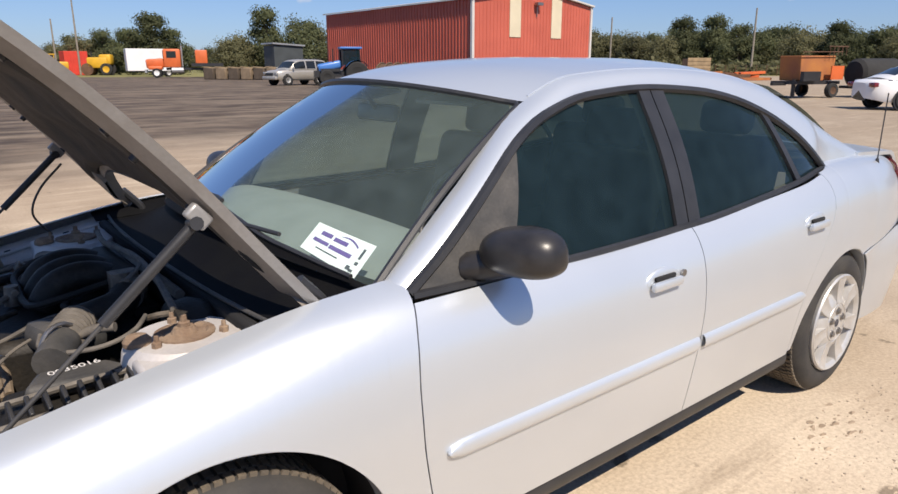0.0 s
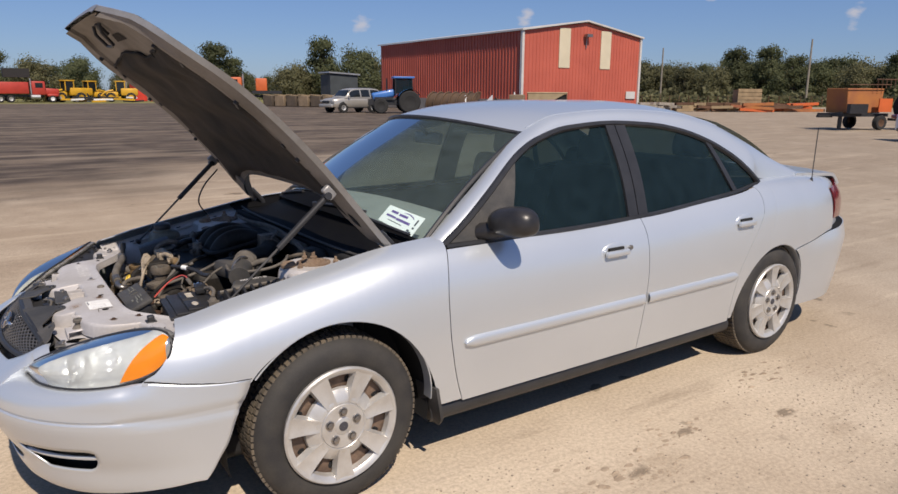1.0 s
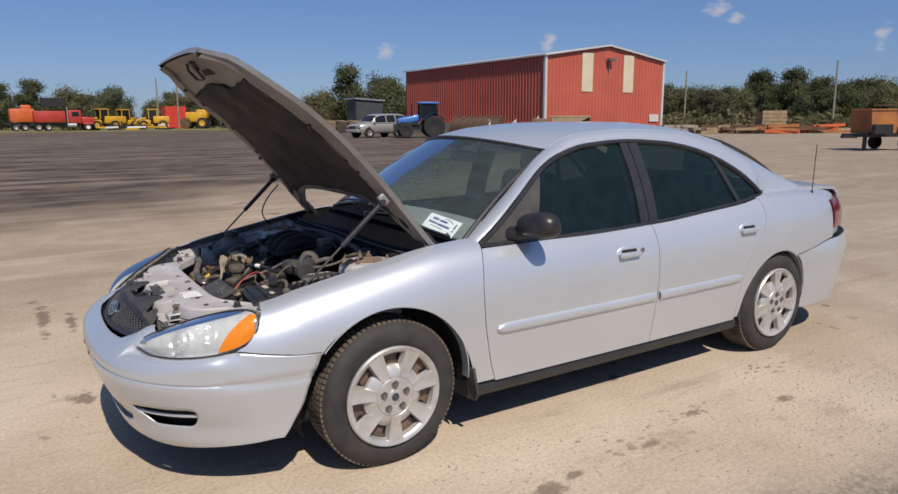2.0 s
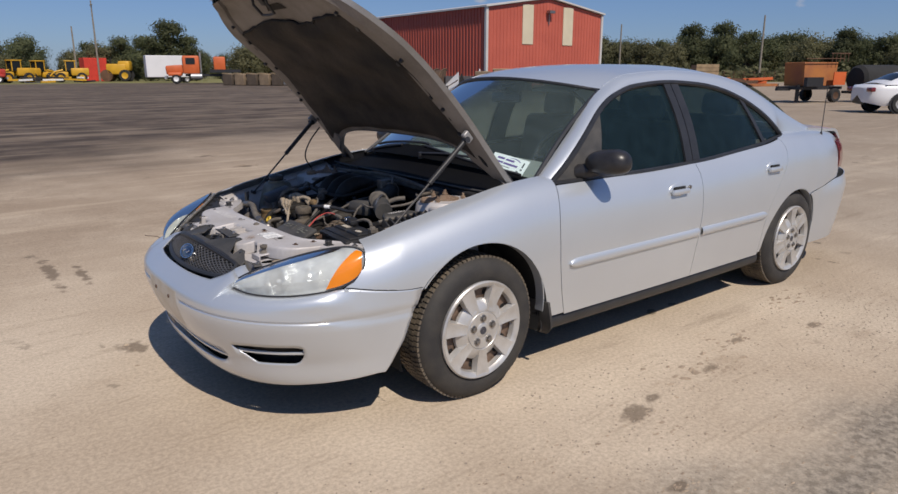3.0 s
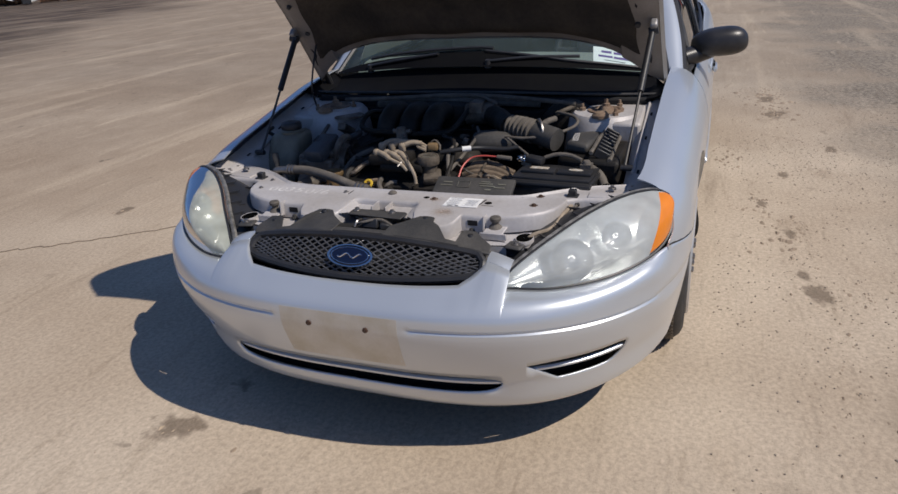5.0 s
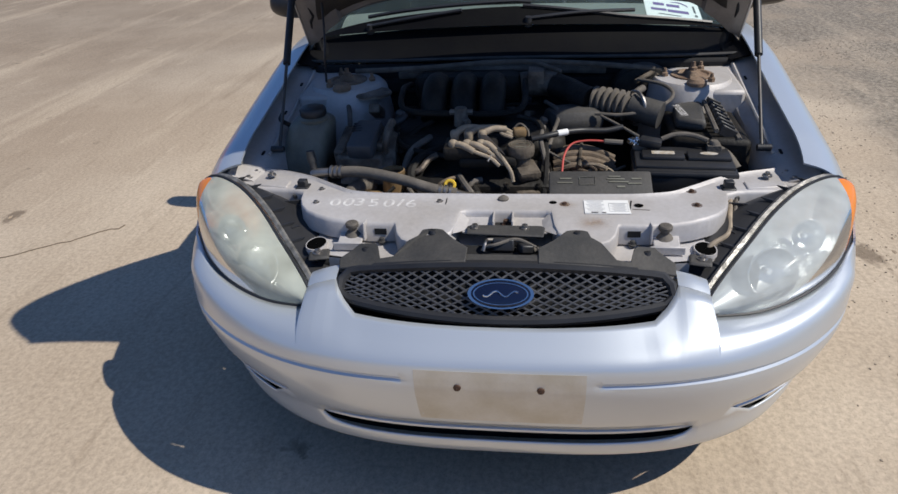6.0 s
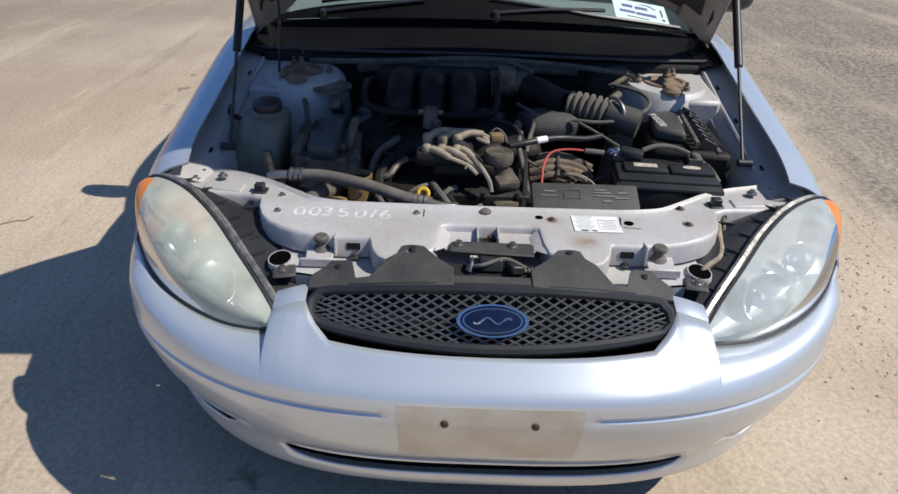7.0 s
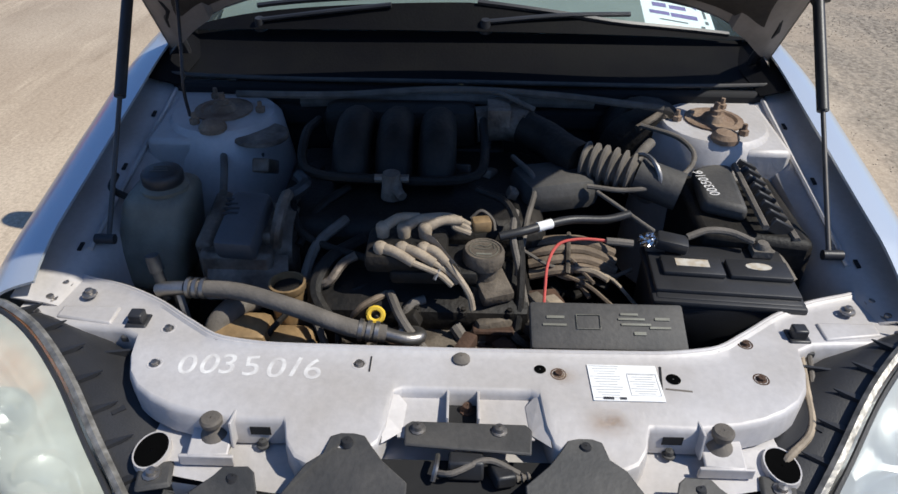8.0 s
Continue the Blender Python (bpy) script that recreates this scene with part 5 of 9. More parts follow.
# Near-black floor paints the shadow inside the bolt pocket.
part("bolt_pocket", box((-0.690, 0.005, 0.684), (0.050, 0.042, 0.006)), DARK, support)
part("recess_bolt", lathe([(0.001, 0.700), (0.007, 0.699), (0.008, 0.690), (0.012, 0.689), (0.012, 0.686)], (-0.688, -0.002, 0), "z", 10), RUST, support)
for s, word in SIDES:
    # square notch with its side fin, bumper seat, lower lip
    part("notch_fin", box((-0.728, s * 0.340, 0.692), (0.056, 0.004, 0.046), (0, 8, 0)), BAY_PAINT, support, bevel=0.001)
    # Thin dark box paints the shadowed slot in the notch.
    part("notch_slot", box((-0.7395, s * 0.302, 0.690), (0.0012, 0.030, 0.016)), DARK, support)
    part("notch_bolt", lathe([(0.001, 0.676), (0.006, 0.675), (0.007, 0.668), (0.010, 0.667), (0.010, 0.664)], (-0.744, s * 0.300, 0), "z", 10), DUSTY, support)
    part("seat_plate", box((-0.752, s * 0.374, 0.678), (0.050, 0.060, 0.006), (0, -6, s * 4)), BAY_PAINT, support, bevel=0.003)
    cush = part("rubber_bumper", joined(lathe([(0.021, 0.680), (0.016, 0.688), (0.010, 0.693), (0.010, 0.699), (0.0155, 0.703), (0.0165, 0.711), (0.0135, 0.7145), (0.001, 0.715)], (-0.738, s * 0.372, 0), "z", 18)), HOSE, support, "rubber hood bumper")
    part("seat_lip", box((-0.776, s * 0.374, 0.668), (0.006, 0.080, 0.020)), BAY_PAINT, support, bevel=0.002)
    part("lamp_bracket", box((-0.797, s * 0.445, 0.655), (0.045, 0.050, 0.010), (0, 0, s * 12)), DUSTY, support, bevel=0.006)
    part("bracket_bolt", lathe([(0.001, 0.670), (0.007, 0.669), (0.008, 0.663), (0.013, 0.662), (0.013, 0.660)], (-0.797, s * 0.448, 0), "z", 10), STEEL, support)
    tall = lambda m: ([(-0.758 + (p[0] + 0.758) * 1.35, p[1], p[2]) for p in m[0]], m[1])
    part("tube_hole", tall(lathe([(0.0265, 0.655), (0.0255, 0.6655), (0.0235, 0.6655), (0.0235, 0.63)], (-0.758, s * 0.462, 0), "z", 24)), BAY_PAINT, support)
    # Black disc paints the shade inside the tube's mouth.
    part("hole", tall(lathe([(0.0235, 0.6648), (0.001, 0.6650)], (-0.758, s * 0.462, 0), "z", 24)), VOID, support)
    part("square_clip", joined(box((-0.535, s * 0.556, 0.727), (0.022, 0.024, 0.024)), box((-0.535, s * 0.556, 0.719), (0.034, 0.036, 0.006))), BLACK, support, bevel=0.003)
    part("clip_tab", box((-0.556, s * 0.556, 0.700), (0.012, 0.050, 0.012)), DUSTY, support, bevel=0.003)
    # deflector plate over the grille, two tabs
    out = [(-0.800, s * 0.115), (-0.775, s * 0.134), (-0.758, s * 0.145), (-0.754, s * 0.160), (-0.754, s * 0.180), (-0.760, s * 0.194), (-0.790, s * 0.200), (-0.803, s * 0.222), (-0.840, s * 0.254), (-0.840, s * 0.284), (-0.812, s * 0.293), (-0.806, s * 0.302), (-0.806, s * 0.338), (-0.814, s * 0.350), (-0.828, s * 0.385), (-0.846, s * 0.385), (-0.864, s * 0.30), (-0.880, s * 0.20), (-0.890, s * 0.08), (-0.83, s * 0.08)]
    dfl = part("deflector", prism(out if s < 0 else out[::-1], 0.702, 0.708), DUSTY, car, "dusty black grille deflector", bevel=0.003)
    for v in dfl.data.vertices:
        v.co.z -= 0.050 * (v.co.y / 0.37) ** 2 * max(0.0, min(1.0, (-0.79 - v.co.x) / 0.055)) + 0.008 * max(0.0, min(1.0, (-0.79 - v.co.x) / 0.055))
    for x, y in ((-0.770, 0.169), (-0.818, 0.322)):
        part("push_pin", lathe([(0.001, 0.712), (0.007, 0.7115), (0.010, 0.704)], (x, s * y, 0 if y < 0.2 else -0.023), "z", 12), BLACK, dfl)
    # wires beside the lamp
    if s > 0:
        continue
    part("harness", tube([(-0.55, s * 0.560, 0.70), (-0.62, s * 0.545, 0.69), (-0.70, s * 0.525, 0.675), (-0.745, s * 0.475, 0.664), (-0.757, s * 0.462, 0.63)], 0.006, 8), WIRE_TAN, car, "dusty lamp wiring harness")
    part("harness", tube([(-0.55, s * 0.575, 0.70), (-0.63, s * 0.553, 0.685), (-0.71, s * 0.515, 0.670), (-0.750, s * 0.470, 0.655)], 0.005, 8), HOSE, car)
# bolts of the top plate, each in a pressed ring
for x, y, m in ((-0.551, 0.500, STEEL), (-0.634, 0.492, STEEL), (-0.624, 0.170, STEEL), (-0.636, -0.144, RUST), (-0.556, -0.462, RUST), (-0.637, -0.460, RUST)):
    ring = part("bolt_ring", lathe([(0.0095, 0.7165), (0.0105, 0.7185), (0.0125, 0.7185), (0.0145, 0.7160)], (x, y, 0), "z", 16), BAY_PAINT if m == STEEL else RUST, support)
    part("bolt", lathe([(0.001, 0.7235), (0.0055, 0.723), (0.006, 0.7185), (0.0095, 0.718), (0.0095, 0.716)], (x, y, 0), "z", 8), m, support)
# Black discs on the plate paint the shade of two holes.
for x, y, r in ((-0.627, -0.116, 0.0095), (-0.642, -0.322, 0.0115)):
    part("plate_hole", lathe([(r, 0.7186), (0.001, 0.7188)], (x, y, 0), "z", 18), VOID, support)
part("plate_slot", box((-0.624, 0.152, 0.7185), (0.034, 0.0022, 0.0012)), DARK, support)
part("plate_slot", box((-0.640, -0.303, 0.7185), (0.050, 0.0035, 0.0012), (0, 0, -10)), DARK, support)
part("plate_slot", box((-0.665, -0.325, 0.7182), (0.003, 0.040, 0.0012), (0, 0, -6)), HOSE, support)
part("edge_plug", lathe([(0.014, 0.716), (0.014, 0.722), (0.008, 0.727), (0.001, 0.728)], (-0.610, 0.008, 0), "z", 14), HOSE, support)
part("deflector_bridge", prism([(-0.89, -0.09), (-0.852, -0.09), (-0.852, 0.09), (-0.89, 0.09)], 0.688, 0.695), DUSTY, car, bevel=0.002)
latch = part("hood_latch", prism([(-0.782, -0.092), (-0.738, -0.096), (-0.728, -0.088), (-0.726, 0.080), (-0.734, 0.090), (-0.770, 0.088)], 0.700, 0.705), DUSTY, car, "black steel hood latch", bevel=0.003)
# Dark slab paints the shaded opening round the latch.
part("latch_well", box((-0.825, 0, 0.666), (0.110, 0.26, 0.012)), DARK, latch)
part("latch_plate", box((-0.790, 0.0, 0.686), (0.030, 0.050, 0.03), (0, 20, 0)), BLACK, latch, bevel=0.004)
part("latch_plate", box((-0.800, -0.050, 0.684), (0.040, 0.030, 0.02), (10, 12, 20)), BLACK, latch, bevel=0.004)
part("latch_hook", tube([(-0.80, -0.075, 0.685), (-0.79, -0.03, 0.70), (-0.81, 0.02, 0.695), (-0.80, 0.045, 0.684)], 0.0045, 8), HOSE, latch)
part("latch_lever", tube([(-0.775, 0.040, 0.690), (-0.800, 0.042, 0.694), (-0.812, 0.046, 0.680)], 0.004, 6), STEEL, latch)
part("latch_spring", ribbed([(-0.80, -0.09, 0.680), (-0.81, -0.05, 0.682)], 0.004, 0.0065, 5, 8), HOSE, latch)
for y in (-0.048, 0.070):
    part("latch_bolt", lathe([(0.001, 0.715), (0.007, 0.714), (0.008, 0.708), (0.012, 0.707), (0.012, 0.705)], (-0.742, y, 0), "z", 10), STEEL, latch)
# faint rust bloom under the label
bloom = mat("rust_streak", (0.34, 0.20, 0.10), 0.85, 0, 0.3, 30, second=(0.42, 0.34, 0.27))
bn, bl = bloom.node_tree.nodes, bloom.node_tree.links
gen, ball, spot, cut = bn.new("ShaderNodeTexCoord"), bn.new("ShaderNodeTexGradient"), bn.new("ShaderNodeTexNoise"), bn.new("ShaderNodeMath")
ball.gradient_type = "QUADRATIC_SPHERE"
shift = bn.new("ShaderNodeMapping")
shift.inputs["Location"].default_value, shift.inputs["Scale"].default_value = (-1, -1, 0), (2, 2, 0)
spot.inputs["Scale"].default_value, spot.inputs["Detail"].default_value = 60, 5
cut.operation = "MULTIPLY"
bl.new(gen.outputs["Generated"], shift.inputs["Vector"])
bl.new(shift.outputs[0], ball.inputs["Vector"])
bl.new(gen.outputs["Object"], spot.inputs["Vector"])
bl.new(ball.outputs["Fac"], cut.inputs[0])
bl.new(spot.outputs["Fac"], cut.inputs[1])
bl.new(cut.outputs[0], bn["Principled BSDF"].inputs["Alpha"])
for x0, x1, y0, y1 in ((-0.765, -0.690, -0.265, -0.150), (-0.668, -0.612, -0.185, -0.115), (-0.745, -0.705, -0.245, -0.200)):
    part("rust_stain", sheet(lambda u, v: (u, v, plate_z(u) + 0.0030), steps(x0, x1, 4), steps(y0, y1, 4)), bloom, support)
for s, word in SIDES:
    part("wing_step", prism([(-0.545, s * 0.60), (-0.53, s * 0.70), (-0.50, s * 0.70), (-0.50, s * 0.60)][:: s], 0.690, 0.722), BAY_PAINT, support, bevel=0.004)
    part("bolt", lathe([(0.001, 0.738), (0.006, 0.737), (0.0065, 0.731), (0.012, 0.730), (0.013, 0.726)], (-0.475, s * 0.665, 0), "z", 12), STEEL, support)
    for x, y in ((-0.445, 0.722), (-0.485, 0.730), (-0.525, 0.742)):
        part("wing_bolt", lathe([(0.001, 0.731), (0.006, 0.730), (0.0065, 0.725), (0.012, 0.7245), (0.013, 0.718)], (x, s * y, 0), "z", 10), STEEL, support)
# information label and marker writing
GREY_INK = mat("grey_ink", (0.56, 0.56, 0.57), 0.7)
lab = part("info_label", box((-0.653, -0.245, 0.7195), (0.076, 0.108, 0.0012)), PAPER, support, "white printed paper label")
for k in range(13):
    part("print_bar", box((-0.6185 - 0.0056 * k, -0.2165 - 0.0015 * (k % 2), 0.7206), (0.0011, 0.046 - 0.006 * (k % 4), 0.0006)), GREY_INK, lab)
for k in range(9):
    part("print_bar", box((-0.636 - 0.0050 * k, -0.272 - 0.001 * (k % 3), 0.7206), (0.0010, 0.040 - 0.007 * (k % 3), 0.0006)), GREY_INK, lab)
part("print_frame", tube([(-0.634 - a, -0.250 - b, 0.7204) for a, b in ((0, 0), (0, 0.045), (0.046, 0.045), (0.046, 0), (0, 0))], 0.0006, 4, smooth_path=False), GREY_INK, lab)
part("print_bar", box((-0.6865, -0.214, 0.7206), (0.0050, 0.016, 0.0006)), INK, lab)
part("print_bar", box((-0.6865, -0.236, 0.7206), (0.0045, 0.010, 0.0006)), INK, lab)


def words(name, text, size, m, parent, material, label="", weight=-0.030):
    """Text from the built-in font, as a flat mesh with a little depth."""
    c = bpy.data.curves.new(name, "FONT")
    c.body, c.size, c.extrude, c.align_x, c.offset = text, size, 0.00008, "CENTER", size * weight
    o = bpy.data.objects.new(name, c)
    scene.collection.objects.link(o)
    dg = bpy.context.evaluated_depsgraph_get()
    me = bpy.data.meshes.new_from_object(o.evaluated_get(dg))
    bpy.data.objects.remove(o)
    me.transform(m)
    me.materials.clear()
    me.materials.append(material)
    t = new(name, me)
    t.parent = parent
    if label:
        t["label"] = label
    return t


for ch, y, turn, dx in (("0", 0.438, 4, 0.0), ("0", 0.406, -3, 0.002), ("3", 0.375, 2, 0.003), ("5", 0.336, 6, 0.0), ("0", 0.300, -5, -0.003), ("1", 0.273, -12, 0.0), ("6", 0.240, 3, -0.004)):
    words("marker_digit", ch, 0.062, pose(-0.655 + dx, y, 0.7184, 0, 0, -90 + turn), support, CHALK, "white paint-marker digit", 0.004)

# ---- engine ----
eng = part("engine", joined(box((-0.10, 0.12, 0.58), (0.36, 0.56, 0.36)), box((-0.36, 0.10, 0.57), (0.14, 0.46, 0.22), (0, -14, 0))), ENGINE, car, "dirty V6 engine with a black intake manifold", bevel=0.03)
# intake plenum with three runners and a surrounding rail
for k in range(3):
    y = 0.065 + 0.092 * k
    part("intake_runner", tube([(0.085, y + 0.0, 0.79), (0.04, y, 0.832), (-0.03, y, 0.845), (-0.09, y, 0.825), (-0.13, y, 0.77)], 0.041, 14, 6), ENGINE, eng, "black plastic intake runner")
part("intake_plenum", soft_box((0.085, 0.155, 0.815), (0.09, 0.36, 0.10), 0.03), ENGINE, eng)
part("fuel_rail", tube([(0.06, 0.345, 0.83), (-0.06, 0.352, 0.845), (-0.15, 0.335, 0.81), (-0.165, 0.20, 0.80), (-0.165, 0.02, 0.80), (-0.14, -0.03, 0.81), (0.06, -0.035, 0.845)], 0.010, 8), ENGINE, eng)
part("fuel_valve", joined(rod((-0.185, 0.155, 0.77), (-0.185, 0.155, 0.825), 0.024, 12, 0.018), rod((-0.185, 0.155, 0.80), (-0.22, 0.13, 0.79), 0.010, 8), rod((-0.18, 0.12, 0.81), (-0.18, 0.19, 0.81), 0.009, 8)), ALU, eng)
part("valve_cover", soft_box((-0.375, 0.09, 0.665), (0.15, 0.42, 0.07), 0.02, (0, -10, 0)), ENGINE, eng, "dark valve cover")
for k in range(5):
    for x in (-0.445, -0.312):
        part("cover_bolt", lathe([(0.009, 0.0), (0.008, 0.006), (0.005, 0.007), (0.005, 0.012), (0.001, 0.013)], (x, -0.08 + 0.085 * k, 0.690 - (x + 0.375) * -0.17), "z", 8), ENGINE, eng)
part("rear_valve_cover", soft_box((0.10, 0.12, 0.74), (0.10, 0.42, 0.06), 0.02), ENGINE, eng)
cap = part("oil_cap", joined(lathe([(0.028, 0.71), (0.029, 0.750), (0.0365, 0.752), (0.0385, 0.760), (0.0385, 0.776), (0.0345, 0.7825), (0.0320, 0.7825), (0.0305, 0.7805), (0.001, 0.7805)], (-0.386, -0.030, 0), "z", 32)), SUNLIT_DUST, eng, "dusty black oil filler cap")
part("cap_print", tube([Vector((-0.386, -0.030, 0.7810)) + Vector((0.026 * math.cos(a), 0.026 * math.sin(a), 0)) for a in steps(0, 2 * math.pi, 28)], 0.0008, 4, 1), TANK, eng)
part("cap_print", joined(tube([(-0.380, -0.010, 0.781), (-0.374, -0.022, 0.781), (-0.378, -0.034, 0.781), (-0.370, -0.046, 0.781), (-0.384, -0.050, 0.781)], 0.0011, 4), tube([(-0.384, -0.014, 0.781), (-0.386, -0.034, 0.781), (-0.380, -0.044, 0.781)], 0.0011, 4), box((-0.401, -0.030, 0.7809), (0.005, 0.028, 0.0008))), TANK, eng)
part("filler_neck", lathe([(0.056, 0.60), (0.050, 0.67), (0.036, 0.72)], (-0.388, -0.030, 0), "z", 20), ENGINE, eng)
part("filler_flange", soft_box((-0.405, -0.048, 0.712), (0.075, 0.062, 0.028), 0.008, (0, -12, 20)), SUNLIT_DUST, eng, "dusty filler neck flange")
coil = part("coil_pack", soft_box((-0.372, 0.110, 0.766), (0.105, 0.150, 0.040), 0.012), ENGINE, eng, "black ignition coil pack")
part("coil_foot", soft_box((-0.380, 0.060, 0.742), (0.10, 0.16, 0.030), 0.010), ENGINE, coil)
for row, (bx, bz) in enumerate(((-0.356, 0.800), (-0.404, 0.788))):
    for k in range(3):
        a = Vector((bx, 0.156 - 0.039 * k, bz))
        part("plug_boot", lathe([(0.001, 0.0145), (0.008, 0.0135), (0.0125, 0.009), (0.0135, 0.001), (0.012, -0.008), (0.0115, -0.024)], tuple(a), "z", 16), WIRE_TAN, eng, "dusty spark plug boot")
        if row == 0:
            mid = [a + Vector((0.014, -0.030, 0.016 - 0.002 * k)), a + Vector((0.022, -0.066, 0.014 - 0.003 * k))]
            far = [Vector((-0.326 - 0.007 * k, 0.034 - 0.004 * k, 0.813 - 0.007 * k)), Vector((-0.330 - 0.007 * k, -0.006, 0.796 - 0.005 * k))]
        elif k < 2:
            mid = [a + Vector((-0.012, -0.028, 0.002)), a + Vector((-0.026, -0.060, -0.010))]
            far = [Vector((-0.440 + 0.008 * k, 0.050 - 0.014 * k, 0.762)), Vector((-0.446 + 0.008 * k, 0.026 - 0.010 * k, 0.742))]
        else:
            mid = [a + Vector((-0.010, -0.020, 0.004)), a + Vector((-0.024, -0.042, -0.010))]
            far = [Vector((-0.446, 0.010, 0.752)), Vector((-0.458, -0.006, 0.728)), Vector((-0.466, -0.012, 0.704))]
        part("boot_sleeve", tube([a + Vector((0.002, 0, 0.002))] + mid, 0.0105, 10, 6, r_end=0.0088), WIRE_TAN, eng, "thick dusty boot sleeve")
        part("ignition_wire", tube([mid[0].lerp(mid[1], 0.8), mid[1]] + far, 0.0058, 8, 8), WIRE_TAN, eng, "dusty tan ignition wire")
part("wire_shroud", sheet(lambda t, w: Vector((-0.392, 0.066, 0.800)).lerp(Vector((-0.438, 0.020, 0.772)), t) + Vector((0.012, 0.014, 0)) * (w * (1.3 - 0.6 * t)) + Vector((0, 0, 0.012 * (1 - w * w))), steps(0, 1, 6), steps(-1, 1, 6)), WIRE_TAN, eng, "dusty wire shroud")
part("wire_clip", tube([(-0.424, 0.046, 0.775), (-0.436, 0.050, 0.768), (-0.452, 0.058, 0.758)], 0.0035, 6), STEEL, eng)
part("harness_plug", soft_box((-0.326, -0.026, 0.796), (0.028, 0.036, 0.026), 0.006, (0, 0, 12)), OIL_RUST, eng, "amber harness plug")
part("plug_latch", tube([(-0.312, -0.006, 0.800), (-0.308, -0.026, 0.815), (-0.316, -0.048, 0.800), (-0.330, -0.052, 0.785)], 0.003, 6), HOSE, eng)
part("exhaust_shield", sheet(lambda y, a: (-0.50 + 0.05 * math.cos(a), y, 0.585 + 0.05 * math.sin(a)), steps(-0.10, 0.22, 10), steps(0.2, 2.9, 8)), RUST, eng)
part("dipstick", tube([(-0.46, 0.165, 0.60), (-0.475, 0.160, 0.69)], 0.004, 6), STEEL, eng)
part("dipstick_ring", tube([Vector((-0.484, 0.160, 0.702)) + Vector((0.007 * math.sin(a), 0.013 * math.cos(a), 0.010 * math.sin(a))) for a in steps(0, 2 * math.pi, 14)], 0.005, 6, 1), YELLOW_PL, eng, "yellow dipstick handle")
for k, (pts, r) in enumerate((
        ([(-0.30, 0.20, 0.74), (-0.36, 0.26, 0.73), (-0.42, 0.28, 0.70), (-0.47, 0.24, 0.66)], 0.014),
        ([(-0.26, 0.24, 0.76), (-0.33, 0.29, 0.74), (-0.42, 0.31, 0.68)], 0.010),
        ([(-0.20, -0.02, 0.80), (-0.26, -0.08, 0.80), (-0.34, -0.10, 0.76), (-0.42, -0.10, 0.70), (-0.50, -0.085, 0.60)], 0.008),
        ([(-0.42, 0.14, 0.70), (-0.50, 0.11, 0.70), (-0.53, 0.07, 0.66)], 0.009),
        ([(-0.15, 0.25, 0.77), (-0.22, 0.30, 0.76), (-0.30, 0.33, 0.72)], 0.009),
        ([(-0.46, 0.02, 0.66), (-0.50, -0.02, 0.62), (-0.52, -0.06, 0.55)], 0.012),
        ([(-0.20, 0.36, 0.78), (-0.30, 0.32, 0.75), (-0.36, 0.20, 0.74), (-0.40, 0.10, 0.745)], 0.007),
        ([(-0.05, -0.10, 0.80), (-0.16, -0.14, 0.80), (-0.25, -0.12, 0.76), (-0.38, -0.095, 0.72)], 0.006))):
    part("engine_hose", tube(pts, r, 8), HOSE if k % 2 else ENGINE, eng, "dusty rubber engine hose")
for c, sz in (((-0.44, -0.05, 0.62), (0.06, 0.07, 0.10)), ((-0.47, 0.06, 0.58), (0.08, 0.09, 0.12)), ((-0.44, 0.16, 0.62), (0.05, 0.10, 0.05)), ((-0.50, -0.06, 0.52), (0.05, 0.06, 0.14))):
    part("engine_bracket", soft_box(c, sz, 0.01, (0, 8, 15)), SUNLIT_DUST, eng, "rusty engine bracket")
part("bracket", joined(box((-0.40, -0.155, 0.66), (0.10, 0.08, 0.012), (8, 0, 20)), box((-0.44, -0.11, 0.62), (0.05, 0.06, 0.012), (0, 30, 10))), RUST, eng, bevel=0.003)

# looms, rusty tabs and small fittings between the oil filler and the battery, and down the engine's front
rnd = random.Random(8)
LOOM = mat("dusty_brown_loom", (0.20, 0.15, 0.105), 0.8, 0, 0.3, 30, 0.1, 200)
for k in range(7):
    a = Vector((rnd.uniform(-0.26, -0.38), rnd.uniform(-0.09, -0.19), rnd.uniform(0.66, 0.75)))
    b = Vector((rnd.uniform(-0.30, -0.40), rnd.uniform(-0.23, -0.34), rnd.uniform(0.64, 0.73)))
    m1 = a.lerp(b, 0.35) + Vector((rnd.uniform(-0.04, 0.04), 0, rnd.uniform(-0.01, 0.035)))
    m2 = a.lerp(b, 0.7) + Vector((rnd.uniform(-0.04, 0.04), 0, rnd.uniform(-0.02, 0.03)))
    part("wiring_loom", tube([a, m1, m2, b], rnd.uniform(0.003, 0.007), 6, 5), (LOOM, HOSE, WIRE_TAN, LOOM)[k % 4], eng)
for k in range(18):
    a = Vector((rnd.uniform(-0.38, -0.50), rnd.uniform(-0.09, 0.34), rnd.uniform(0.62, 0.70)))
    b = a + Vector((rnd.uniform(-0.05, 0.01), rnd.uniform(-0.09, 0.09), rnd.uniform(-0.13, -0.04)))
    part("engine_line", tube([a, a.lerp(b, 0.4) + Vector((-0.02, 0.01, 0.015)), b], rnd.uniform(0.004, 0.009), 6, 5), (ENGINE, ENGINE, LOOM, ENGINE, SUNLIT_DUST)[k % 5], eng)
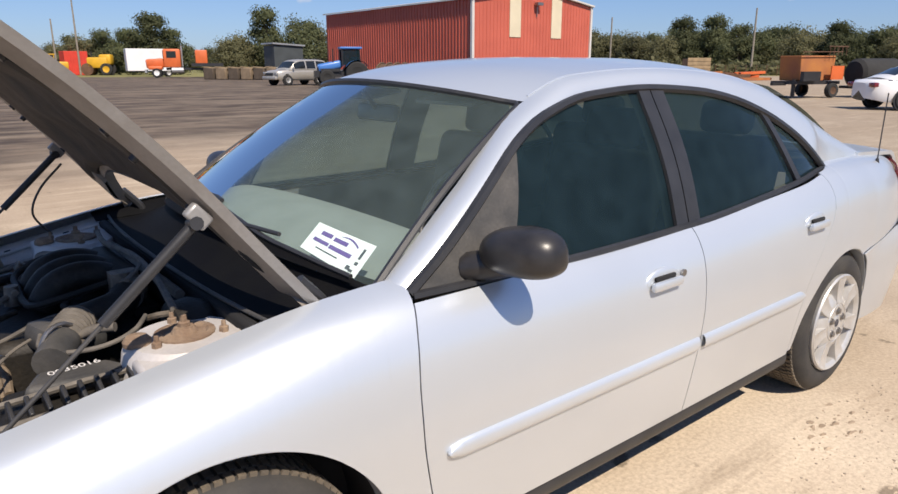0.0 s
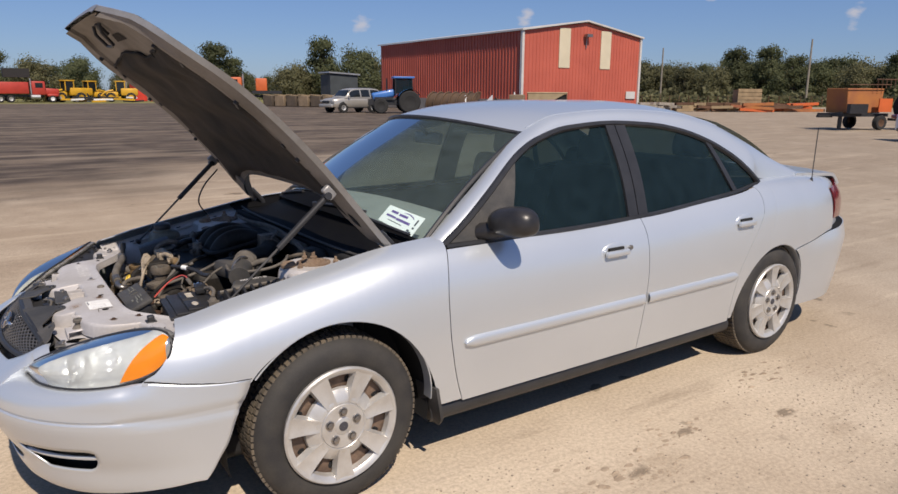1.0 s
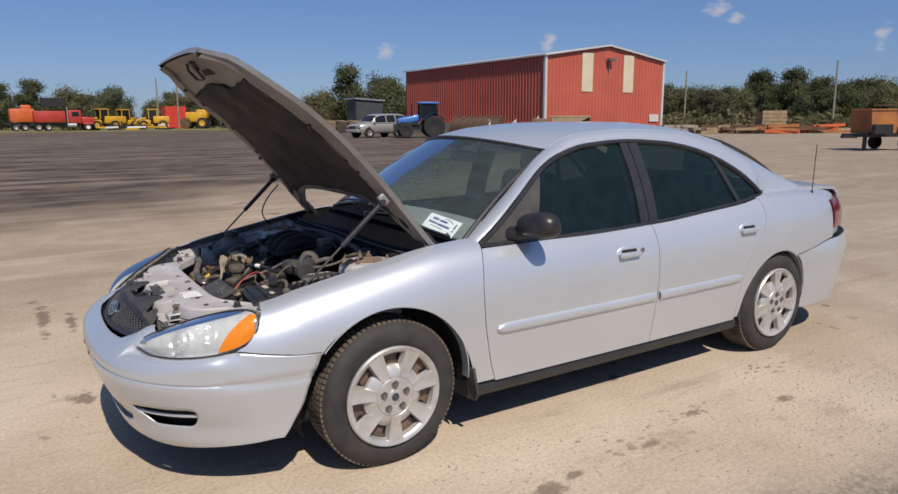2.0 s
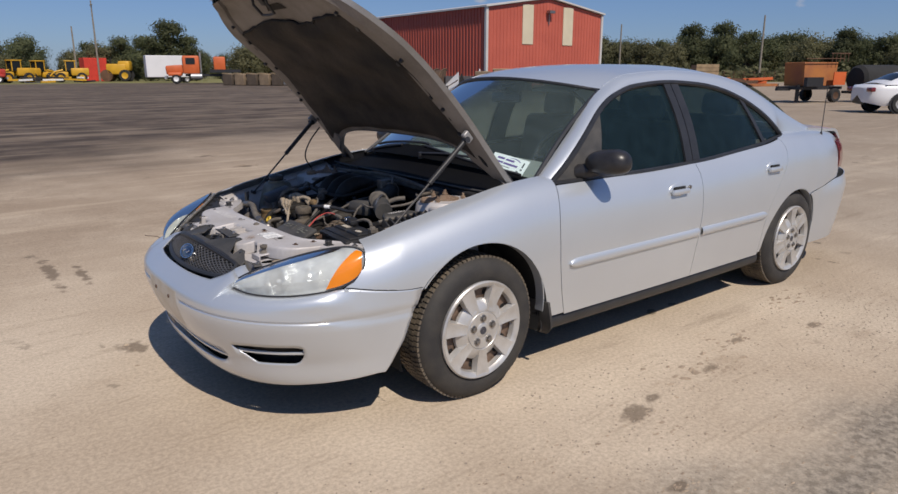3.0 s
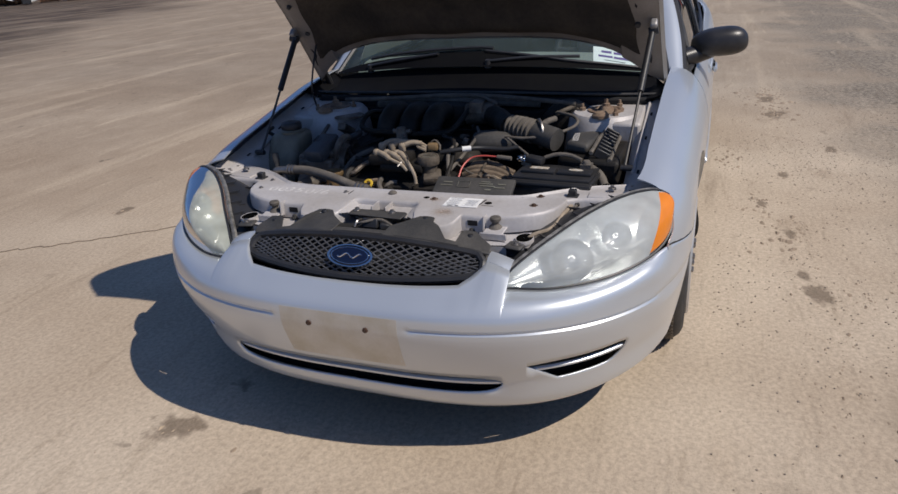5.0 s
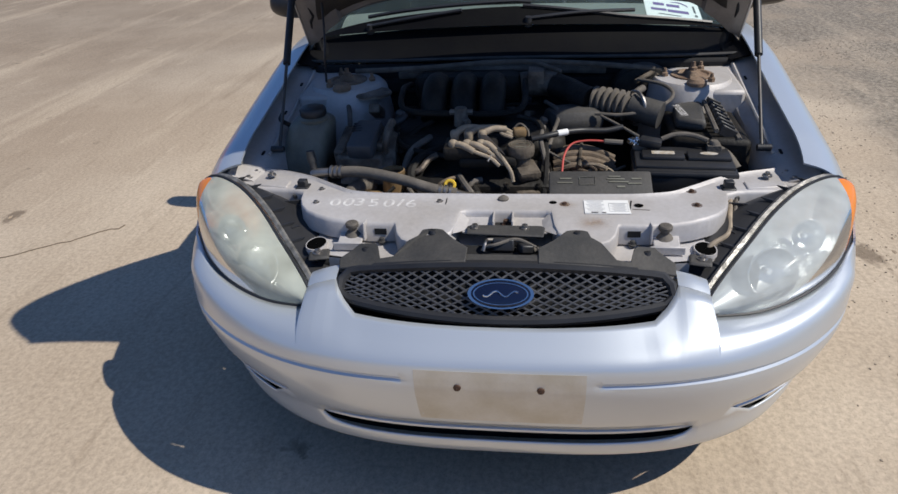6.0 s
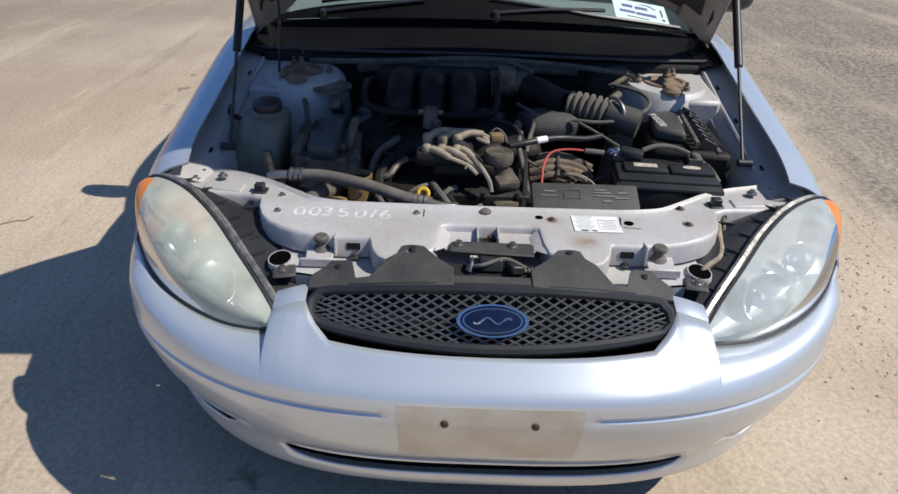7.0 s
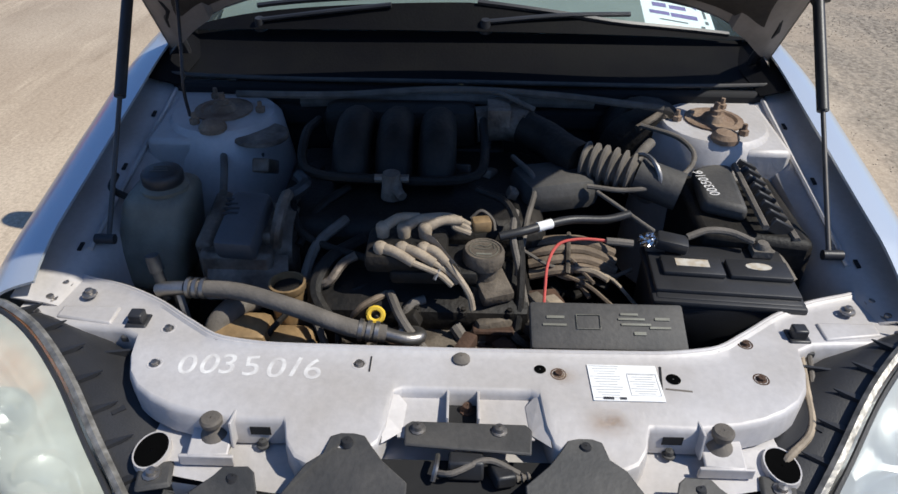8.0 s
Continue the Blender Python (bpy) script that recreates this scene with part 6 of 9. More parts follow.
for k in range(60):
    c = Vector((rnd.uniform(-0.30, -0.50), rnd.uniform(-0.30, -0.06), rnd.uniform(0.60, 0.675)))
    if k % 3 == 0:
        c.y += 0.3
        c.x -= 0.03
    part("fitting", soft_box(c, (rnd.uniform(0.015, 0.05), rnd.uniform(0.012, 0.05), rnd.uniform(0.008, 0.03)), 0.004, (rnd.uniform(-30, 30), rnd.uniform(-30, 30), rnd.uniform(0, 180))), (RUST, ENGINE, SUNLIT_DUST, ENGINE, ENGINE)[k % 5], eng)
for k in range(22):
    c = Vector((rnd.uniform(-0.18, 0.10), rnd.uniform(-0.10, 0.55), rnd.uniform(0.74, 0.80)))
    part("fitting", soft_box(c, (rnd.uniform(0.015, 0.045), rnd.uniform(0.012, 0.04), rnd.uniform(0.015, 0.04)), 0.005, (0, rnd.uniform(-30, 30), rnd.uniform(0, 180))), (ENGINE, DUSTY, ENGINE, ALU)[k % 4], eng)
for k in range(4):
    z = 0.712 - 0.010 * k
    part("shift_cable", tube([(-0.262 - 0.022 * k, -0.125, z), (-0.268 - 0.020 * k, -0.180, z + 0.014), (-0.258 - 0.018 * k, -0.235, z + 0.006), (-0.262 - 0.016 * k, -0.300, z - 0.020)], 0.0105, 9), LOOM, eng, "dust-caked brown transmission cable")
part("cable_band", tube([(-0.255, -0.205, 0.735), (-0.300, -0.200, 0.722), (-0.345, -0.196, 0.700)], 0.005, 6), SUNLIT_DUST, eng)
part("mount_plate", prism([(-0.44, -0.130), (-0.39, -0.128), (-0.375, -0.170), (-0.42, -0.196), (-0.45, -0.180)], 0.668, 0.674), WIRE_TAN, eng, "dusty tan mounting plate", bevel=0.002)
part("drop_hose", tube([(-0.270, -0.094, 0.792), (-0.335, -0.086, 0.775), (-0.376, -0.097, 0.735), (-0.411, -0.108, 0.690), (-0.440, -0.120, 0.640)], 0.0072, 9), HOSE, eng, "dusty vertical rubber hose")
part("hose_elbow", tube([(-0.448, 0.117, 0.640), (-0.450, 0.113, 0.676), (-0.438, 0.098, 0.692), (-0.428, 0.076, 0.694)], 0.0085, 9), HOSE, eng, "grey curved rubber hose")
part("metal_tube", rod((-0.442, 0.008, 0.690), (-0.442, 0.007, 0.610), 0.0055, 8), STEEL, eng)
part("mount_bracket", joined(box((-0.462, -0.050, 0.655), (0.030, 0.075, 0.010), (0, 14, 0)), box((-0.470, -0.050, 0.625), (0.008, 0.075, 0.060), (0, 8, 0))), RUST, eng, "rusty engine mount bracket", bevel=0.003)
part("mount_stud", joined(rod((-0.474, -0.082, 0.560), (-0.474, -0.082, 0.640), 0.006, 8), rod((-0.474, -0.030, 0.560), (-0.474, -0.030, 0.635), 0.007, 8)), STEEL, eng)
part("plug_shroud", tube([(-0.360, 0.208, 0.742), (-0.372, 0.232, 0.732), (-0.402, 0.255, 0.712), (-0.398, 0.282, 0.700), (-0.380, 0.290, 0.694)], 0.009, 8), ALU, eng, "pale curved metal bracket")

# air intake: throttle elbow, bellows, airbox
intake = part("throttle_body", joined(tube([(0.07, -0.02, 0.82), (0.075, -0.09, 0.825), (0.05, -0.14, 0.825)], 0.042, 14), box((0.06, -0.07, 0.855), (0.07, 0.05, 0.04))), ALU, car, "aluminium throttle body")
part("intake_elbow", tube([(0.05, -0.13, 0.825), (0.01, -0.18, 0.815), (-0.05, -0.215, 0.812), (-0.095, -0.245, 0.815)], 0.040, 14), ENGINE, intake)
part("resonator", soft_box((-0.115, -0.185, 0.765), (0.15, 0.165, 0.075), 0.03, (0, 8, 15)), DUSTY, intake, "dusty black air resonator")
part("bellows", ribbed([(-0.095, -0.245, 0.815), (-0.120, -0.297, 0.815), (-0.145, -0.350, 0.810)], 0.033, 0.045, 6, 18), HOSE, intake, "ribbed rubber intake hose")
part("hose_clamp", tube([Vector((-0.152, -0.366, 0.808)) + Vector((0.62, -0.3, 0)) * 0.0 + Vector((0.050 * math.cos(a) * 0.89, 0.050 * math.cos(a) * 0.45, 0.050 * math.sin(a))) for a in steps(0, 2 * math.pi, 20)], 0.005, 6, 1), STEEL, intake, "steel hose clamp")
part("airflow_sensor", rod((-0.146, -0.352, 0.810), (-0.185, -0.435, 0.795), 0.040, 16), DUSTY, intake)
airbox = part("airbox", prism([(-0.01, -0.465), (-0.285, -0.455), (-0.325, -0.665), (0.01, -0.675)], 0.60, 0.765), ENGINE, car, "black plastic airbox with marker numbers on its lid", bevel=0.015)
part("airbox_lid", prism([(-0.083, -0.486), (-0.219, -0.471), (-0.256, -0.552), (-0.034, -0.580)], 0.765, 0.800), DUSTY, airbox, bevel=0.012)
for k in range(10):
    t = k / 9
    p = Vector((0.000, -0.606, 0.795)).lerp(Vector((-0.285, -0.604, 0.776)), t)
    part("airbox_rib", box(p, (0.010, 0.050, 0.030), (28, 0, 4)), BLACK, airbox, bevel=0.003)
part("airbox_edge", tube([(0.008, -0.586, 0.803), (-0.14, -0.576, 0.797), (-0.300, -0.570, 0.786)], 0.007, 6, 1), HOSE, airbox)
part("airbox_edge", tube([(0.012, -0.634, 0.782), (-0.14, -0.632, 0.774), (-0.310, -0.632, 0.764)], 0.008, 6, 1), HOSE, airbox)
words("marker_writing", "0035016", 0.030, pose(-0.150, -0.506, 0.8003, 0, 0, 6), airbox, CHALK, "white paint-marker numbers", 0.006)
part("vent_hose", tube([(-0.177, -0.245, 0.80), (-0.191, -0.320, 0.80), (-0.181, -0.403, 0.81), (-0.128, -0.464, 0.82), (-0.072, -0.485, 0.83), (-0.015, -0.460, 0.84), (0.029, -0.391, 0.845)], 0.0055, 8), HOSE, intake, "thin looping vent hose")
part("vent_pipe", tube([(-0.112, -0.348, 0.815), (-0.075, -0.375, 0.832), (-0.042, -0.399, 0.836)], 0.0115, 10), HOSE, intake)
part("hose_hook", tube([(0.035, -0.385, 0.835), (0.060, -0.425, 0.850), (0.085, -0.450, 0.852), (0.070, -0.462, 0.835)], 0.008, 8), SUNLIT_DUST, car)
part("tower_brace", tube([(0.070, -0.446, 0.795), (0.066, -0.520, 0.795), (0.068, -0.598, 0.790)], 0.0125, 10), ALU, car, "dusty metal brace tube")
part("brake_booster", lathe([(0.10, 0.0), (0.115, 0.04), (0.11, 0.09), (0.05, 0.11), (0.001, 0.11)], (0.17, -0.42, 0.76), "x", 24, -1), ENGINE, car)

# battery and fuse box
FADED_LABEL = mat("faded_battery_label", (0.55, 0.52, 0.46), 0.6, 0, 0.15, 60, second=(0.34, 0.27, 0.18))
bat = part("battery", soft_box((-0.392, -0.458, 0.648), (0.165, 0.255, 0.17), 0.006), BLACK, car, "black battery with two vent caps")
part("battery_lip", soft_box((-0.392, -0.458, 0.722), (0.178, 0.268, 0.016), 0.005), BLACK, bat)
part("battery_top", soft_box((-0.385, -0.458, 0.735), (0.15, 0.255, 0.012), 0.004), BLACK, bat)
for y, lbl in ((-0.405, True), (-0.525, False)):
    part("vent_cap", soft_box((-0.392, y, 0.745), (0.055, 0.112, 0.012), 0.004), BLACK, bat)
    part("cap_label", prism([(-0.388 + 0.014 * math.cos(a) * (1.1 if lbl else 0.8), y + (0.046 if lbl else 0.024) * math.sin(a)) for a in ([0.72, 2.42, 3.86, 5.56] if lbl else steps(0, 5.76, 11))], 0.7512, 0.7520), FADED_LABEL, bat, "worn white battery label")
for y, m in ((-0.345, STEEL), (-0.545, HOSE)):
    t = part("terminal", joined(lathe([(0.015, 0.738), (0.014, 0.762), (0.010, 0.768), (0.001, 0.769)], (-0.330, y, 0), "z", 14), box((-0.330, y, 0.750), (0.034, 0.036, 0.014))), m, bat, "corroded battery terminal")
bat.matrix_basis = Matrix.Translation((0.012, -0.012, 0.0)) @ Matrix.Translation((-0.392, -0.458, 0)) @ Matrix.Rotation(radians(-4.0), 4, "Z") @ Matrix.Translation((0.392, 0.458, 0))
part("battery_cable", tube([(-0.345, -0.060, 0.782), (-0.334, -0.106, 0.788), (-0.310, -0.156, 0.790), (-0.286, -0.204, 0.786), (-0.276, -0.272, 0.782), (-0.264, -0.318, 0.788)], 0.0085, 10), BLACK, car, "black battery cable")
part("cable_tape", rod((-0.322, -0.132, 0.7895), (-0.308, -0.160, 0.790), 0.0095, 12), PAPER, car)
part("sensor_lead", tube([(-0.200, -0.262, 0.800), (-0.245, -0.300, 0.792), (-0.300, -0.360, 0.772)], 0.0042, 8), HOSE, car)
part("red_lead", tube([(-0.337, -0.300, 0.766), (-0.334, -0.258, 0.771), (-0.333, -0.210, 0.772), (-0.343, -0.172, 0.766), (-0.375, -0.151, 0.746), (-0.410, -0.145, 0.715), (-0.440, -0.142, 0.685)], 0.0030, 8), RED_WIRE, car, "red battery lead")
part("lead_sleeve", tube([(-0.336, -0.262, 0.771), (-0.337, -0.285, 0.770), (-0.338, -0.312, 0.768)], 0.0075, 8), HOSE, car)
crumple = bmesh.new()
bmesh.ops.create_icosphere(crumple, subdivisions=3, radius=0.019)
rnd_foil = random.Random(9)
for q in crumple.verts:
    q.co *= rnd_foil.uniform(0.72, 1.15)
    q.co.z *= 0.62
crumple.transform(pose(-0.338, -0.330, 0.764))
part("terminal_foil", crumple, CHROME, bat, "crumpled foil on a battery terminal", smooth=False)
part("terminal_clamp", soft_box((-0.322, -0.390, 0.762), (0.040, 0.060, 0.024), 0.006, (6, 0, -12)), BLACK, car, "black battery clamp")
part("battery_cable", tube([(-0.312, -0.420, 0.768), (-0.302, -0.460, 0.778), (-0.304, -0.505, 0.776), (-0.320, -0.545, 0.766)], 0.0070, 9), HOSE, car, "black battery cable")
part("tank_hose", tube([(-0.300, -0.560, 0.745), (-0.315, -0.600, 0.720), (-0.345, -0.625, 0.690)], 0.016, 10), HOSE, car)
part("battery_tray", soft_box((-0.39, -0.46, 0.555), (0.21, 0.30, 0.03), 0.01), ENGINE, car)
fuse = part("fuse_box", soft_box((-0.522, -0.238, 0.690), (0.075, 0.245, 0.075), 0.012, (0, -24, 0)), BLACK, car, "black fuse box with a printed lid")
part("fuse_lid", soft_box((-0.528, -0.238, 0.722), (0.088, 0.262, 0.018), 0.006, (0, -24, 0)), DUSTY, fuse)
for x, y, w, d in ((-0.52, -0.15, 0.03, 0.005), (-0.533, -0.148, 0.04, 0.004), (-0.513, -0.275, 0.03, 0.004), (-0.521, -0.278, 0.045, 0.004), (-0.53, -0.285, 0.05, 0.004), (-0.52, -0.33, 0.025, 0.005), (-0.535, -0.325, 0.035, 0.004), (-0.545, -0.29, 0.02, 0.006)):
    part("print_bar", box((x, y, 0.7335 + (x + 0.528) * math.tan(radians(24))), (d, w, 0.001), (0, -24, 0)), TANK, fuse)
part("print_box", tube([Vector((-0.528 + a * math.cos(radians(24)), -0.205 + b, 0.7335 + a * math.sin(radians(24)))) for a, b in ((0.014, 0.02), (0.014, -0.02), (-0.012, -0.02), (-0.012, 0.02), (0.014, 0.02))], 0.001, 4, smooth_path=False), TANK, fuse)

# right side: coolant tank, alternator, hoses
def tank_body():
    """A moulded tank, wider at its foot, leaning outward, with soft edges."""
    bm = bmesh.new()
    bmesh.ops.create_cube(bm, size=1.0)
    for q in bm.verts:
        low = q.co.z < 0
        front, outer = q.co.x < 0, q.co.y > 0
        q.co = Vector((-0.330 if front else -0.150, 0.725 if outer else 0.570, 0.610)) if low else Vector((-0.285 if front else -0.160, 0.672 if outer else 0.545, 0.815))
    bmesh.ops.bevel(bm, geom=bm.edges[:], offset=0.030, segments=4, affect="EDGES", profile=0.5)
    return bm


tank = part("coolant_tank", tank_body(), TANK, car, "yellowed translucent coolant tank with a black cap")
part("tank_neck", lathe([(0.046, 0.808), (0.047, 0.816), (0.040, 0.820), (0.036, 0.824)], (-0.236, 0.600, 0), "z", 24), TANK, tank)
part("tank_cap", lathe([(0.038, 0.822), (0.040, 0.826), (0.040, 0.842), (0.036, 0.848), (0.030, 0.850), (0.001, 0.852)], (-0.236, 0.600, 0), "z", 24), BLACK, tank, "black screw cap")
for k in range(3):
    part("cap_print", box((-0.228 - 0.009 * k, 0.600, 0.8522), (0.003, 0.034 - 0.008 * (k % 2), 0.0008), (0, 0, 8)), HOSE, tank)
part("tank_strap", tube([(-0.262, 0.668, 0.800), (-0.250, 0.700, 0.812), (-0.200, 0.712, 0.815)], 0.007, 8), ENGINE, tank)
alt = part("alternator", joined(lathe([(0.02, -0.09), (0.07, -0.085), (0.078, -0.06), (0.078, 0.03), (0.07, 0.055), (0.02, 0.06)], (-0.255, 0.425, 0.70), "y", 24)), ALU, car, "aluminium alternator with a black cover")
part("alternator_cover", soft_box((-0.310, 0.428, 0.772), (0.140, 0.078, 0.050), 0.012, (0, -16, -5)), mat("grey_alternator_cover", (0.085, 0.088, 0.095), 0.6, 0.1, 0.15, 14, 0.05, 150), alt)
for c, d, r in (((-0.255, 0.505, 0.735), (0.17, 0.035, 0.05), (0, -8, 0)), ((-0.25, 0.372, 0.745), (0.16, 0.03, 0.06), (0, -8, -10)), ((-0.34, 0.44, 0.70), (0.05, 0.14, 0.08), (0, 0, 0))):
    part("alternator_flange", box(c, d, r), ALU, alt, bevel=0.010)
for k in range(4):
    part("alternator_fin", box((-0.272 - 0.012 * k, 0.452, 0.806 - 0.003 * k), (0.005, 0.030, 0.004), (0, -16, 0)), BLACK, alt)
part("alternator_ring", tube([Vector((-0.262, 0.368, 0.748)) + Vector((0.062 * math.cos(a), -0.010 * math.sin(a), 0.055 * math.sin(a))) for a in steps(-0.4, 3.4, 16)], 0.012, 8, 1), ALU, alt, "ribbed metal alternator end")
part("alternator_plate", sheet(lambda y, t: (-0.335 - 0.085 * t, y - 0.015 * t, 0.722 - 0.045 * t), steps(0.345, 0.500, 4), steps(0, 1, 3)), ALU, alt, "flat metal alternator bracket")
part("alternator_brace", tube([(-0.22, 0.37, 0.78), (-0.20, 0.33, 0.80), (-0.16, 0.35, 0.80)], 0.014, 8), BLACK, alt)
part("strut_brace", joined(box((-0.10, 0.435, 0.79), (0.09, 0.035, 0.03), (0, 30, 0)), lathe([(0.001, 0.832), (0.06, 0.830), (0.062, 0.822)], (-0.02, 0.46, 0), "z", 20)), ALU, car, bevel=0.004)
ps = part("steering_fluid_tank", joined(lathe([(0.030, 0.54), (0.033, 0.66), (0.030, 0.705)], (-0.415, 0.330, 0), "z", 20), lathe([(0.030, 0.700), (0.034, 0.706), (0.034, 0.718), (0.030, 0.719), (0.028, 0.700), (0.001, 0.698)], (-0.415, 0.330, 0), "z", 20)), OIL_RUST, car, "oily amber power steering tank")
part("tank_mouth", lathe([(0.027, 0.706), (0.001, 0.707)], (-0.415, 0.330, 0), "z", 16), ENGINE, ps)
part("pump_housing", soft_box((-0.475, 0.412, 0.625), (0.08, 0.12, 0.09), 0.020), OIL_RUST, car, "oily tan pump housing")
part("pump_housing", soft_box((-0.48, 0.320, 0.600), (0.07, 0.09, 0.10), 0.020), OIL_RUST, car)
part("pump_pipe", tube([(-0.46, 0.280, 0.68), (-0.49, 0.262, 0.672), (-0.515, 0.245, 0.64)], 0.007, 8), HOSE, car)
ac = part("coolant_line", tube([(-0.448, 0.500, 0.724), (-0.462, 0.410, 0.731), (-0.500, 0.296, 0.726), (-0.526, 0.200, 0.708), (-0.527, 0.138, 0.696)], 0.0155, 12), HOSE, car, "ribbed grey air-conditioning hose")
part("line_end", tube([(-0.448, 0.506, 0.724), (-0.448, 0.540, 0.722), (-0.446, 0.556, 0.716)], 0.013, 10), STEEL, ac)
part("line_end", tube([(-0.527, 0.142, 0.697), (-0.533, 0.100, 0.690), (-0.522, 0.080, 0.686), (-0.504, 0.085, 0.680), (-0.495, 0.115, 0.670)], 0.012, 10), STEEL, ac, "bare metal pipe end")
for a in (0, 1):
    for k in range(3):
        p0 = (Vector((-0.447, 0.500, 0.7245)), Vector((-0.527, 0.150, 0.6985)))[a]
        d = (Vector((-0.002, -0.022, 0.001)), Vector((0.001, 0.022, 0.003)))[a] * k * 0.62
        q = (Vector((-0.002, -0.022, 0.001)), Vector((0.001, 0.022, 0.003)))[a]
        part("crimp", rod(p0 + d, p0 + d + q.normalized() * 0.007, 0.0195, 12), STEEL, ac)
port = part("service_port", joined(rod((-0.436, 0.550, 0.69), (-0.431, 0.557, 0.752), 0.010, 12), rod((-0.431, 0.557, 0.750), (-0.428, 0.561, 0.780), 0.0130, 14, 0.0120)), DUSTY, car, "black capped service port")
part("charge_pipe", tube([(-0.43, 0.53, 0.70), (-0.46, 0.51, 0.64), (-0.47, 0.50, 0.58)], 0.009, 8), STEEL, car)
part("radiator_hose", tube([(-0.50, 0.43, 0.62), (-0.48, 0.45, 0.66), (-0.44, 0.42, 0.68), (-0.40, 0.40, 0.66)], 0.022, 10), HOSE, car, "grey radiator hose")
for pts, r in ((((0.13, 0.55, 0.86), (0.10, 0.30, 0.875), (0.12, 0.05, 0.885), (0.11, -0.20, 0.88), (0.08, -0.45, 0.865)), 0.009), (((0.14, 0.40, 0.84), (0.13, 0.10, 0.86), (0.14, -0.30, 0.85)), 0.014), (((-0.02, 0.55, 0.80), (-0.12, 0.52, 0.79), (-0.2, 0.50, 0.78)), 0.008), (((0.05, -0.15, 0.87), (0.11, -0.06, 0.885), (0.12, 0.10, 0.88)), 0.006)):
    part("firewall_hose", tube(pts, r, 8), HOSE, car, "black firewall hose")
part("prop_cable", tube([(0.06, 0.62, 1.10), (-0.02, 0.60, 1.02), (-0.05, 0.60, 0.94), (0.0, 0.62, 0.86)], 0.004, 6), BLACK, car, "thin black washer tube")

# ---- cabin ----
part("dashboard", sheet(lambda w, t: (0.44 + 0.12 * w * w + (0.42 - 0.12 * w * w) * t, w * 0.72, 0.915 - 0.03 * w * w + 0.055 * math.sin(min(1, t * 1.15) * math.pi * 0.75) - 0.12 * max(0, t - 0.9) / 0.1), steps(-1, 1, 24), steps(0, 1, 12)), DASH, car, "dusty grey dash top")
part("dash_front", box((0.90, 0, 0.76), (0.10, 1.40, 0.26)), CABIN, car, bevel=0.03)
part("cabin_floor", box((1.7, 0, 0.42), (2.1, 1.55, 0.03)), CABIN, car)
for s, word in SIDES:
    part("door_card", both(sheet(lambda x, v: (x, GLASS_B(x) - 0.06 - 0.02 * math.sin(3 * v), 0.42 + (BELT(x) - 0.015 - 0.42) * v), steps(0.6, 2.6, 12), steps(0, 1, 6)), s), CABIN, car, "grey door card")
    part("pillar_lining", both(win(1.53, 1.69, 1.55, 1.70, -0.035, 3), s), CABIN, car)
part("headliner", sheet(lambda w, t: Vector(roof_fn(w * 0.94, 0.06 + 0.92 * t)) - Vector((0, 0, 0.040)), steps(-1, 1, 12), steps(0, 1, 10)), HEADLINER, car)
part("parcel_shelf", box((2.9, 0, 0.985), (0.5, 1.3, 0.03)), CABIN, car)


def seat(x, y, w):
    st = part("seat", soft_box((x, y, 0.56), (0.50, w, 0.16), 0.05, (0, -6, 0), 3), SEAT, car, "grey cloth seat with a headrest")
    part("seat_back", soft_box((x + 0.29, y, 0.84), (0.15, w, 0.58), 0.06, (0, 14, 0), 3), SEAT, st)
    for dy in ((0,) if w < 0.7 else (-0.36, 0.36)):
        part("headrest", soft_box((x + 0.385, y + dy, 1.195), (0.09, 0.25, 0.15), 0.04, (0, 8, 0), 3), SEAT, st)
        for k in (-0.05, 0.05):
            part("headrest_post", rod((x + 0.37, y + dy + k, 1.08), (x + 0.385, y + dy + k, 1.15), 0.006, 8), STEEL, st)
    return st


seat(1.42, -0.37, 0.50)
seat(1.42, 0.37, 0.50)
seat(2.25, 0.0, 1.28)
sw = part("steering_wheel", tube([Vector((1.02, -0.37, 0.93)) + Vector((0.38 * 0.185 * math.cos(a), 0.185 * math.sin(a), 0.92 * 0.185 * math.cos(a))) for a in steps(0, 2 * math.pi, 36)], 0.015, 10, 1), BLACK, car, "black steering wheel")
part("wheel_hub", soft_box((1.01, -0.37, 0.93), (0.05, 0.17, 0.12), 0.02, (0, 22, 0)), BLACK, sw)
for y in (-0.13, 0.13):
    part("wheel_spoke", rod((1.015, -0.37 + y * 0.5, 0.93), (1.02, -0.37 + y * 1.38, 0.935), 0.014, 8), BLACK, sw)
rv = part("rear_view_mirror", soft_box((0.96, 0, 1.268), (0.03, 0.24, 0.06), 0.02, (0, 10, 0)), BLACK, car, "black rear view mirror")
part("mirror_stalk", rod((0.90, 0, 1.345), (0.955, 0, 1.28), 0.010, 8), BLACK, rv)
for y in (-0.32, 0.32):
    part("sun_visor", soft_box((1.09, y * 0.92, 1.322), (0.15, 0.30, 0.015), 0.006, (0, -10, 0)), CABIN, car)

# ---- auction card behind the windshield ----
card = thing("auction_card", "white auction card with purple print lying behind a windshield", "sign", (0.40, -0.57, 0.93))


